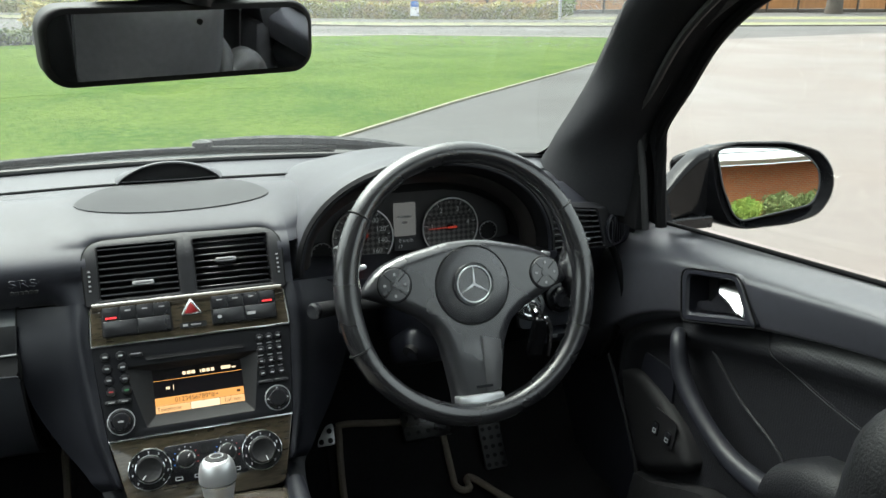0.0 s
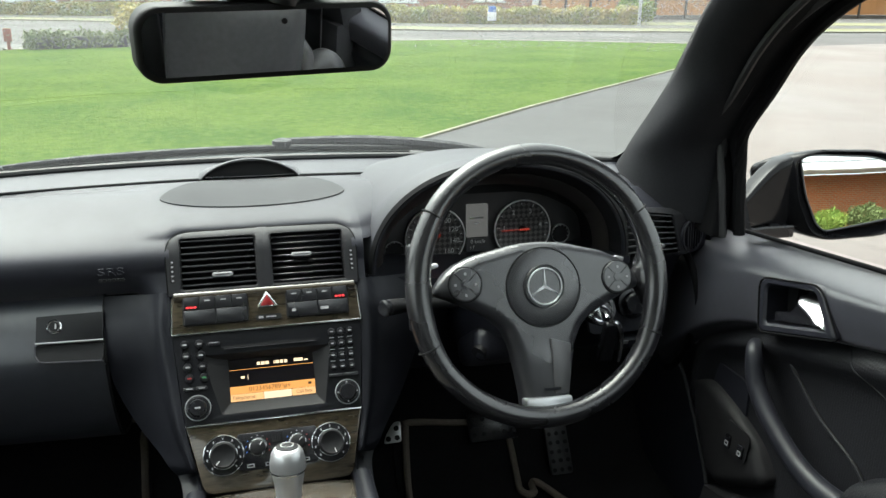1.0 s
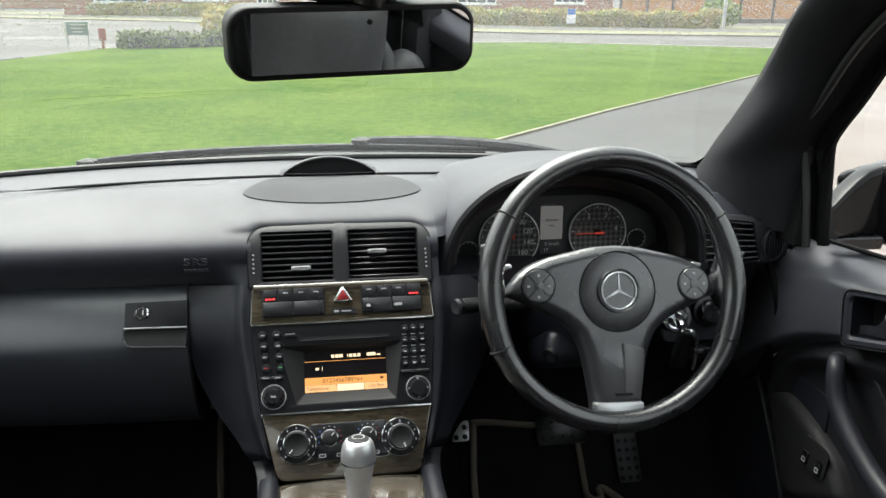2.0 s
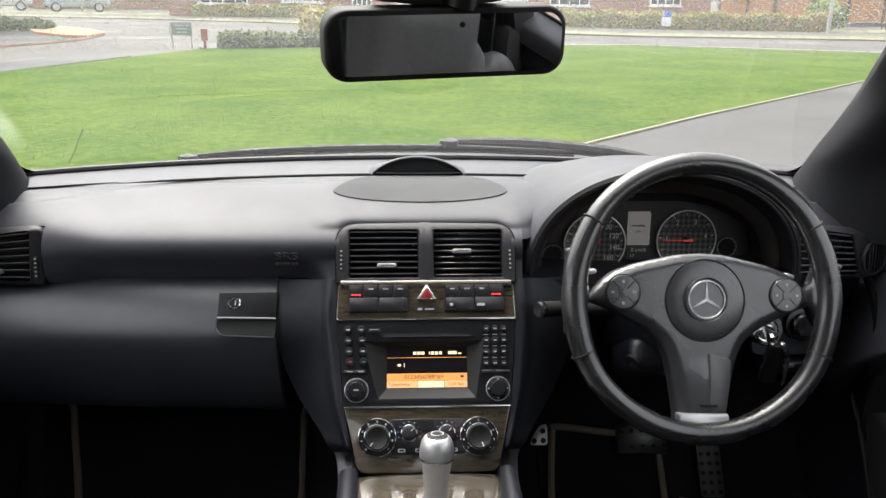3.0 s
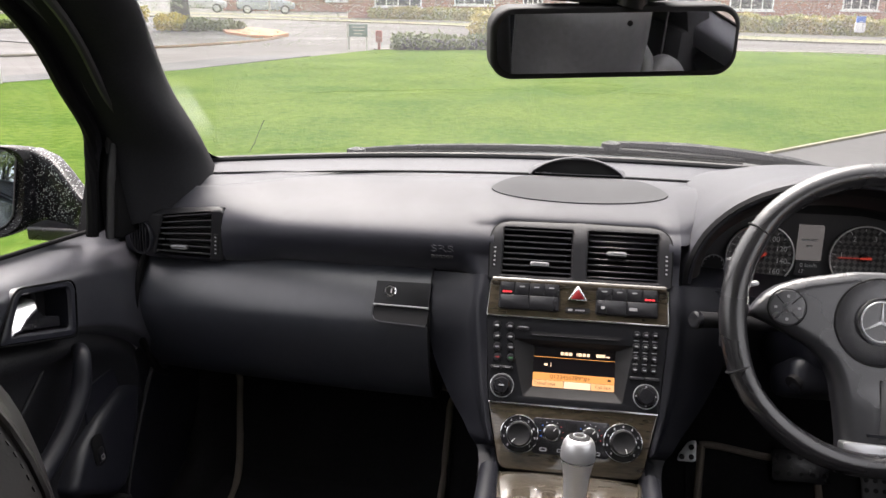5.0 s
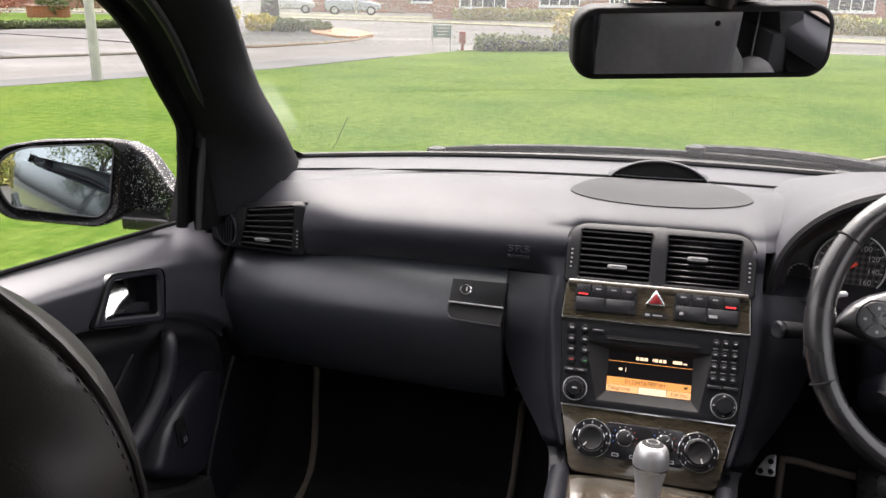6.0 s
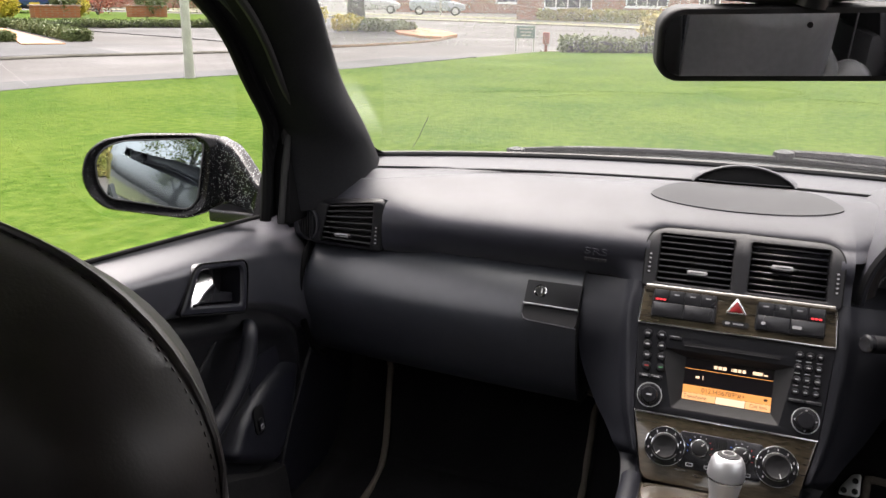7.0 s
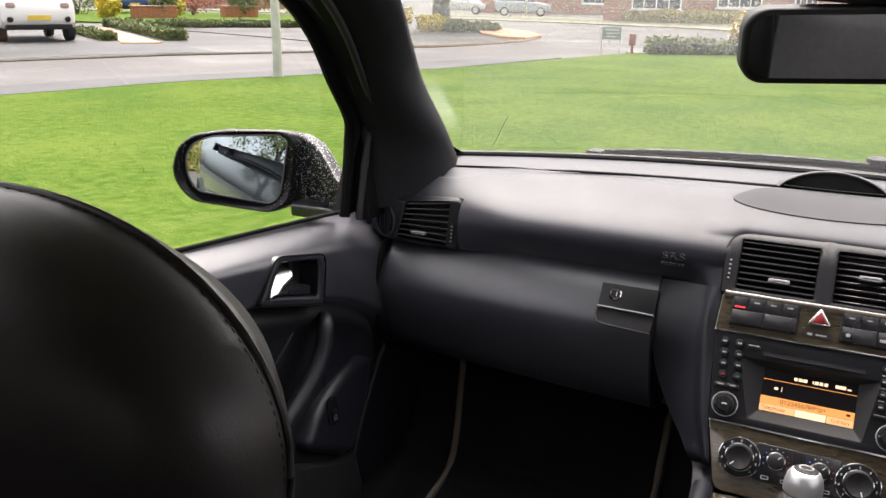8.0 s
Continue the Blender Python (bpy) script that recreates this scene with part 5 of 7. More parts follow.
dial("speedometer", -0.079, 0.002, 0.0475, 17, 225, -45, 218, ((6, "60"), (8, "80"), (10, "100"), (12, "120"), (14, "140"), (16, "160")))
dial("rev_counter", 0.0635, 0.0075, 0.0462, 11, 230, -45, 181, ((2, "1"), (4, "2"), (6, "3"), (8, "4")))
dial("fuel_gauge", -0.1435, -0.0155, 0.0160, 9, 200, -20, None)
dial("temperature_gauge", 0.128, -0.004, 0.0150, 9, 200, -20, None)
part("centre_display", plate(IC, rrect(0.0345, 0.052, 0.0015, 2, -0.0115, 0.0255), -0.004, 0.0005), M_LCD, cluster, "lit pale grey display")
part("lower_display", plate(IC, rrect(0.0345, 0.020, 0.0015, 2, -0.0115, -0.0125), -0.004, 0.0005), M_GUN, cluster)
for w, v in ((0.022, 0.03), (0.008, 0.021)):
    part("display_mark", plate(IC, rrect(w, 0.003, 0.0005, 1, -0.0125, v), 0, 0.0009), M_DIM, cluster)
lettering("0 km/h", IC @ at(-0.0105, -0.008, 0.0006), 0.0085, M_WHITE, cluster, "reading", 0.0001)
lettering("17", IC @ at(-0.02, -0.0175, 0.0006), 0.008, M_WHITE, cluster, "reading", 0.0001)
part("face_panel", plate(IC, rounded([(-0.17, -0.03), (-0.16, 0.03), (-0.12, 0.06), (0.0, 0.075), (0.1, 0.06), (0.16, 0.03), (0.17, -0.03)], 0.02), -0.012, -0.007), M_GUN, cluster)

# ---- steering wheel details ----
def ring_band(name, a_deg, mat, w=0.002):
    a = radians(a_deg)
    c = Vector((0.1686 * math.cos(a), 0.1686 * math.sin(a), 0.004))
    rad, up = Vector((math.cos(a), math.sin(a), 0)), Vector((0, 0, 1))
    part(name, tube([WHEEL @ (c + rad * 0.01475 * math.cos(b) + up * 0.01475 * math.sin(b)) for b in span(0, 2 * math.pi * 23 / 24, 23)], w / 2, 6, True), mat, wheel)


for a in (33, 147, 205, 335):
    ring_band("rim_joint", a, M_DARK, 0.0024)
part("boss_groove", tube([HUB @ Vector((0.0513 * math.cos(a), 0.0513 * math.sin(a), -0.0042)) for a in span(0, 2 * math.pi * 47 / 48, 47)], 0.0012, 6, True), M_DARK, wheel)
BOSS = HUB @ at(-0.001, 0.001, -0.0005)
part("emblem_dish", lathe(BOSS, [(0.0285, 0.002), (0.0275, 0.0042), (0.026, 0.003), (0.0245, 0.0005), (0.0003, 0.0005)], 40), M_SPOKE, wheel)
emblem = part("emblem_ring", tube([BOSS @ Vector((0.0232 * math.cos(a), 0.0232 * math.sin(a), 0.0035)) for a in span(0, 2 * math.pi * 47 / 48, 47)], 0.0011, 8, True), M_SILVER, wheel, "plain silver ring emblem")
for a in (90, 210, 330):
    part("emblem_bar", plate(BOSS @ pose(0, 0, 0, 0, 0, a), rounded([(0, -0.0019), (0.023, -0.0004), (0.023, 0.0004), (0, 0.0019)], 0.0003, 1), 0.0, 0.0034, 0.001), M_SILVER, emblem)
for s in (-1, 1):
    mpad = HUB @ at(s * 0.10625, 0.0081, -0.0055)
    padp = part("button_pad", lathe(mpad, [(0.0215, -0.004), (0.0213, 0.0022), (0.0206, 0.003), (0.0198, 0.0033), (0.019, 0.00335), (0.010, 0.0035), (0.0003, 0.0036)], 36), M_SPOKE, wheel, "round black thumb pad")
    part("pad_rim", tube([mpad @ Vector((0.0218 * math.cos(a), 0.0218 * math.sin(a), 0.001)) for a in span(0, 2 * math.pi * 35 / 36, 35)], 0.0013, 6, True), M_DARK, padp)
    part("pad_centre", lathe(mpad, [(0.006, 0.002), (0.0058, 0.0048), (0.0003, 0.0052)], 20), M_SPOKE, padp)
    for k in range(4):
        part("pad_split", box(mpad @ pose(0, 0, 0.0033, 0, 0, 45 + 90 * k) @ at(0.0133, 0, 0), 0.0135, 0.001, 0.0012), M_DARK, padp)
        part("mark", plate(mpad @ pose(0, 0, 0.0033, 0, 0, 90 * k) @ at(0.0135, 0, 0), rrect(0.0035, 0.003, 0.0008, 2), 0, 0.0009), M_DIM, padp)
    part("shift_paddle", plate(WHEEL @ at(s * 0.133, 0.030, -0.026) @ pose(0, 0, 0, 0, 0, -s * 15), rrect(0.014, 0.0065, 0.003, 4), -0.012, -0.006, 0.002), M_SILVER, wheel, "silver shift paddle")
    web = [(s * a, b) for a, b in ((0.172, 0.062), (0.1565, 0.05), (0.15, 0.032), (0.1425, 0.015), (0.1425, -0.008), (0.1475, -0.02), (0.157, -0.04), (0.172, -0.052))]
    part("thumb_rest", pillow(WHEEL, rounded(web, 0.008, 3), lambda u, v, d: 0.002 + 0.010 * smoothstep(0.146, 0.166, abs(u)) - 0.012 * max(0.0, 1 - d / 0.009) ** 2, -0.02, 0.003), M_WHEEL, wheel, "flared leather thumb rest", smooth=60)
part("lower_insert", plate(HUB, rounded([(0.005, -0.066), (0.033, -0.074), (0.0315, -0.100), (0.0275, -0.137), (0.007, -0.139)], 0.003), -0.012, -0.0012, 0.001), M_INSERT, wheel, "lighter grey lower spoke insert")
part("lower_badge", plate(WHEEL @ at(0.003, -0.005, 0), rounded([(-0.032, -0.139), (0.032, -0.139), (0.032, -0.149), (0.024, -0.157), (-0.024, -0.157), (-0.032, -0.149)], 0.004), -0.014, 0.003, 0.002), M_SILVER, wheel, "bright satin silver badge")
part("embossed_mark", plate(HUB, rrect(0.022, 0.0035, 0.0006, 1, 0.004, -0.131), -0.003, 0.0004), M_PANEL, wheel)
for a0, a1 in ((215, 325),):
    for k in range(46):
        a = radians(a0 + (a1 - a0) * k / 45)
        p = Vector((0.1566 * math.cos(a), 0.1566 * math.sin(a), 0.0095))
        part("stitch", box(WHEEL @ at(*p) @ pose(0, 0, 0, 0, 0, math.degrees(a) + 90), 0.004, 0.0012, 0.0012), M_GUN, wheel)

column = thing("steering_column", (0.346, 1.05, 0.6), "black steering column shroud with stalks and ignition key", "steering column")
part("shroud", tube([(0.346, 0.965, 0.775), (0.346, 1.02, 0.745), (0.346, 1.10, 0.70), (0.346, 1.16, 0.67)], [0.04, 0.058, 0.07, 0.075], 20), M_TRIM, column)
st = part("stalk", tube([(0.28, 1.04, 0.738), (0.22, 1.035, 0.74), (0.183, 1.028, 0.744), (0.152, 1.006, 0.751)], [0.008, 0.010, 0.0105, 0.0115], 14), M_DARK, column)
part("stalk_cap", lathe(frame_at((0.152, 1.006, 0.751), (0.5, -0.8, 0), (-0.84, -0.52, 0.15)), [(0.0115, -0.004), (0.0117, 0.002), (0.009, 0.004), (0.0003, 0.0035)], 20), M_SATIN, st)
part("column_lever", tube([(0.32, 1.03, 0.69), (0.298, 1.02, 0.674), (0.285, 1.01, 0.668)], [0.01, 0.013, 0.012], 12), M_DARK, column)
part("lower_shroud", box(pose(0.346, 1.06, 0.655, -30, 0, 0), 0.13, 0.12, 0.05, 0.02, 3), M_TRIM, column)
ign = part("ignition_surround", lathe(frame_at((0.49, 1.05, 0.70), (1, 0, 0), (-0.1, -1, 0.3)), [(0.024, -0.03), (0.024, 0.0), (0.022, 0.004), (0.017, 0.004), (0.015, 0.0), (0.0003, 0.0)], 28), M_CHROME, column, "chrome ignition surround")
part("key_blade", box(pose(0.486, 1.03, 0.702, 15, 0, 0), 0.012, 0.03, 0.012, 0.003), M_CHROME, ign)
part("key_fob", box(pose(0.483, 1.008, 0.668, 10, 4, 0), 0.024, 0.014, 0.066, 0.006, 3), M_SATIN, ign, "black key fob with chrome edge")
part("fob_edge", tube(smooth_line([(0.479, 1.0, 0.703), (0.490, 0.998, 0.699), (0.4965, 0.998, 0.685), (0.4985, 0.999, 0.665), (0.4975, 1.0, 0.638)], 6), [0.003 + 0.0016 * math.sin(math.pi * k / 24) for k in range(25)], 8), M_CHROME, ign)
part("light_switch", lathe(frame_at((0.571, 1.105, 0.683), (1, 0, 0), (-0.1, -1, 0.25)), [(0.026, -0.01), (0.025, 0.002), (0.019, 0.003), (0.018, 0.014), (0.015, 0.017), (0.0003, 0.0165)], 32), M_SATIN, dashboard, "round light switch")
part("switch_panel", plate(frame_at((0.556, 1.118, 0.672), (1, 0, 0), (-0.1, -1, 0.25)), rounded([(-0.055, 0.035), (0.045, 0.035), (0.045, -0.04), (-0.055, -0.04)], 0.012), -0.01, 0.002, 0.002), M_GLOVE, dashboard)
part("release_handle", box(pose(0.562, 1.115, 0.614, 20, 0, 0), 0.05, 0.02, 0.02, 0.004), M_TRIM, dashboard)
part("release_mark", box(pose(0.562, 1.103, 0.6165, 20, 0, 0), 0.012, 0.001, 0.007), M_DIM, dashboard)

# ---- pedals and mats ----
TOE = frame_at((0, 1.27, 0.33), (1, 0, 0), (0, -1.45, 1))
for name, u, v, w, h, lab in (("accelerator_pedal", 0.525, 0.0, 0.044, 0.10, "perforated metal accelerator pedal"), ("brake_pedal", 0.405, 0.055, 0.095, 0.055, "studded black and steel brake pedal")):
    p = thing(name, TOE @ Vector((u, v, 0.0)), lab, "pedal")
    part("plate", plate(TOE, rrect(w, h, 0.006, 4, u, v), 0.012, 0.018, 0.002), M_SATIN if w > h else M_GUN, p)
    part("arm", tube([TOE @ Vector((u, v, 0.012)), TOE @ Vector((u, v + 0.06, -0.02))], 0.007, 8), M_DARK, p)
    nx, ny = (3, 6) if h > w else (5, 2)
    for i in range(nx):
        for j in range(ny):
            part("stud", lathe(TOE @ at(u + w * ((i + 0.5) / nx - 0.5), v + h * ((j + 0.5) / ny - 0.5), 0.017), [(0.0045, 0), (0.004, 0.002), (0.0003, 0.0024)], 10), M_DARK, p)
rest = thing("footrest", TOE @ Vector((0.215, 0.03, 0)), "small bright metal footrest plate with black studs", "footrest")
FR = frame_at((0.2155, 1.30, 0.385), (1, 0, 0), (0, -1, 0.7))
part("plate", plate(FR, rounded([(-0.017, -0.016), (0.016, -0.016), (0.017, 0.022), (0.004, 0.02), (-0.012, -0.002)], 0.006), 0, 0.006, 0.001), M_SILVER, rest)
for u, v in ((-0.0085, -0.0085), (0.008, -0.008), (0.008, 0.009)):
    part("stud", lathe(FR @ at(u, v, 0.005), [(0.0052, 0), (0.0048, 0.002), (0.0003, 0.0025)], 12), M_DARK, rest)

for lab, path in (("black driver floor mat with beige binding", [(0.215, 0.9, 0.298), (0.225, 1.1, 0.298), (0.23, 1.22, 0.302), (0.241, 1.30, 0.384), (0.25, 1.31, 0.398), (0.33, 1.305, 0.39), (0.42, 1.298, 0.38), (0.434, 1.285, 0.362), (0.436, 1.235, 0.305), (0.43, 1.2, 0.3), (0.438, 1.182, 0.3), (0.452, 1.185, 0.3), (0.456, 1.21, 0.3), (0.468, 1.212, 0.3), (0.49, 1.16, 0.3), (0.52, 1.08, 0.298), (0.53, 0.9, 0.298)]),
                  ("black passenger floor mat with beige binding", [(-0.56, 0.85, 0.298), (-0.569, 1.08, 0.298), (-0.59, 1.225, 0.302), (-0.62, 1.33, 0.425), (-0.61, 1.345, 0.45), (-0.42, 1.35, 0.455), (-0.22, 1.345, 0.45), (-0.211, 1.325, 0.42), (-0.211, 1.28, 0.352), (-0.21, 1.225, 0.302), (-0.205, 1.0, 0.298), (-0.2, 0.85, 0.298)])):
    mat = thing("floor_mat", (sum(p[0] for p in path) / len(path), 1.1, 0.285), lab, "floor mat", "floor mats")
    line = smooth_line(path, 5)
    part("binding", tube(line, 0.0065, 8), M_PIPING, mat, "beige cloth binding")
    x0, x1 = min(p[0] for p in path), max(p[0] for p in path)
    part("carpet", sheet(lambda x, y: (x, y, 0.289 + 1.45 * max(0, y - 1.24)), span(x0, x1 - (0.09 if x0 > 0 else 0), 10), span(0.85, 1.29 if x0 > 0 else 1.33, 20), (0, 0, 0.006)), M_CARPET, mat)

# ---- door fittings ----
housings = []
for s in (-1, 1):
    d = doors[s]
    DM = frame_at((s * 0.6795, 0.87, 0.735), (0, -s, 0), (-s, 0, 0.05))

    def dv(y, z):
        return (-s * (y - 0.87), z - 0.735)
    o = [dv(0.949, 0.773), dv(0.932, 0.696), dv(0.783, 0.744), dv(0.829, 0.801)]
    i_ = [dv(0.931, 0.768), dv(0.921, 0.713), dv(0.809, 0.748), dv(0.838, 0.790)]
    part("handle_surround", hoop(DM, corners4(o, (0.02, 0.01, 0.008, 0.016)), corners4(i_, (0.012, 0.006, 0.006, 0.008)), -0.045, 0.0015, 0.0035), M_TRIM, d)
    part("handle_gap", tube([DM @ Vector((u, v, 0.0004)) for u, v in corners4(o, (0.02, 0.01, 0.008, 0.016))], 0.0014, 6, True), M_SAIL, d)
    part("handle_cup", plate(DM, corners4(i_, (0.012, 0.006, 0.006, 0.008)), -0.046, -0.036), M_DARK, d)
    part("cup_rib", plate(DM, rounded([dv(0.897, 0.775), dv(0.889, 0.776), dv(0.893, 0.727), dv(0.900, 0.724)], 0.002), -0.04, -0.026, 0.002), M_SATIN, d)
    flap = [dv(0.809, 0.7475), dv(0.833, 0.7815), dv(0.862, 0.781), dv(0.882, 0.768), dv(0.874, 0.757), dv(0.846, 0.752), dv(0.824, 0.7455)]
    part("door_handle", pillow(DM, rounded(flap, 0.003), lambda u, v, q: 0.004 - 0.8 * (v - 0.012) - 0.004 * max(0.0, 1 - q / 0.005) ** 2, -0.03, 0.002), M_FLAP, d, "chrome door handle", smooth=60)
    part("lever_arm", plate(DM, rounded([dv(0.866, 0.768), dv(0.862, 0.756), dv(0.846, 0.752), dv(0.828, 0.744), dv(0.916, 0.7175), dv(0.918, 0.731), dv(0.888, 0.742)], 0.003), -0.020, -0.010, 0.003), M_SATIN, d)
    grab = [(0.70, 0.955, 0.662), (0.678, 0.935, 0.674), (0.664, 0.916, 0.668), (0.66, 0.896, 0.63), (0.658, 0.852, 0.594), (0.658, 0.785, 0.563), (0.66, 0.72, 0.556), (0.664, 0.66, 0.562), (0.675, 0.60, 0.575)]
    gl = smooth_line([(s * x, y, z) for x, y, z in grab], 6)
    part("grab_handle", tube(gl, [0.0085 + 0.005 * smoothstep(0, 20, k) + 0.006 * smoothstep(25, 48, k) for k in range(len(gl))], 14), M_PANEL, d, "curved black grab handle")
    part("armrest", sheet(lambda y, a: (s * (0.69 - 0.052 * math.sin(a) ** 0.6), y, 0.605 + 0.04 * -math.cos(a) - 0.05 * smoothstep(0.62, 0.72, y)), span(-0.3, 0.70, 20), span(0, math.pi, 12)), M_BOLSTER, d)
    pod_pts = [(1.11, 0.548), (1.05, 0.556), (0.985, 0.542), (0.92, 0.515), (0.885, 0.478), (0.89, 0.462), (0.985, 0.405), (1.02, 0.41), (1.07, 0.473)]
    PM = frame_at((s * 0.692, 0.98, 0.48), (0, -s, 0), (-s, 0, 0.12))
    # pods are alike; darker plastic on the driver's one stands for its shade
    part("switch_pod", pillow(PM, rounded([(-s * (y - 0.98), z - 0.48) for y, z in pod_pts], 0.02), lambda u, v, q: 0.010 - 0.012 * max(0.0, 1 - q / 0.016) ** 2, -0.03, 0.006), M_DARK if s > 0 else M_TRIM, d, smooth=60)
    well = part("switch_well", plate(PM, rrect(0.062 if s > 0 else 0.026, 0.048, 0.010, 4, -s * -0.024, 0.022), 0.01, 0.0126), M_DARK, d)
    for u in ((0.009, 0.041) if s > 0 else (0.024,)):
        sw = part("window_switch", plate(PM, rrect(0.014, 0.022, 0.003, 3, s * u, 0.014), 0.012, 0.0155, 0.0025), M_SATIN, well)
        part("mark", hoop(PM, rrect(0.008, 0.0075, 0.001, 2, s * u, 0.011), rrect(0.0052, 0.0045, 0.0006, 2, s * u, 0.011), 0.015, 0.0160), M_DIM, sw)
    seam = [(0.79, 0.737), (0.765, 0.712), (0.72, 0.69), (0.66, 0.678), (0.60, 0.672), (0.45, 0.668)]
    line = [Vector((s * (bow(p.y) + 0.0195 - roll(crease(p.y) - p.z)), p.y, p.z)) for p in smooth_line([(0, y, z) for y, z in seam], 14)]
    part("stitched_seam", tube(line, 0.0009, 6), M_HIDE, d)
    for p, q in zip(line, line[1:]):
        part("stitch", tube([p + Vector((-s * 0.0006, 0, 0.004)), p + (q - p) * 0.6 + Vector((-s * 0.0006, 0, 0.004))], 0.0006, 5), M_PANEL, d)
    crease2 = [(0.905, 0.672), (0.87, 0.645), (0.82, 0.612), (0.76, 0.588), (0.735, 0.572), (0.722, 0.55)]
    part("pocket_edge", tube(smooth_line([(s * (bow(y) + 0.017), y, z) for y, z in crease2], 6), 0.0026, 8), M_HIDE, d)
    part("panel_gap", tube(smooth_line([(s * 0.69, 1.19, 0.73), (s * 0.69, 1.185, 0.60), (s * 0.69, 1.12, 0.53), (s * 0.69, 1.05, 0.43), (s * 0.69, 1.0, 0.33)], 6), 0.0035, 6), M_RUBBER, d)
    part("kick_panel", plate(frame_at((s * 0.705, 1.15, 0.42), (0, -s, 0), (-s, 0, 0)), rrect(0.36, 0.34, 0.02, 3), -0.02, 0.0), M_TRIM, dashboard)
    part("map_pocket", sheet(lambda y, t: (s * (0.668 - 0.01 * math.sin(math.pi * t)), y, 0.26 + t * (0.14 + 0.07 * smoothstep(1.0, 0.8, y))), span(0.2, 1.0, 20), span(0, 1, 8), (s * 0.03, 0, 0)), M_CARPET, d)
    # outside mirror, its glass bulging a little
    if s < 0:
        c, n_ = Vector((-1.03, 1.15, 0.838)), Vector((0.417, -0.904, 0.096))
        gpts = [(-0.079, 0.02), (-0.062, 0.042), (-0.03, 0.054), (0.103, 0.058), (0.111, 0.046), (0.095, -0.054), (0.077, -0.073), (-0.062, -0.049), (-0.078, -0.02)]
        hpts = [(-0.108, -0.01), (-0.098, 0.031), (-0.067, 0.056), (-0.003, 0.066), (0.103, 0.067), (0.128, 0.05), (0.124, -0.006), (0.112, -0.07), (0.078, -0.09), (-0.072, -0.070), (-0.099, -0.041)]
    else:
        c, n_ = Vector((1.01, 1.15, 0.835)), Vector((-0.23, -1.0, 0.16))
        gpts = [(-0.106, 0.057), (-0.075, 0.06), (0.02, 0.057), (0.065, 0.043), (0.088, 0.018), (0.091, -0.018), (0.078, -0.045), (-0.055, -0.072), (-0.071, -0.06), (-0.093, -0.009)]
        hpts = [(-0.122, 0.055), (-0.076, 0.069), (0.03, 0.068), (0.091, 0.052), (0.118, 0.017), (0.12, -0.024), (0.096, -0.064), (0.043, -0.080), (-0.053, -0.088), (-0.085, -0.075), (-0.11, -0.019)]
    MM = frame_at(c, (1, -n_[0] / n_[1], 0), n_)
    hb = bmesh.new()
    ro = rounded(hpts, 0.02, 4)
    mu, mv = sum(p[0] for p in hpts) / len(hpts), sum(p[1] for p in hpts) / len(hpts)
    rings = []
    for h, f, g in ((-0.012, 0.78, 0), (-0.006, 0.86, 0), (0.003, 0.965, 0), (0.0, 1.0, 0), (-0.012, 1.015, 0.012), (-0.03, 1.0, 0.04), (-0.05, 0.93, 0.058), (-0.07, 0.82, 0.065), (-0.088, 0.66, 0.06), (-0.10, 0.4, 0.05)):
        rings.append([hb.verts.new(MM @ Vector((mu + (u - mu) * f - s * g * max(0.0, -s * (u - mu) / 0.12), mv + (v - mv) * f * (1 - 2.0 * g * max(0.0, -s * (u - mu) / 0.12)), h))) for u, v in ro])
    skin(hb, rings, True)
    hb.faces.new(rings[-1])
    hb.faces.new(rings[0])
    bmesh.ops.recalc_face_normals(hb, faces=hb.faces[:])
    housings.append(part("mirror_housing", hb, M_SHELL, d, "glossy wet black mirror housing"))
    gl_ = bmesh.new()
    ro = rounded(gpts, 0.014, 4)
    ro = [tuple(Vector(a).lerp(Vector(b), j / 4)) for a, b in zip(ro, ro[1:] + ro[:1]) for j in range(4)]
    rings = [[gl_.verts.new(MM @ Vector((u * f, v * f, 0.0042 - (u * u + v * v) * f * f / 2.6 + (-0.035 * u + 0.02 * v) * f * (s < 0)))) for u, v in ro] for f in span(1.0, 0.04, 24)]
    skin(gl_, rings, True)
    gl_.faces.new(rings[-1])
    bmesh.ops.recalc_face_normals(gl_, faces=gl_.faces[:])
    part("mirror_glass", gl_, M_SIDE_MIRROR if s > 0 else M_BLUE_MIRROR, d, "door mirror glass" if s > 0 else "blue-tinted door mirror glass")
    part("mirror_edge", tube([MM @ Vector((u, v, 0.0042 - (u * u + v * v) / 2.6 + (-0.035 * u + 0.02 * v) * (s < 0))) for u, v in ro], 0.0016, 6, True), M_GUN, d)
    neck = bmesh.new()
    rings = []
    for x, y, hy, z0, z1 in ((0.765, 1.178, 0.040, 0.782, 0.822), (0.795, 1.192, 0.043, 0.776, 0.836), (0.82, 1.205, 0.045, 0.775, 0.853), (0.845, 1.213, 0.046, 0.775, 0.871), (0.87, 1.221, 0.046, 0.774, 0.884), (0.915, 1.232, 0.046, 0.77, 0.894), (0.935, 1.236, 0.044, 0.775, 0.891)):
        y += (0.03 if s < 0 else 0.0) * smoothstep(0.78, 0.92, x) - hy * 0.55
        hy *= 0.45
        rings.append([neck.verts.new((s * x, y + hy * math.copysign(abs(math.cos(a)) ** 0.36, math.cos(a)), (z0 + z1) / 2 + (z1 - z0) / 2 * math.copysign(abs(math.sin(a)) ** 0.36, math.sin(a)))) for a in span(0, 2 * math.pi * 47 / 48, 47)])
    skin(neck, rings, True)
    neck.faces.new(rings[0])
    neck.faces.new(rings[-1])
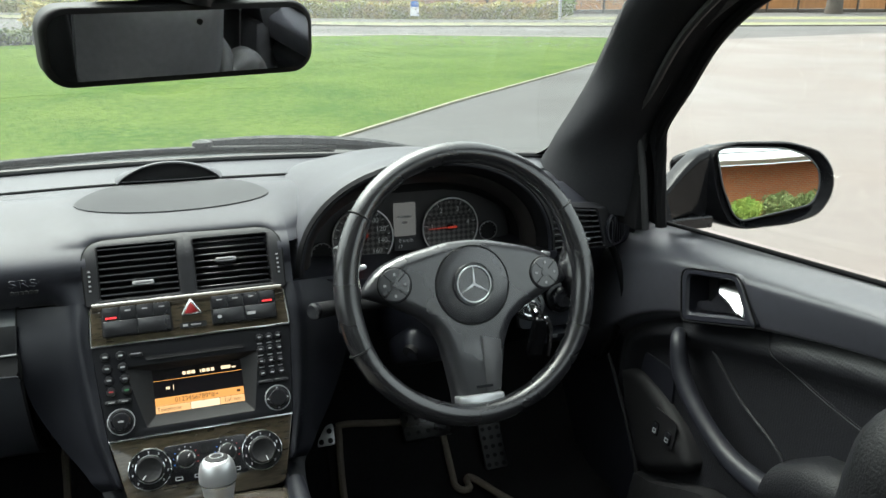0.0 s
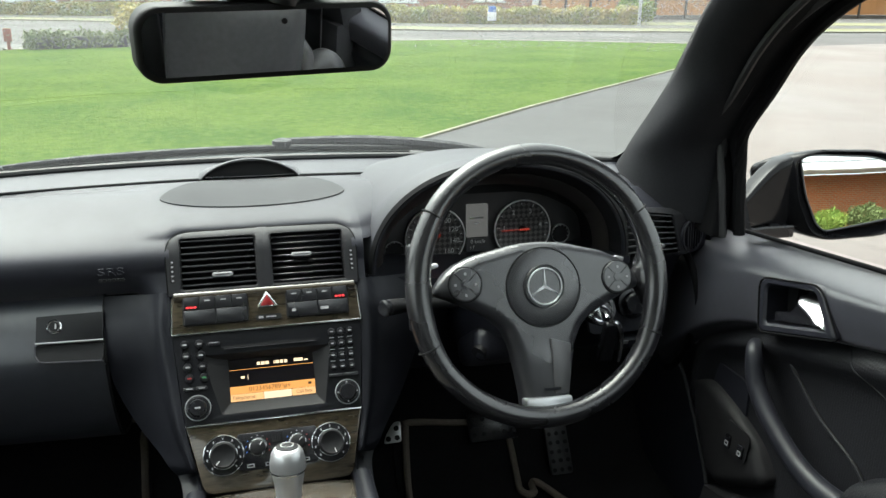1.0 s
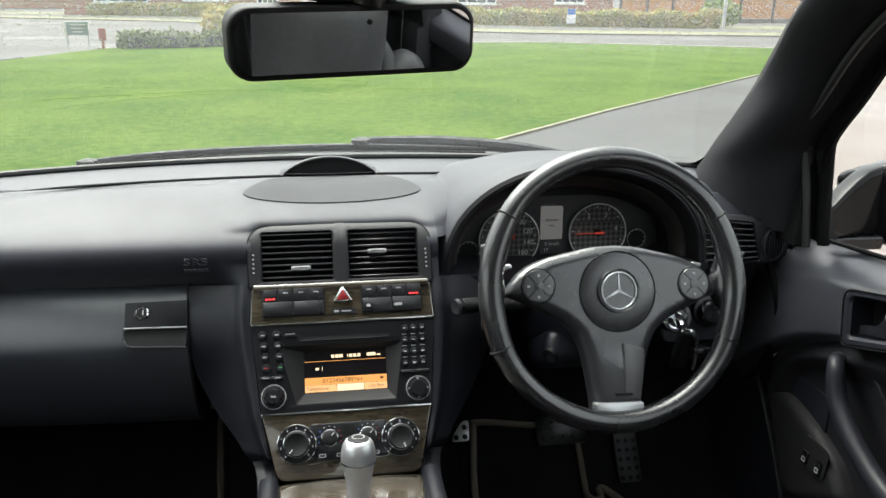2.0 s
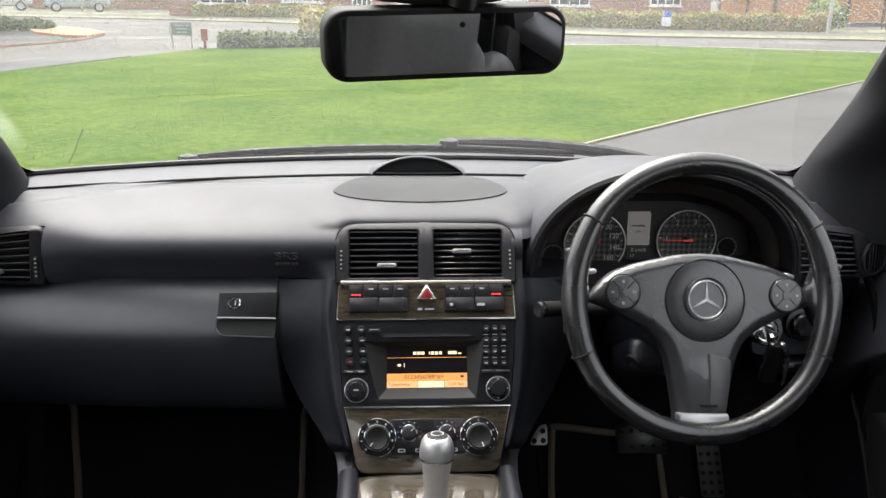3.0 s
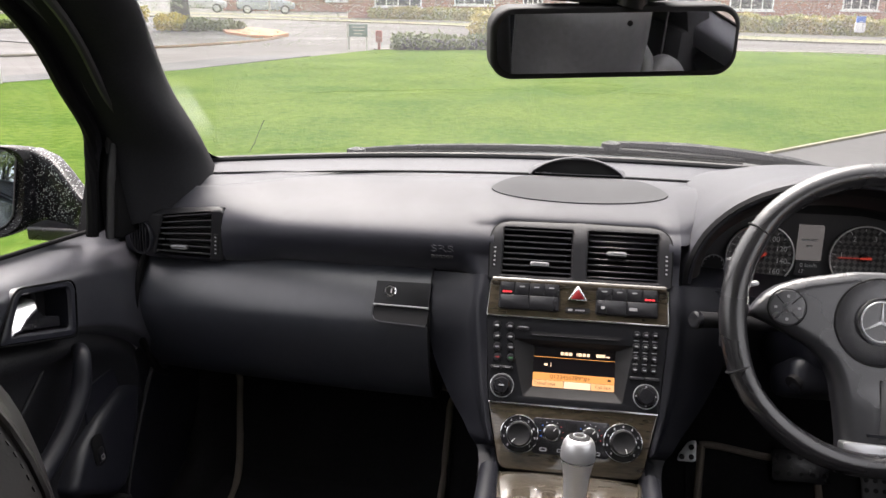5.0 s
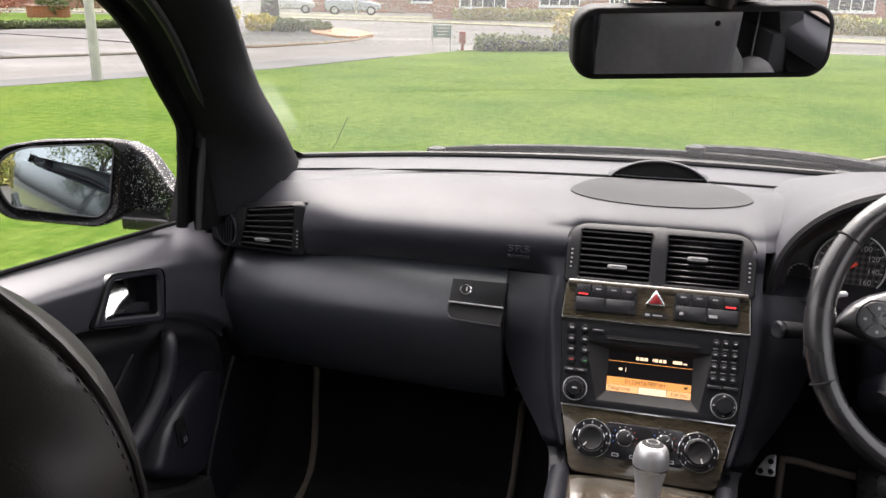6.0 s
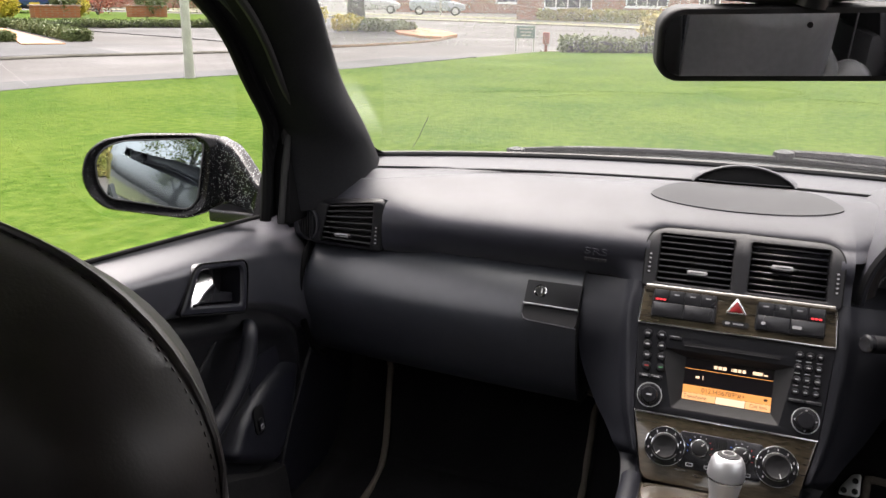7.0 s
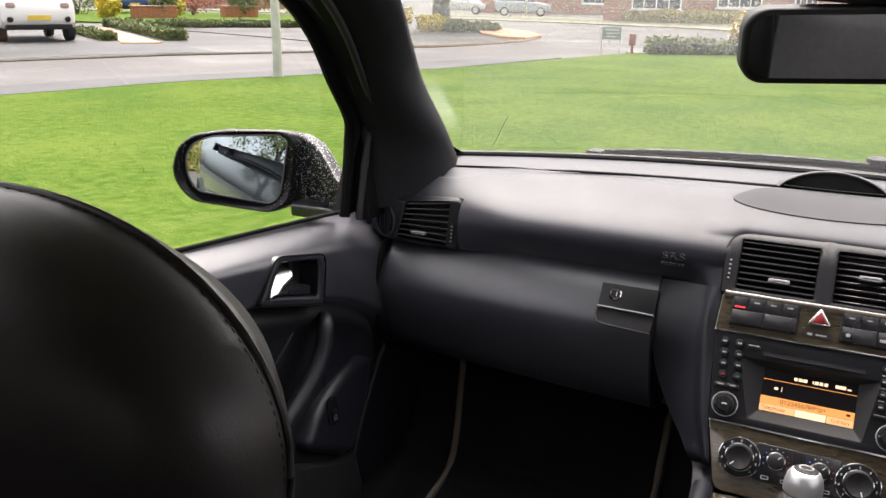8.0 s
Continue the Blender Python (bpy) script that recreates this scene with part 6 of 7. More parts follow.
    bmesh.ops.recalc_face_normals(neck, faces=neck.faces[:])
    housings.append(part("mirror_neck", neck, M_SHELL, d, "glossy black neck tapering to the door", smooth=60))
    part("mirror_arm", box(at(s * 0.845, 1.2, 0.7635), 0.12, 0.07, 0.023, 0.005, 3), M_SATIN, d)
    part("mirror_foot", plate(frame_at((s * 0.757, 1.12, 0.83), (0, -s, 0), (-s, 0, 0.12)), rounded([(s * a, b) for a, b in ((0.035, -0.045), (-0.12, -0.062), (-0.115, 0.0), (-0.06, 0.05), (-0.035, 0.05))], 0.008), -0.012, 0.004, 0.003), M_SAIL, d)

# ---- seats ----
def slab_seat(name, cx, y0, z_top, lab, hide, square=0.92, half=0.095, back_lift=0.023):
    t = thing(name, (cx, y0 - 0.1, 0.285), lab, "car seat", "front seats")
    HR = frame_at((cx, y0, z_top - half), (1, 0, 0), (0, -1, 0.06))
    def oval(f, n=56):
        return [(0.143 * f * math.copysign(abs(math.cos(a)) ** square, math.cos(a)), half * f * math.copysign(abs(math.sin(a)) ** square, math.sin(a))) for a in span(0, 2 * math.pi * (n - 1) / n, n - 1)]
    o = oval(1.0)
    bm = bmesh.new()
    rings = []
    for h, f in ((-0.105, 0.3), (-0.10, 0.48), (-0.08, 0.72), (-0.06, 0.85), (-0.047, 0.93), (-0.035, 1.0), (-0.018, 0.99), (-0.005, 0.955), (0.006, 0.90), (0.015, 0.8), (0.022, 0.62), (0.026, 0.38), (0.027, 0.15)):
        rings.append([bm.verts.new(HR @ Vector((u * f, v * f, h))) for u, v in o])
    skin(bm, rings, True)
    bm.faces.new(rings[0])
    bm.faces.new(rings[-1])
    bmesh.ops.recalc_face_normals(bm, faces=bm.faces[:])
    hr = part("headrest", bm, hide, t, "padded black leather headrest")
    for f, h in ((0.9995, -0.0325),):
        part("piping", tube([HR @ Vector((u, v, h)) for u, v in oval(f)], 0.0016, 8, True), hide, hr)
    for (u, v), (u2, v2) in zip(oval(0.997, 150), oval(0.997, 150)[1:]):
        part("stitch", box(HR @ at(u * 0.9995, v * 0.9995, -0.0292) @ pose(0, 0, 0, 0, 0, math.degrees(math.atan2(v2 - v, u2 - u))), 0.0018, 0.0006, 0.0006), hide, hr)
    for s in (-1, 1):
        part("post", tube([(cx + s * 0.06, y0 + 0.05, z_top - 0.26), (cx + s * 0.06, y0 + 0.05, z_top - 0.15)], 0.006, 10), M_CHROME, t)
    back = bmesh.new()
    rings = []
    for z, w, dpt in ((0.5, 0.46, 0.16), (0.6, 0.48, 0.17), (0.72, 0.46, 0.16), (0.80, 0.40, 0.14), (0.85, 0.32, 0.11), (0.875, 0.24, 0.08), (0.885, 0.12, 0.04)):
        rings.append([back.verts.new((cx + u, y0 + 0.06 - (z - 0.5) * 0.02 + (0.02 if z < 0.7 else 0) + v, z + back_lift)) for u, v in rrect(w, dpt, 0.07, 5)])
    skin(back, rings, True)
    back.faces.new(rings[0])
    back.faces.new(rings[-1])
    bmesh.ops.recalc_face_normals(back, faces=back.faces[:])
    part("backrest", back, M_LEATHER, t)
    part("cushion", box(at(cx, y0 + 0.32, 0.47), 0.5, 0.5, 0.14, 0.05, 4), M_LEATHER, t)
    part("base", box(at(cx, y0 + 0.3, 0.34), 0.4, 0.42, 0.13, 0.02), M_DARK, t)
    return t


slab_seat("passenger_car_seat", -0.329, 0.158, 1.069, "passenger seat in black leather with stitched headrest", M_HEAD)
ds = slab_seat("driver_car_seat", 0.36, -0.02, 1.046, "driver seat in black leather with stitched headrest", M_SEATLIT, 0.45, 0.135, -0.075)
part("shoulder", tube(smooth_line([(0.505, 0.0, 0.76), (0.53, 0.0, 0.815), (0.555, 0.0, 0.832), (0.58, 0.0, 0.81), (0.597, 0.0, 0.75)], 6), 0.03, 14), M_SEATLIT, ds)
part("bolster", tube(smooth_line([(0.475, 0.345, 0.878), (0.462, 0.36, 0.85), (0.455, 0.365, 0.80), (0.45, 0.37, 0.72), (0.45, 0.36, 0.6)], 6), [0.03 + 0.022 * smoothstep(0, 8, k) for k in range(25)], 16), M_BOLSTER, ds, "stitched black seat bolster")
part("seam", tube(smooth_line([(0.455, 0.32, 0.895), (0.437, 0.315, 0.86), (0.425, 0.318, 0.80), (0.42, 0.322, 0.72)], 6), 0.0018, 6), M_LEATHER, ds)
for p, q in zip(*(lambda l: (l, l[1:]))(smooth_line([(0.449, 0.318, 0.893), (0.431, 0.313, 0.86), (0.419, 0.316, 0.80), (0.414, 0.32, 0.72)], 12))):
    d = q - p
    part("stitch", tube([p, p + d * 0.6], 0.0011, 5), M_GUN, ds)
part("side_wing", tube([(0.49, 0.0, 0.905), (0.505, 0.0, 0.86), (0.52, 0.0, 0.80), (0.53, 0.0, 0.74)], [0.006, 0.02, 0.03, 0.036], 12), M_SEATLIT, ds)
seat_belt = thing("seat_belt", (0.655, -0.17, 0.5), "dark grey woven seat belt hanging by the door pillar", "seat belt")
part("strap", box(pose(0.652, -0.165, 0.86, 0, 0, 35), 0.0016, 0.034, 0.6), M_GUN, seat_belt)
part("belt_guide", box(at(0.655, -0.17, 1.13), 0.02, 0.05, 0.06, 0.008, 3), M_DARK, seat_belt, "black belt guide")
part("buckle_end", box(at(0.65, -0.165, 0.54), 0.012, 0.04, 0.05, 0.004), M_CHROME, seat_belt)
bench = thing("rear_bench", (0, -0.9, 0.285), "black leather rear bench seat", "car seat")
part("backrest", box(pose(0, -1.05, 0.72, 15, 0, 0), 1.2, 0.15, 0.5, 0.05, 3), M_LEATHER, bench)
part("cushion", box(at(0, -0.75, 0.43), 1.2, 0.5, 0.16, 0.05, 3), M_LEATHER, bench)
for u in (-0.36, 0.36):
    part("headrest", box(pose(u, -1.08, 1.02, 12, 0, 0), 0.25, 0.09, 0.13, 0.035, 3), M_LEATHER, bench)

# ---- mirror mount ----
part("mount_stem", tube([(0.02, 0.80, 1.145), (0.03, 0.79, 1.19), (0.03, 0.76, 1.25)], [0.02, 0.014, 0.018], 12), M_SATIN, rear_mirror)
part("sensor_cover", plate(frame_at((0.0, 0.80, 1.158), (1, 0.1, 0), (0, -0.3, -1)), rrect(0.13, 0.05, 0.02, 6), -0.02, 0.006, 0.004), M_PANEL, rear_mirror)
part("cover_edge", tube([(-0.06 + 0.12 * t, 0.787 + 0.012 * t, 1.1515 - 0.012 * math.sin(math.pi * t) * 0.4) for t in span(0, 1, 12)], 0.0035, 8), M_GUN, rear_mirror)

# ---- wipers ----
wip = thing("wiper", (0.1, 1.5, 0.86), "wet black wiper with flat blade lying along the windscreen base", "wiper", "wipers")


def wiper(t, pts, w):
    line = smooth_line(pts, 8)
    part("arm", tube(line, [w * (0.6 + 0.4 * math.sin(math.pi * k / (len(line) - 1))) for k in range(len(line))], 8), M_WIPER, t)
    part("blade", tube([(p.x, p.y + 0.012, p.z - 0.008) for p in line], 0.004, 6), M_WIPER, t)


wiper(wip, [(0.05, 1.545, 0.884), (0.2, 1.54, 0.882), (0.36, 1.51, 0.872), (0.46, 1.475, 0.858)], 0.0125)
wip2 = thing("wiper", (-0.3, 1.5, 0.86), "wet black wiper with flat blade lying along the windscreen base", "wiper", "wipers")
wiper(wip2, [(-0.44, 1.485, 0.864), (-0.3, 1.515, 0.871), (-0.1, 1.53, 0.8755), (0.08, 1.53, 0.8755), (0.3, 1.515, 0.870)], 0.0075)
part("pivot_cap", lathe(pose(-0.42, 1.485, 0.866), [(0.018, -0.01), (0.016, 0.003), (0.006, 0.006), (0.0003, 0.006)], 16), M_WIPER, wip2)
part("pivot_cap", lathe(pose(0.06, 1.54, 0.885), [(0.02, -0.01), (0.018, 0.004), (0.006, 0.008), (0.0003, 0.008)], 16), M_WIPER, wip)
part("antenna_wire", tube(smooth_line([(-0.60, 1.395, 0.872), (-0.585, 1.385, 0.892), (-0.565, 1.36, 0.918), (-0.542, 1.325, 0.942)], 5), 0.0005, 5), M_GUN, body)

# ---- outside: lawn, roads, hedges, houses ----
M_LEAF = material("hedge_leaves", (0.075, 0.11, 0.03), 0.6, scale=4, coarse=0.8, bump=0, second=(0.13, 0.15, 0.055), spec=0.3)
M_LEAF2 = material("yellow_green_leaves", (0.42, 0.4, 0.045), 0.6, scale=4, coarse=0.8, bump=0, second=(0.6, 0.44, 0.06), spec=0.3)
M_LEAF4 = material("fresh_shrub_leaves", (0.1, 0.19, 0.03), 0.6, scale=4, coarse=0.8, bump=0, second=(0.22, 0.27, 0.05), spec=0.3)
M_LEAF5 = material("red_autumn_leaves", (0.34, 0.08, 0.05), 0.6, scale=3, coarse=0.6, bump=0, second=(0.22, 0.1, 0.06), spec=0.3)
M_LEAF3 = material("autumn_shrub_leaves", (0.25, 0.28, 0.07), 0.6, scale=2, coarse=0.5, bump=0, second=(0.42, 0.33, 0.12), spec=0.3)
M_TWIG = material("dark_wet_bark", (0.035, 0.034, 0.036), 0.7, scale=20, coarse=4, bump=0.6, bump_scale=40)
M_BARK2 = material("grey_bark", (0.09, 0.075, 0.06), 0.8, scale=20, coarse=3, bump=0.6, bump_scale=40)
M_BLADE = material("grass_blades", (0.034, 0.074, 0.007), 0.95, scale=7, coarse=0.4, bump=0, second=(0.079, 0.115, 0.022), spec=0.03)
M_EDGE = material("pale_stone_edging", (0.17, 0.16, 0.1), 0.8, scale=8, coarse=1, bump=0.3, bump_scale=80)
M_POLE = material("pale_grey_post_paint", (0.42, 0.42, 0.38), 0.6, scale=8, coarse=2, bump=0.1)
M_FENCE = material("orange_fence_boards", (0.46, 0.22, 0.085), 0.8, scale=10, coarse=1.5, bump=0.3, bump_scale=30, stretch=(3, 3, 0.3))
M_ROOF = material("brown_roof_tiles", (0.10, 0.06, 0.045), 0.8, scale=8, coarse=1, bump=0.5, bump_scale=8)
M_FRAME = material("white_window_paint", (0.75, 0.75, 0.74), 0.45, bump=0)
M_PANE = material("dark_house_pane", (0.03, 0.035, 0.04), 0.08, bump=0)
M_GRAVEL = material("orange_block_paving", (0.33, 0.15, 0.06), 0.7, scale=9, coarse=1, bump=0.4, bump_scale=20)
M_CLAY = material("brown_kerb_stone", (0.17, 0.105, 0.06), 0.8, scale=8, coarse=1, bump=0.3, bump_scale=80)
M_VERGE = material("rough_verge", (0.09, 0.11, 0.035), 0.9, scale=5, coarse=0.5, bump=0.5, bump_scale=30, second=(0.14, 0.12, 0.065))
M_SIGN = material("green_sign_plate", (0.14, 0.2, 0.18), 0.4, bump=0.05)
M_POSTRED = material("red_brown_post", (0.22, 0.06, 0.04), 0.6, bump=0.1)
M_TYRE = material("tyre_rubber", (0.015, 0.015, 0.015), 0.8, bump=0.1)


def bricks(name, a, b, mortar, scale):
    m = material(name, a, 0.85, bump=0)
    n, l = m.node_tree.nodes, m.node_tree.links
    geo, mp, br = n.new("ShaderNodeNewGeometry"), n.new("ShaderNodeMapping"), n.new("ShaderNodeTexBrick")
    mp.inputs["Rotation"].default_value = (radians(90), 0, 0)
    br.inputs["Scale"].default_value = scale
    br.inputs["Color1"].default_value, br.inputs["Color2"].default_value, br.inputs["Mortar"].default_value = (*a, 1), (*b, 1), (*mortar, 1)
    br.inputs["Mortar Size"].default_value, br.inputs["Brick Width"].default_value, br.inputs["Row Height"].default_value = 0.012, 0.225, 0.075
    l.new(geo.outputs["Position"], mp.inputs["Vector"])
    l.new(mp.outputs[0], br.inputs["Vector"])
    l.new(br.outputs["Color"], n["Principled BSDF"].inputs["Base Color"])
    bp = n.new("ShaderNodeBump")
    bp.inputs["Distance"].default_value = 0.01
    bp.inputs["Strength"].default_value = 0.5
    bp.invert = True
    l.new(br.outputs["Fac"], bp.inputs["Height"])
    l.new(bp.outputs[0], n["Principled BSDF"].inputs["Normal"])
    return m


M_BRICK = bricks("orange_red_brick", (0.36, 0.095, 0.022), (0.29, 0.072, 0.018), (0.27, 0.18, 0.11), 1.0)
M_BRICK2 = bricks("red_house_brick", (0.39, 0.14, 0.075), (0.31, 0.11, 0.06), (0.36, 0.3, 0.26), 1.0)

rng = np.random.default_rng(7)


def from_np(name, verts, faces, mat):
    me = bpy.data.meshes.new(name)
    me.from_pydata(verts.tolist(), [], faces.tolist())
    me.materials.append(mat)
    return new(name, me)


LAWN = [(-1.35, -3), (-1.35, 3.3), (-0.9, 4.2), (1.31, 6.42), (3.09, 8.31), (7.1, 12.24), (10.9, 16.0), (12.0, 17.6), (11.4, 18.9), (8.6, 20.2), (6.2, 21.2), (1.0, 20.7),
        (-1.9, 19.5), (-4.3, 18.5), (-5.0, 16.0), (-6.0, 12.3), (-7.4, 9.7), (-8.07, 8.3), (-8.6, 6.2), (-9.0, 2.0), (-9.0, -3)]
tagged(part("lawn", slab(LAWN, -0.1, 0.008), M_GRASS), "wet mown green lawn", "lawn", kind="structure")
n_blade = 150000
dist = 2.5 + 17 * rng.random(n_blade * 2) ** 0.9
ang = rng.uniform(-1.2, 1.0, n_blade * 2)
gx, gy = dist * np.sin(ang), dist * np.cos(ang)
keep = inside(gx, gy, LAWN)
gx, gy = gx[keep][:n_blade], gy[keep][:n_blade]
k = len(gx)
turn = rng.uniform(0, np.pi, k)
w_ = rng.uniform(0.003, 0.006, k) * (0.6 + 0.07 * np.hypot(gx, gy))
hgt = rng.uniform(0.002, 0.007, k) * (0.8 + 0.3 * np.sin(gx * 1.7) * np.sin(gy * 1.3))
dx, dy = np.cos(turn) * w_, np.sin(turn) * w_
lean = rng.normal(0, 0.022, (k, 2))
v = np.empty((k, 3, 3))
v[:, 0] = np.stack([gx - dx, gy - dy, np.full(k, 0.006)], 1)
v[:, 1] = np.stack([gx + dx, gy + dy, np.full(k, 0.006)], 1)
v[:, 2] = np.stack([gx + lean[:, 0], gy + lean[:, 1], 0.008 + hgt], 1)
tagged(from_np("grass", v.reshape(-1, 3), np.arange(3 * k).reshape(-1, 3), M_BLADE), "short wet grass blades over the lawn", "grass", kind="stuff")

def offset(line, d):
    out = []
    for i, (x, y) in enumerate(line):
        a, b = Vector(line[max(i - 1, 0)]), Vector(line[min(i + 1, len(line) - 1)])
        t = (b - a).normalized()
        out.append((x - t.y * d, y + t.x * d))
    return out


def edging(line, w):
    bm = bmesh.new()
    pts = offset([(x, y) for x, y, z in line], -w)
    rows = [[bm.verts.new((x, y, h)) for x, y in l_] for l_, h in ((pts, -0.05), (pts, 0.014), ([(x, y) for x, y, z in line], 0.014), ([(x, y) for x, y, z in line], -0.05))]
    skin(bm, rows, False)
    return bm


EDGE = [(-1.37, -3, 0.02), (-1.37, 3.3, 0.02), (-0.9, 4.17, 0.02), (1.33, 6.40, 0.02), (3.11, 8.29, 0.02), (7.12, 12.22, 0.02), (10.92, 15.98, 0.02), (12.05, 17.6, 0.02), (11.4, 18.95, 0.02)]
tagged(part("kerb", edging(EDGE, 0.035), M_EDGE), "pale stone edging along the lawn", "kerb", kind="structure")
tagged(part("kerb_lawn", edging([(12.06, 17.62, 0), (11.45, 18.95, 0), (8.6, 20.26, 0), (6.2, 21.26, 0), (1.0, 20.76, 0), (-1.92, 19.56, 0), (-4.35, 18.56, 0)], 0.3), M_KERB), "pale low kerb where the lawn meets the road", "kerb", kind="structure")
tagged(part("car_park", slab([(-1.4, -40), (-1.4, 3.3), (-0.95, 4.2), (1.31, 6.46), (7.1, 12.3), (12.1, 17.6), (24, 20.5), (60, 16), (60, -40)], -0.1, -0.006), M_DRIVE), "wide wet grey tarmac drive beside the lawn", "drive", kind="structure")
# same wet ground as the drive, with the sky's shine painted in as paler colour
tagged(part("yard", slab([(-1.3, -40), (-1.3, -3.2), (1.0, -3.2), (1.0, 1.2), (2.6, 4.16), (5.2, 8.4), (9.4, 14.9), (12.4, 17.4), (24, 20.2), (60, 15.7), (60, -40)], -0.1, -0.002), M_YARD), "wide wet car park, coloured paler for its sky shine", "car park", kind="structure")
tagged(part("pavement_near", slab([(-8.62, 6.2), (-8.09, 8.3), (-7.42, 9.72), (-6.02, 12.3), (-5.1, 16), (-6.3, 15.6), (-7.1, 12.3), (-8.4, 9.6), (-9.15, 8.0), (-9.8, 5.5), (-10.2, 2), (-10.2, -9), (-9.02, -9), (-9.02, 2)], -0.1, 0.01), M_PAVE), "wet grey footpath beside the lawn", "pavement", kind="structure")

KERB = [(-60, 50), (-30, 44.5), (-13.2, 40), (-5.7, 36.5), (0.5, 30.5), (7.4, 26.6), (15, 25.2), (23.5, 24.4), (40, 23), (90, 20)]


def strip(name, d0, d1, z, mat, lab, cat):
    bm = bmesh.new()
    a, b = offset(KERB, d0), offset(KERB, d1)
    rows = [[bm.verts.new((x, y, h)) for x, y in l_] for l_, h in ((a, -0.1), (a, z), (b, z), (b, -0.1))]
    skin(bm, rows, False)
    return tagged(part(name, bm, mat), lab, cat, kind="structure")


strip("kerb_far", 0, 0.25, 0.035, M_KERB, "pale kerb stones along the far road", "kerb")
strip("verge", 0.25, 2.6, 0.03, M_VERGE, "rough grass verge beside the far road", "verge")
# lighter than the near footpath: reflected sky is put into its base colour
strip("pavement_far", 2.6, 5.6, 0.032, M_ROAD, "wet grey footpath behind the verge", "pavement")
strip("ground_far", 5.6, 9, 0.04, M_VERGE, "scrubby planting bed behind the footpath", "verge")
LK = [(-15.5, 4.0), (-13.0, 9.45), (-11.9, 12.2), (-10.1, 14.7), (-9.4, 17.0)]
tagged(part("kerb_left", tube([(x, y, 0.0) for x, y in LK], 0.035, 6), M_KERB), "pale kerb line across the road", "kerb", kind="structure")
tagged(part("driveway", slab([(-13.1, 9.5), (-11.95, 12.25), (-10.4, 14.9), (-15.9, 16.6), (-22, 24), (-34, 22), (-34, 6), (-14.5, 6)], -0.1, -0.004), M_DRIVE), "wet dark tarmac driveway", "driveway", kind="structure")
# darker colour paints the wedge of driveway that mirrors no sky
tagged(part("dark_patch", slab([(-13.5, 9.3), (-13.02, 11.0), (-12.5, 12.35), (-11.6, 13.4), (-13.3, 14.3), (-14.7, 14.9), (-15.4, 14.15), (-17.1, 14.6), (-18.2, 12.8)], -0.1, 0.001), M_PAVE), "mouth of the driveway painted darker, without wet sky sheen", "driveway", kind="structure")
tagged(part("garden_lawn", slab([(-20.5, 23.2), (-16.5, 28), (-22, 40), (-45, 40), (-45, 24)], -0.1, 0.06), M_GRASS), "green front garden lawn", "lawn", kind="structure")
tagged(part("block_path", slab([(-15.4, 14.4), (-14.7, 15.0), (-20.0, 18.7), (-22.5, 20.4), (-22.9, 19.8), (-17.7, 16.3)], -0.1, 0.02), M_GRAVEL), "orange block-paved garden path", "path", kind="structure")
tagged(part("island_bed", slab([(-8.45, 24.3), (-8.15, 22.2), (-8.2, 20.6), (-8.6, 18.9), (-9.2, 17.5), (-10.6, 17.2), (-14.5, 19.0), (-20, 21), (-20, 30), (-12.4, 29.4), (-9.6, 27)], -0.1, 0.004), M_DRIVE), "grey paved island at the junction", "traffic island", kind="structure")
tagged(part("island_kerb", tube(smooth_line([(-8.45, 24.3, 0.0), (-8.15, 22.2, 0.0), (-8.2, 20.6, 0.0), (-8.6, 18.9, 0.0), (-9.2, 17.5, 0.0), (-10.6, 17.2, 0.0)], 4), 0.045, 6), M_CLAY), "worn brown kerb round the island", "kerb", kind="structure")
tagged(part("island_tip", slab([(-8.35, 24.2), (-8.2, 22.4), (-8.9, 22.6), (-10.4, 24.4), (-11.9, 27.4), (-11.1, 28.3), (-9.5, 26.5)], -0.1, 0.075), M_GRAVEL), "orange block-paved tip of the island", "traffic island", kind="structure")


def leaf_cloud(points, size, jitter=0.6):
    """Small leaves, each a folded pair of triangles, at the given points."""
    c = len(points)
    a, b = rng.normal(size=(c, 3)), rng.normal(size=(c, 3))
    a /= np.linalg.norm(a, axis=1, keepdims=True)
    b -= a * (a * b).sum(1, keepdims=True)
    b /= np.linalg.norm(b, axis=1, keepdims=True)
    s_ = size * rng.uniform(1 - jitter / 2, 1 + jitter, (c, 1))
    v = np.stack([points - a * s_, points + b * s_ * 0.45, points + a * s_, points - b * s_ * 0.45], 1).reshape(-1, 3)
    i = np.arange(c)[:, None] * 4
    return v, np.concatenate([i + [0, 1, 2], i + [0, 2, 3]])


def leaf_part(name, points, size, mat, parent, label=""):
    ob = from_np(name, *leaf_cloud(points, size), mat)
    ob.parent = parent
    ob.matrix_parent_inverse = parent.matrix_basis.inverted()
    return tagged(ob, label)


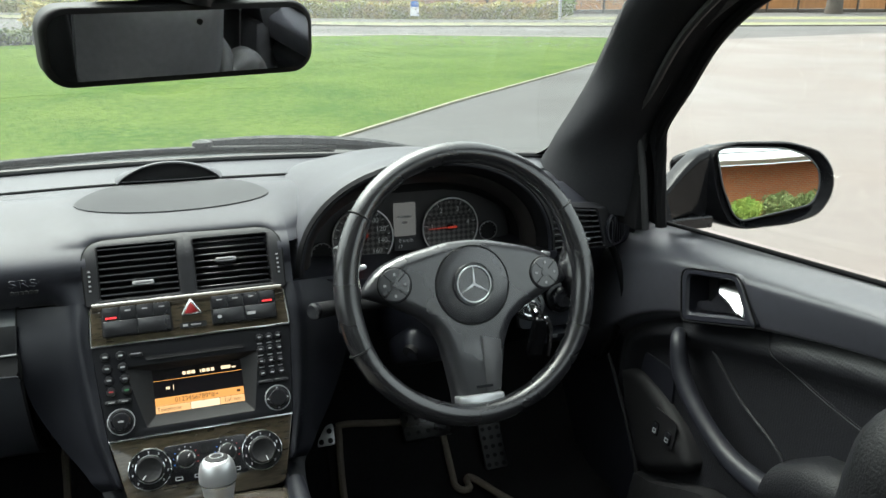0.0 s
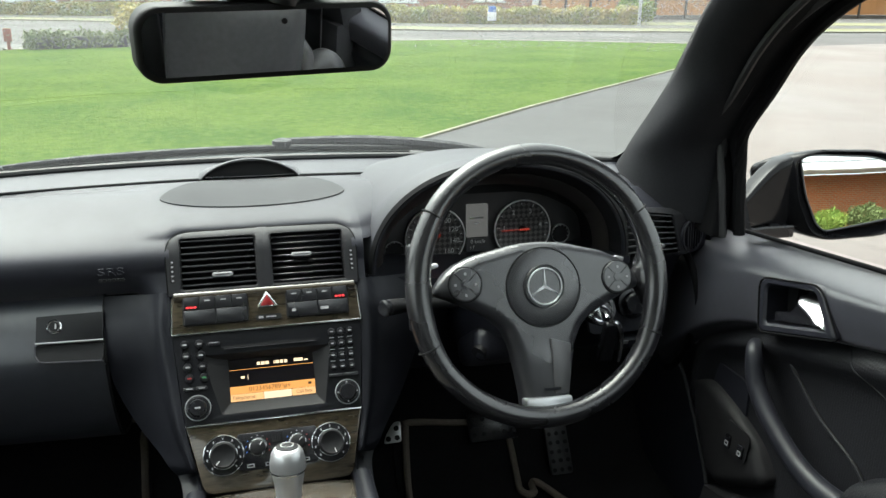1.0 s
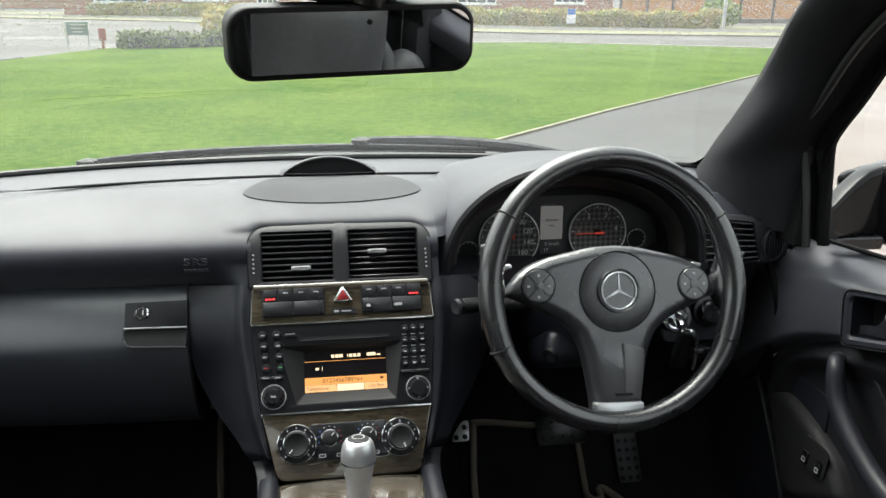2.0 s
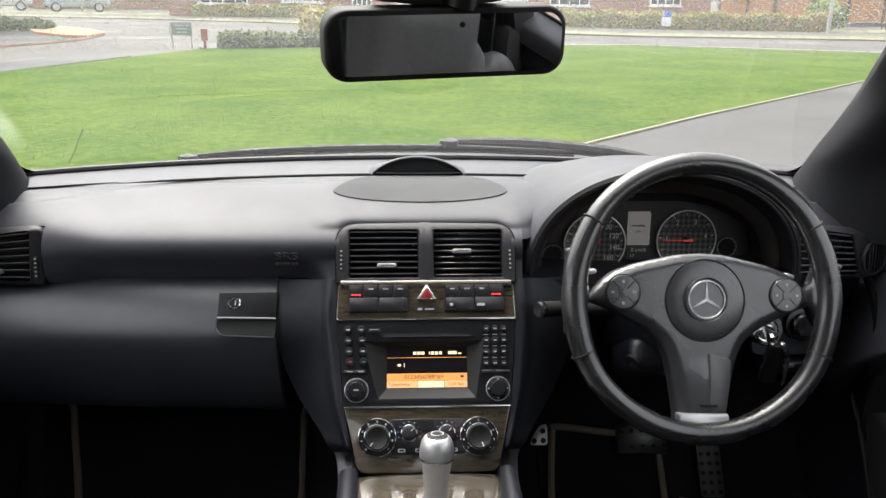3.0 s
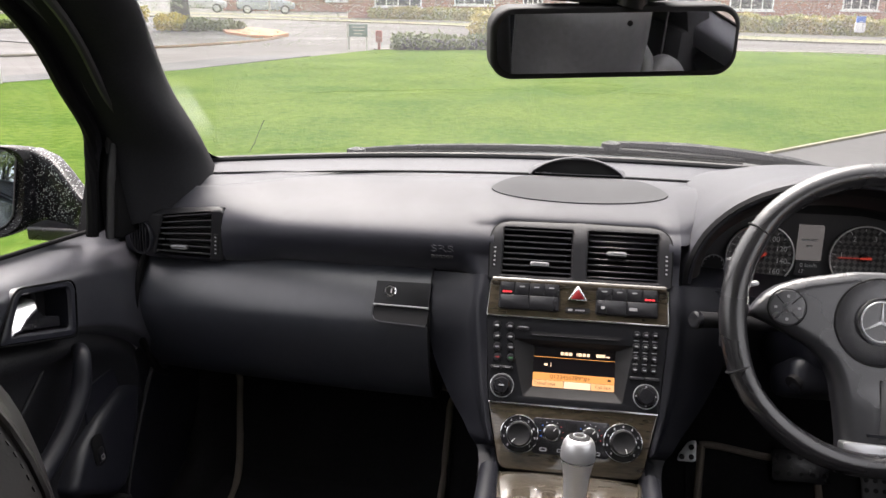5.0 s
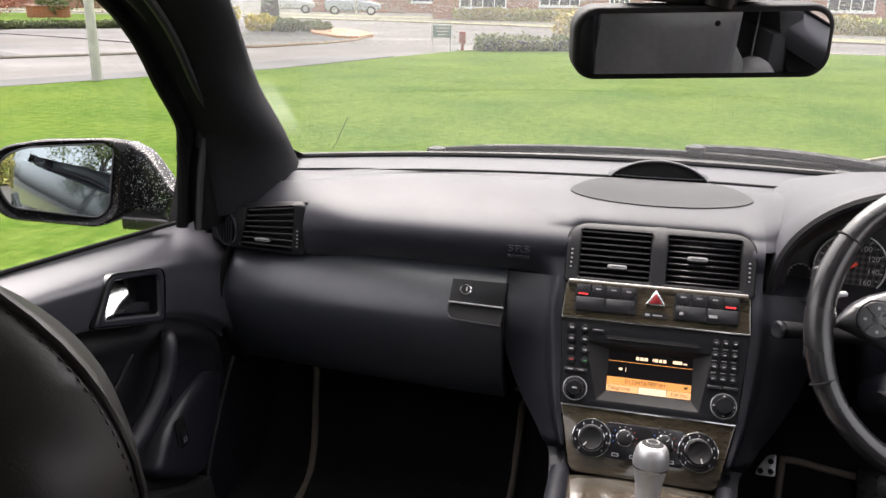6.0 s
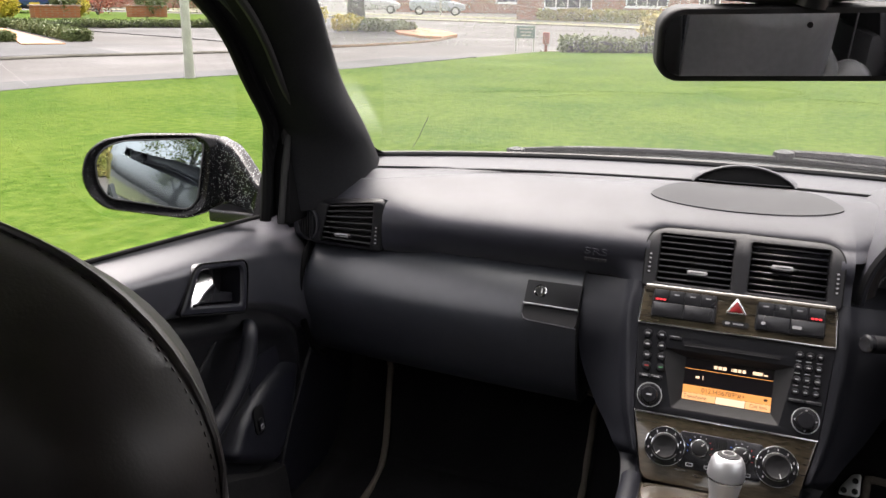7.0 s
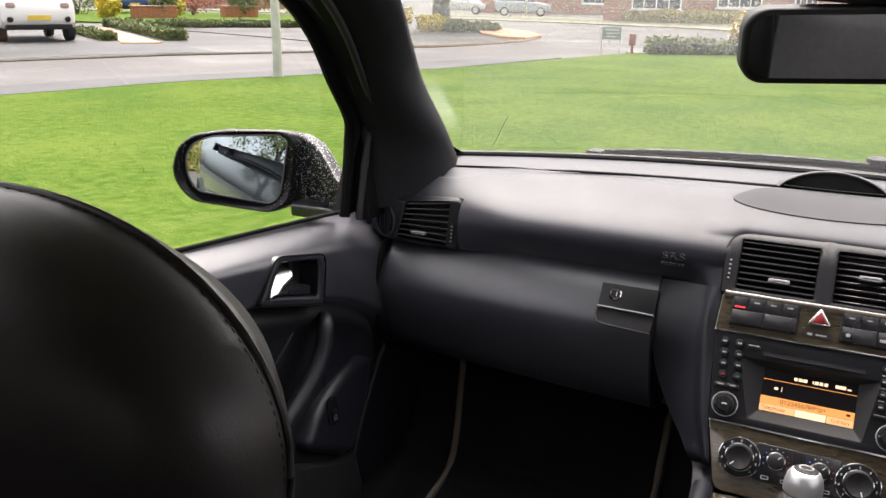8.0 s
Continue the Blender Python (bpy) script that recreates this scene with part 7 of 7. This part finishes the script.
def hedge(x0, y0, x1, y1, h, depth, mat, lab, count=4500, size=0.07):
    t = thing("hedge", ((x0 + x1) / 2, (y0 + y1) / 2, 0), lab, "hedge")
    d = Vector((x1 - x0, y1 - y0))
    ln = d.length
    d.normalize()
    p, q, r = rng.uniform(0, 1, count), rng.uniform(-0.5, 0.5, count), rng.uniform(0, 1, count)
    face = rng.integers(0, 5, count)
    p = np.where(face == 3, rng.integers(0, 2, count) * 1.0, p)
    q = np.where(face == 0, -0.5 + 0.1 * q, np.where(face == 4, 0.5 + 0.1 * q, q))
    r = np.where(face == 1, 0.95 + 0.1 * q, r)
    hh = h * (0.92 + 0.1 * np.sin(p * ln * 3) + 0.06 * np.sin(p * ln * 7.3))
    pts = np.stack([x0 + d.x * p * ln - d.y * q * depth, y0 + d.y * p * ln + d.x * q * depth, 0.03 + r * hh], 1) + rng.normal(0, 0.035, (count, 3))
    pts[:, 2] = np.maximum(pts[:, 2], 0.02)
    leaf_part("leaves", pts, size, mat, t)
    part("stems", box(pose((x0 + x1) / 2, (y0 + y1) / 2, h * 0.42, 0, 0, math.degrees(math.atan2(d.y, d.x))), ln * 0.96, depth * 0.6, h * 0.8, 0.03), M_TWIG, t)
    return t


def shrub(x, y, r, h, mat, lab, count=1400, size=0.08):
    t = thing("shrub", (x, y, 0), lab, "shrub")
    u = rng.normal(size=(count, 3))
    u /= np.linalg.norm(u, axis=1, keepdims=True)
    rad = rng.uniform(0.6, 1.05, (count, 1)) * (0.85 + 0.2 * np.sin(u[:, :1] * 7) * np.cos(u[:, 1:2] * 5))
    pts = u * rad * np.array([r, r, h * 0.55]) + np.array([x, y, h * 0.5])
    pts[:, 2] = np.maximum(pts[:, 2], 0.03)
    leaf_part("leaves", pts, size, mat, t)
    for a in range(5):
        e = (x + 0.5 * r * math.cos(a * 1.3), y + 0.5 * r * math.sin(a * 1.3), h * 0.7)
        part("stem", tube([(x, y, 0), ((x + e[0]) / 2, (y + e[1]) / 2, h * 0.4), e], [0.03, 0.02, 0.01], 6), M_TWIG, t)
    return t


def tree(x, y, h, trunk_r, mat, bark, lab, crown_r=2.5, count=9000, clear=2.2):
    t = thing("tree", (x, y, 0), lab, "tree")
    part("trunk", tube(smooth_line([(x, y, -0.05), (x + 0.03, y, h * 0.2), (x - 0.06, y + 0.05, h * 0.45), (x + 0.05, y, h * 0.8)], 6),
                       [trunk_r * (1.25 - 0.95 * q) for q in span(0, 1, 18)], 14), bark, t)
    pts = []
    for k in range(9):
        a, z = k * 2.4, clear + (h - clear) * (0.1 + 0.08 * k)
        e = Vector((x + crown_r * 0.75 * math.cos(a), y + crown_r * 0.75 * math.sin(a), z + 0.9))
        part("limb", tube(smooth_line([(x, y, z - 0.5), tuple(Vector((x, y, z)).lerp(e, 0.5) + Vector((0, 0, 0.2))), tuple(e)], 4), [trunk_r * 0.4 * (1 - 0.09 * j) for j in range(9)], 7), bark, t)
        for j in range(6):
            c = Vector((x, y, z)).lerp(e, rng.uniform(0.5, 1.15)) + Vector(rng.normal(0, 0.45, 3))
            pts.append(np.array(c) + rng.normal(0, 0.32 + 0.12 * rng.random(), (count // 54, 3)))
    leaf_part("crown", np.concatenate(pts), 0.09, mat, t)
    return t


hedge(-3.9, 18.55, -1.2, 19.7, 0.3, 0.45, M_LEAF, "low clipped dark green hedge at the lawn edge", 3500, 0.04)
shrub(-2.0, 20.3, 0.5, 0.95, M_LEAF3, "straggly olive shrub beyond the lawn", 900, 0.06)
far_hedge = offset(KERB, 6.6)[2:7] + [(16.3, 31.7)]
for a, b in zip(far_hedge, far_hedge[1:]):
    hedge(a[0], a[1], b[0], b[1], 0.62 if a[0] > 0 else 0.6, 1.2, M_LEAF3, "mixed olive and rust hedge below the houses", 24000, 0.062)
hedge(-15.3, 16.1, -22.3, 20.9, 0.22, 0.45, M_LEAF, "clipped green garden hedge", 14000, 0.03)
hedge(-16.5, 15.05, -19.9, 17.15, 0.15, 0.3, M_LEAF, "low green hedge beside the driveway", 6000, 0.03)
hedge(-23.0, 20.9, -16.6, 26.6, 0.22, 0.4, M_LEAF, "long clipped green hedge along a garden", 14000, 0.032)
for x, y, r, h, m_, lab in ((-14.3, 25.2, 0.9, 0.95, M_LEAF2, "yellow-green grassy shrub at the island"), (-12.9, 25.9, 0.7, 0.55, M_LEAF2, "low yellow shrub round the trunk"), (-12.0, 26.0, 0.6, 0.42, M_LEAF, "low green ground shrub"),
                            (-11.2, 26.4, 0.6, 0.36, M_LEAF, "low green ground shrub"), (-30.0, 27.5, 0.6, 1.25, M_LEAF2, "rounded golden garden shrub"), (-29.0, 30.5, 0.6, 1.2, M_LEAF2, "rounded golden garden shrub"),
                            (-28.55, 29.3, 0.7, 1.5, M_LEAF, "leafy shrub filling a brick planter"), (-27.1, 33.2, 0.8, 1.5, M_LEAF, "leafy shrub filling a brick planter"), (-31.5, 34.6, 1.9, 2.6, M_LEAF5, "broad red autumn shrub in a garden"), (-29.5, 39.0, 2.4, 3.4, M_LEAF, "tall green garden shrub"), (-36.0, 31.0, 1.6, 2.4, M_LEAF, "dense dark green shrub beside the drive")):
    shrub(x, y, r, h, m_, lab, 1600, 0.07)
shrub(16.9, 32.6, 0.9, 1.25, M_LEAF4, "rounded green bush at the end of the hedge", 2200, 0.08)
tree(-12.95, 26.6, 6.5, 0.30, M_LEAF, M_TWIG, "street tree with a thick dark wet trunk")
tree(39.5, 39.8, 9, 0.42, M_LEAF, M_BARK2, "large tree standing before a fence", 3.2)
tree(-7.5, -14, 8, 0.25, M_LEAF, M_TWIG, "bare-limbed tree behind the car", 2.8, 6000)
tree(-14, -19, 9, 0.3, M_LEAF, M_TWIG, "broad tree behind the car", 3.2, 7000)


def house(cx, cy, w, dpt, turn, mat, lab, wins):
    t = thing("house", (cx, cy, 0), lab, "house")
    m = pose(cx, cy, 0, 0, 0, turn)
    part("wall", box(m @ at(0, 0, 2.6), w, dpt, 5.2), mat, t)
    bm = bmesh.new()
    e = 0.35
    pr = [(-dpt / 2 - e, 5.1), (dpt / 2 + e, 5.1), (0, 8.4)]
    a = [bm.verts.new(m @ Vector((-w / 2 - e, y, z))) for y, z in pr]
    b = [bm.verts.new(m @ Vector((w / 2 + e, y, z))) for y, z in pr]
    skin(bm, [a, b], True)
    bm.faces.new(a[::-1])
    bm.faces.new(b)
    part("roof", bm, M_ROOF, t, "brown tiled roof", smooth=0)
    F = m @ frame_at((0, -dpt / 2, 0), (1, 0, 0), (0, -1, 0))
    for u, z, ww, hh in wins:
        f = part("window", hoop(F, rrect(ww, hh, 0.01, 1, u, z), rrect(ww - 0.14, hh - 0.14, 0.01, 1, u, z), -0.05, 0.04), M_FRAME, t, "white framed window")
        part("pane", plate(F, rrect(ww - 0.12, hh - 0.12, 0.01, 1, u, z), -0.05, 0.012), M_PANE, f)
        for q in (-0.25, 0.0, 0.25):
            part("glazing_bar", box(F @ at(u + q * ww, z, 0.02), 0.05, hh - 0.1, 0.03), M_FRAME, f)
        part("sill", box(F @ at(u, z - hh / 2 - 0.04, 0.05), ww + 0.16, 0.08, 0.14), M_FRAME, f)
    return t


house(12.2, 48.0, 9.5, 8, -8, M_BRICK2, "red brick house with white framed windows", [(-2.6, 1.5, 2.1, 1.45), (2.4, 1.5, 1.6, 1.3), (-2.5, 3.9, 1.8, 1.2), (2.4, 3.9, 1.5, 1.2)])
house(-6.6, 50.0, 12, 8, 6, M_BRICK2, "red brick house with white framed windows", [(1.0, 1.5, 2.2, 1.4), (-3.2, 1.4, 2.6, 1.5), (4.2, 1.2, 1.1, 2.1), (-3, 3.9, 1.6, 1.2), (2.5, 3.9, 1.6, 1.2)])
house(-22.0, 68.0, 12, 8, 15, M_BRICK2, "far red brick house", [(-3, 1.5, 2, 1.4), (3, 1.5, 2, 1.4), (-3, 3.9, 1.6, 1.2), (3, 3.9, 1.6, 1.2)])
house(-48.0, 60.0, 12, 8, 35, M_BRICK2, "red brick house behind a garden", [(-3, 1.5, 2, 1.4), (3, 1.5, 2, 1.4), (0, 1.2, 1.1, 2.1), (-3, 3.9, 1.6, 1.2), (3, 3.9, 1.6, 1.2)])
for x, y, w in ((-28.55, 28.8, 1.9), (-27.1, 33.0, 1.7)):
    p = thing("planter", (x, y, 0), "low red brick garden planter", "planter")
    part("brick_box", box(pose(x, y, 0.28, 0, 0, 62), w, 0.7, 0.56, 0.02), M_BRICK, p)
    part("coping", box(pose(x, y, 0.58, 0, 0, 62), w + 0.1, 0.8, 0.06, 0.01), M_BRICK2, p)


def fence(pts, h):
    t = thing("fence", (*pts[0], 0), "orange-brown close-boarded timber fence", "fence")
    for (x0, y0), (x1, y1) in zip(pts, pts[1:]):
        d = Vector((x1 - x0, y1 - y0))
        ang_ = math.degrees(math.atan2(d.y, d.x))
        cnt = max(2, int(d.length / 1.9))
        for i in range(cnt):
            a = (i + 0.5) / cnt
            part("panel", box(pose(x0 + d.x * a, y0 + d.y * a, h / 2 + 0.1, 0, 0, ang_), d.length / cnt - 0.1, 0.03, h - 0.2), M_FENCE, t)
            part("gravel_board", box(pose(x0 + d.x * a, y0 + d.y * a, 0.08, 0, 0, ang_), d.length / cnt - 0.1, 0.05, 0.2), M_BARK2, t)
        for i in range(cnt + 1):
            a = i / cnt
            part("post", box(pose(x0 + d.x * a, y0 + d.y * a - 0.05, h / 2, 0, 0, ang_), 0.1, 0.1, h + 0.05), M_BARK2, t)
    return t


fence([(15.0, 38.8), (18.1, 39.7), (26, 40.8), (36.8, 42.5), (46, 42.0), (80, 38)], 1.9)

for x, y, r, h, lab in ((-7.37, 9.72, 0.062, 5.5, "pale grey lamp post on the lawn edge"), (15.75, 29.9, 0.06, 5.5, "pale grey lamp post beside the far road"), (-18.8, 51.2, 0.06, 5.5, "pale grey lamp post beside the far road"), (-14.5, 24.6, 0.05, 2.2, "pale grey post on the island")):
    p = thing("street_lamp", (x, y, 0), lab, "lamp post")
    part("pole", tube([(x, y, -0.05), (x, y, 1.2), (x, y, h)], [r * 1.15, r, r * 0.7], 14), M_POLE, p)
    if h > 3:
        part("lamp_head", box(at(x + 0.25, y, h), 0.6, 0.2, 0.1, 0.04), M_POLE, p)

sg = thing("sign", (-4.55, 18.2, 0), "low dark green sign plate on posts", "sign")
part("plate", box(pose(-4.70, 18.25, 0.43, 0, 0, 12), 0.46, 0.03, 0.27, 0.005), M_SIGN, sg)
part("plate_edge", box(pose(-4.905, 18.19, 0.43, 0, 0, 12), 0.05, 0.03, 0.26, 0.005), M_POLE, sg)
for k in range(3):
    part("writing_bar", box(pose(-4.67, 18.237, 0.50 - 0.07 * k, 0, 0, 12), 0.3 - 0.05 * k, 0.008, 0.022), M_POLE, sg)
for u in (-0.2, 0.2):
    part("post", box(pose(-4.70 + u * 0.98, 18.29 + u * 0.2, 0.28, 0, 0, 12), 0.035, 0.03, 0.56), M_POLE, sg)
mk = thing("marker_post", (-4.25, 18.45, 0), "short red-brown marker post", "post")
part("head", box(at(-4.25, 18.45, 0.3), 0.15, 0.06, 0.26, 0.02), M_POSTRED, mk)
part("stake", box(at(-4.25, 18.46, 0.09), 0.06, 0.05, 0.2), M_POSTRED, mk)
mk2 = thing("marker_post", (11.5, 30.5, 0), "short white and blue marker post beside the hedge", "post")
part("head", box(at(10.2, 31.5, 0.35), 0.35, 0.1, 0.35, 0.03), M_FRAME, mk2)
part("band", box(at(10.2, 31.49, 0.62), 0.3, 0.1, 0.22, 0.02), M_BLUE, mk2)

# ---- the building behind the car, seen in the door mirror ----
back_wall = thing("brick_building", (8, -7, 0), "orange brick building with a dark roof edge", "building")
part("wall", box(at(9.5, -9.0, 1.08), 17, 0.3, 2.16), M_BRICK, back_wall)
part("roof_edge", box(at(9.5, -8.2, 2.32), 18, 1.9, 0.18, 0.03), M_DARK, back_wall)
part("fascia", box(at(9.5, -7.22, 2.24), 18, 0.03, 0.24, 0.004), M_FRAME, back_wall, "white fascia board")
for k in range(7):
    part("soffit_board", box(at(9.5, -7.36 - 0.2 * k, 2.18), 18, 0.175, 0.03), M_FRAME, back_wall)
for x, r, h, m_ in ((2.6, 0.7, 0.9, M_LEAF4), (3.9, 0.8, 1.0, M_LEAF), (5.2, 0.8, 0.95, M_LEAF), (6.6, 0.8, 1.0, M_LEAF4), (8.2, 0.9, 1.0, M_LEAF), (10, 0.9, 1.0, M_LEAF)):
    shrub(x, -7.9, r, h, m_, "leafy green shrub against the brick wall", 4200, 0.04)
hedge(-1.7, -10.5, 0.5, -10.5, 1.5, 1.2, M_LEAF3, "tall rust and olive hedge behind the car", 6000, 0.08)
tagged(part("planting_bed", slab([(-1.15, -4.0), (-9.0, -3.1), (-9.0, -16), (-1.15, -16)], -0.1, 0.02), M_VERGE), "rough leafy planting bed", "verge", kind="structure")
hedge(-9.5, -8, -10.5, 1, 1.6, 1.2, M_LEAF3, "rust and olive hedge behind the lawn", 7000, 0.08)


# ---- parked cars ----
def parked_car(x, y, heading, color, lab, height=1.5, lamp=None):
    t = thing("parked_car", (x, y, 0), lab, "car", "parked cars")
    m = pose(x, y, 0, 0, 0, heading)          # +y of m is the car's nose, origin under its middle
    paint = material("car_paint", color, 0.2, vary=0.05, bump=0, coat=0.8)
    prof = [(-1.85, 0.55, 0.86, 0.70), (-1.8, 0.42, 0.95, 0.80), (-1.6, 0.3, 1.0, 0.84), (-0.6, 0.26, 0.98, 0.86), (0.7, 0.26, 0.95, 0.86), (1.2, 0.28, 0.88, 0.84), (1.75, 0.34, 0.75, 0.76), (1.85, 0.45, 0.66, 0.62)]

    def ring(bm, yy, z0, z1, hw):
        return [bm.verts.new(m @ Vector((u, yy, (z0 + z1) / 2 + v))) for u, v in rrect(2 * hw, z1 - z0, 0.14, 4)]
    bm = bmesh.new()
    rings = [ring(bm, *p) for p in prof]
    skin(bm, rings, True)
    bm.faces.new(rings[0])
    bm.faces.new(rings[-1])
    bmesh.ops.recalc_face_normals(bm, faces=bm.faces[:])
    part("body", bm, paint, t)
    bm = bmesh.new()
    rings = []
    for z, y0_, y1_, hw in ((0.93, -1.72, 0.95, 0.80), (1.15, -1.62, 0.55, 0.74), (height - 0.08, -1.35, 0.1, 0.64)):
        rings.append([bm.verts.new(m @ Vector((u, (y0_ + y1_) / 2 + v, z))) for u, v in rrect(2 * hw, y1_ - y0_, 0.15, 4)])
    skin(bm, rings, True)
    part("windows", bm, M_PANE, t, "dark glass")
    part("roof", plate(m @ at(0, -0.62, 0), rrect(1.3, 1.5, 0.2, 5), height - 0.09, height, 0.05), paint, t)
    for sx in (-1, 1):
        for yy in (-1.18, 1.18):
            WM = m @ frame_at((sx * 0.84, yy, 0.3), (0, 1, 0), (sx, 0, 0))
            w = part("wheel", lathe(WM, [(0.3, -0.18), (0.3, -0.02), (0.28, 0.01), (0.21, 0.015), (0.2, 0.0)], 24), M_TYRE, t)
            part("rim", lathe(WM, [(0.2, -0.02), (0.19, 0.006), (0.05, 0.012), (0.0003, 0.012)], 20), M_SILVER, w)
        part("tail_lamp", plate(m @ frame_at((sx * 0.58, -1.83, 0.83), (1, 0, 0), (0, -1, 0.1)), rrect(0.2, 0.13, 0.05, 4), -0.02, 0.03, 0.01), lamp or M_REDDIM, t)
        part("fog_lamp", plate(m @ frame_at((sx * 0.62, -1.8, 0.52), (1, 0, 0), (0, -1, 0)), circle(0.07, 16), 0, 0.05), M_DARK, t)
    part("number_plate", plate(m @ frame_at((0, -1.83, 0.56), (1, 0, 0), (0, -1, 0)), rrect(0.5, 0.11, 0.01, 2), 0, 0.04), material("yellow_plate", (0.6, 0.42, 0.05), 0.5, bump=0), t, "yellow plate")
    part("bumper_lower", box(m @ at(0, -1.72, 0.34), 1.45, 0.2, 0.12, 0.03), M_DARK, t)
    return t


parked_car(-18.7, 14.45, 62, (0.75, 0.76, 0.74), "white hatchback parked nose-in on a driveway", 1.5, material("smoked_lamp", (0.3, 0.2, 0.18), 0.25, bump=0))
parked_car(-10.4, 50.5, -80, (0.35, 0.03, 0.03), "dark red car parked before the houses")
parked_car(-19.5, 52.5, -70, (0.4, 0.45, 0.5), "silver-blue car parked before the houses")
parked_car(-25.0, 54.5, -70, (0.6, 0.6, 0.6), "pale silver car parked before the houses")
parked_car(-37.0, 35.3, 60, (0.03, 0.06, 0.2), "dark blue car parked in a garden drive")

# ---- rain on the glass ----
M_DROP = bpy.data.materials.new("rain_drop")
M_DROP.use_nodes = True
db = M_DROP.node_tree.nodes["Principled BSDF"]
db.inputs["Transmission Weight"].default_value, db.inputs["Roughness"].default_value, db.inputs["IOR"].default_value = 1.0, 0.0, 1.33


# opaque pale grey: each bead's sky highlight is painted as its base colour
M_BEAD = material("sky_glint_bead", (0.5, 0.52, 0.53), 0.08, bump=0, spec=0.6)


def drops(name, pts, nrm, r_lo, r_hi, lab, mat=None):
    c = len(pts)
    a = np.cross(nrm, [0.3, 0.5, 0.8])
    a /= np.linalg.norm(a, axis=1, keepdims=True)
    b = np.cross(nrm, a)
    r = rng.uniform(r_lo, r_hi, (c, 1)) * rng.uniform(0.6, 1.0, (c, 1))
    ring = [pts + (a * math.cos(t) + b * math.sin(t)) * r for t in span(0, 2 * math.pi * 5 / 6, 5)]
    mid = [pts + (a * math.cos(t) + b * math.sin(t)) * r * 0.6 + nrm * r * 0.45 for t in span(0, 2 * math.pi * 5 / 6, 5)]
    v = np.stack(ring + mid + [pts + nrm * r * 0.6], 1).reshape(-1, 3)
    f = []
    for k_ in range(6):
        j = (k_ + 1) % 6
        f += [(k_, j, 6 + j), (k_, 6 + j, 6 + k_), (6 + k_, 6 + j, 12)]
    f = (np.arange(c)[:, None, None] * 13 + np.array(f)[None]).reshape(-1, 3)
    ob = from_np(name, v, f, mat or M_DROP)
    ob.data.polygons.foreach_set("use_smooth", [True] * len(ob.data.polygons))
    return tagged(ob, lab, "raindrops", kind="stuff")


uu, tt = rng.uniform(-0.68, 0.68, 48000), 0.44 + 0.36 * rng.random(48000) ** 1.1
edge_fade = rng.random(48000) < 0.35 + 0.65 * np.clip((tt - 0.48) / 0.1, 0, 1)
sp = np.array([screen_point(a, b) for a, b in zip(uu[edge_fade], tt[edge_fade])])
e1 = np.array([screen_point(a, b + 0.01) for a, b in zip(uu[edge_fade], tt[edge_fade])]) - sp
e2 = np.array([screen_point(a + 0.01, b) for a, b in zip(uu[edge_fade], tt[edge_fade])]) - sp
nn = np.cross(e2, e1)
nn /= np.linalg.norm(nn, axis=1, keepdims=True)
nn *= np.sign(nn[:, 2:3])
rain = drops("raindrops", sp + nn * 0.0006, nn, 0.0005, 0.0013, "fine raindrops on the upper windscreen")
rain.visible_shadow = False


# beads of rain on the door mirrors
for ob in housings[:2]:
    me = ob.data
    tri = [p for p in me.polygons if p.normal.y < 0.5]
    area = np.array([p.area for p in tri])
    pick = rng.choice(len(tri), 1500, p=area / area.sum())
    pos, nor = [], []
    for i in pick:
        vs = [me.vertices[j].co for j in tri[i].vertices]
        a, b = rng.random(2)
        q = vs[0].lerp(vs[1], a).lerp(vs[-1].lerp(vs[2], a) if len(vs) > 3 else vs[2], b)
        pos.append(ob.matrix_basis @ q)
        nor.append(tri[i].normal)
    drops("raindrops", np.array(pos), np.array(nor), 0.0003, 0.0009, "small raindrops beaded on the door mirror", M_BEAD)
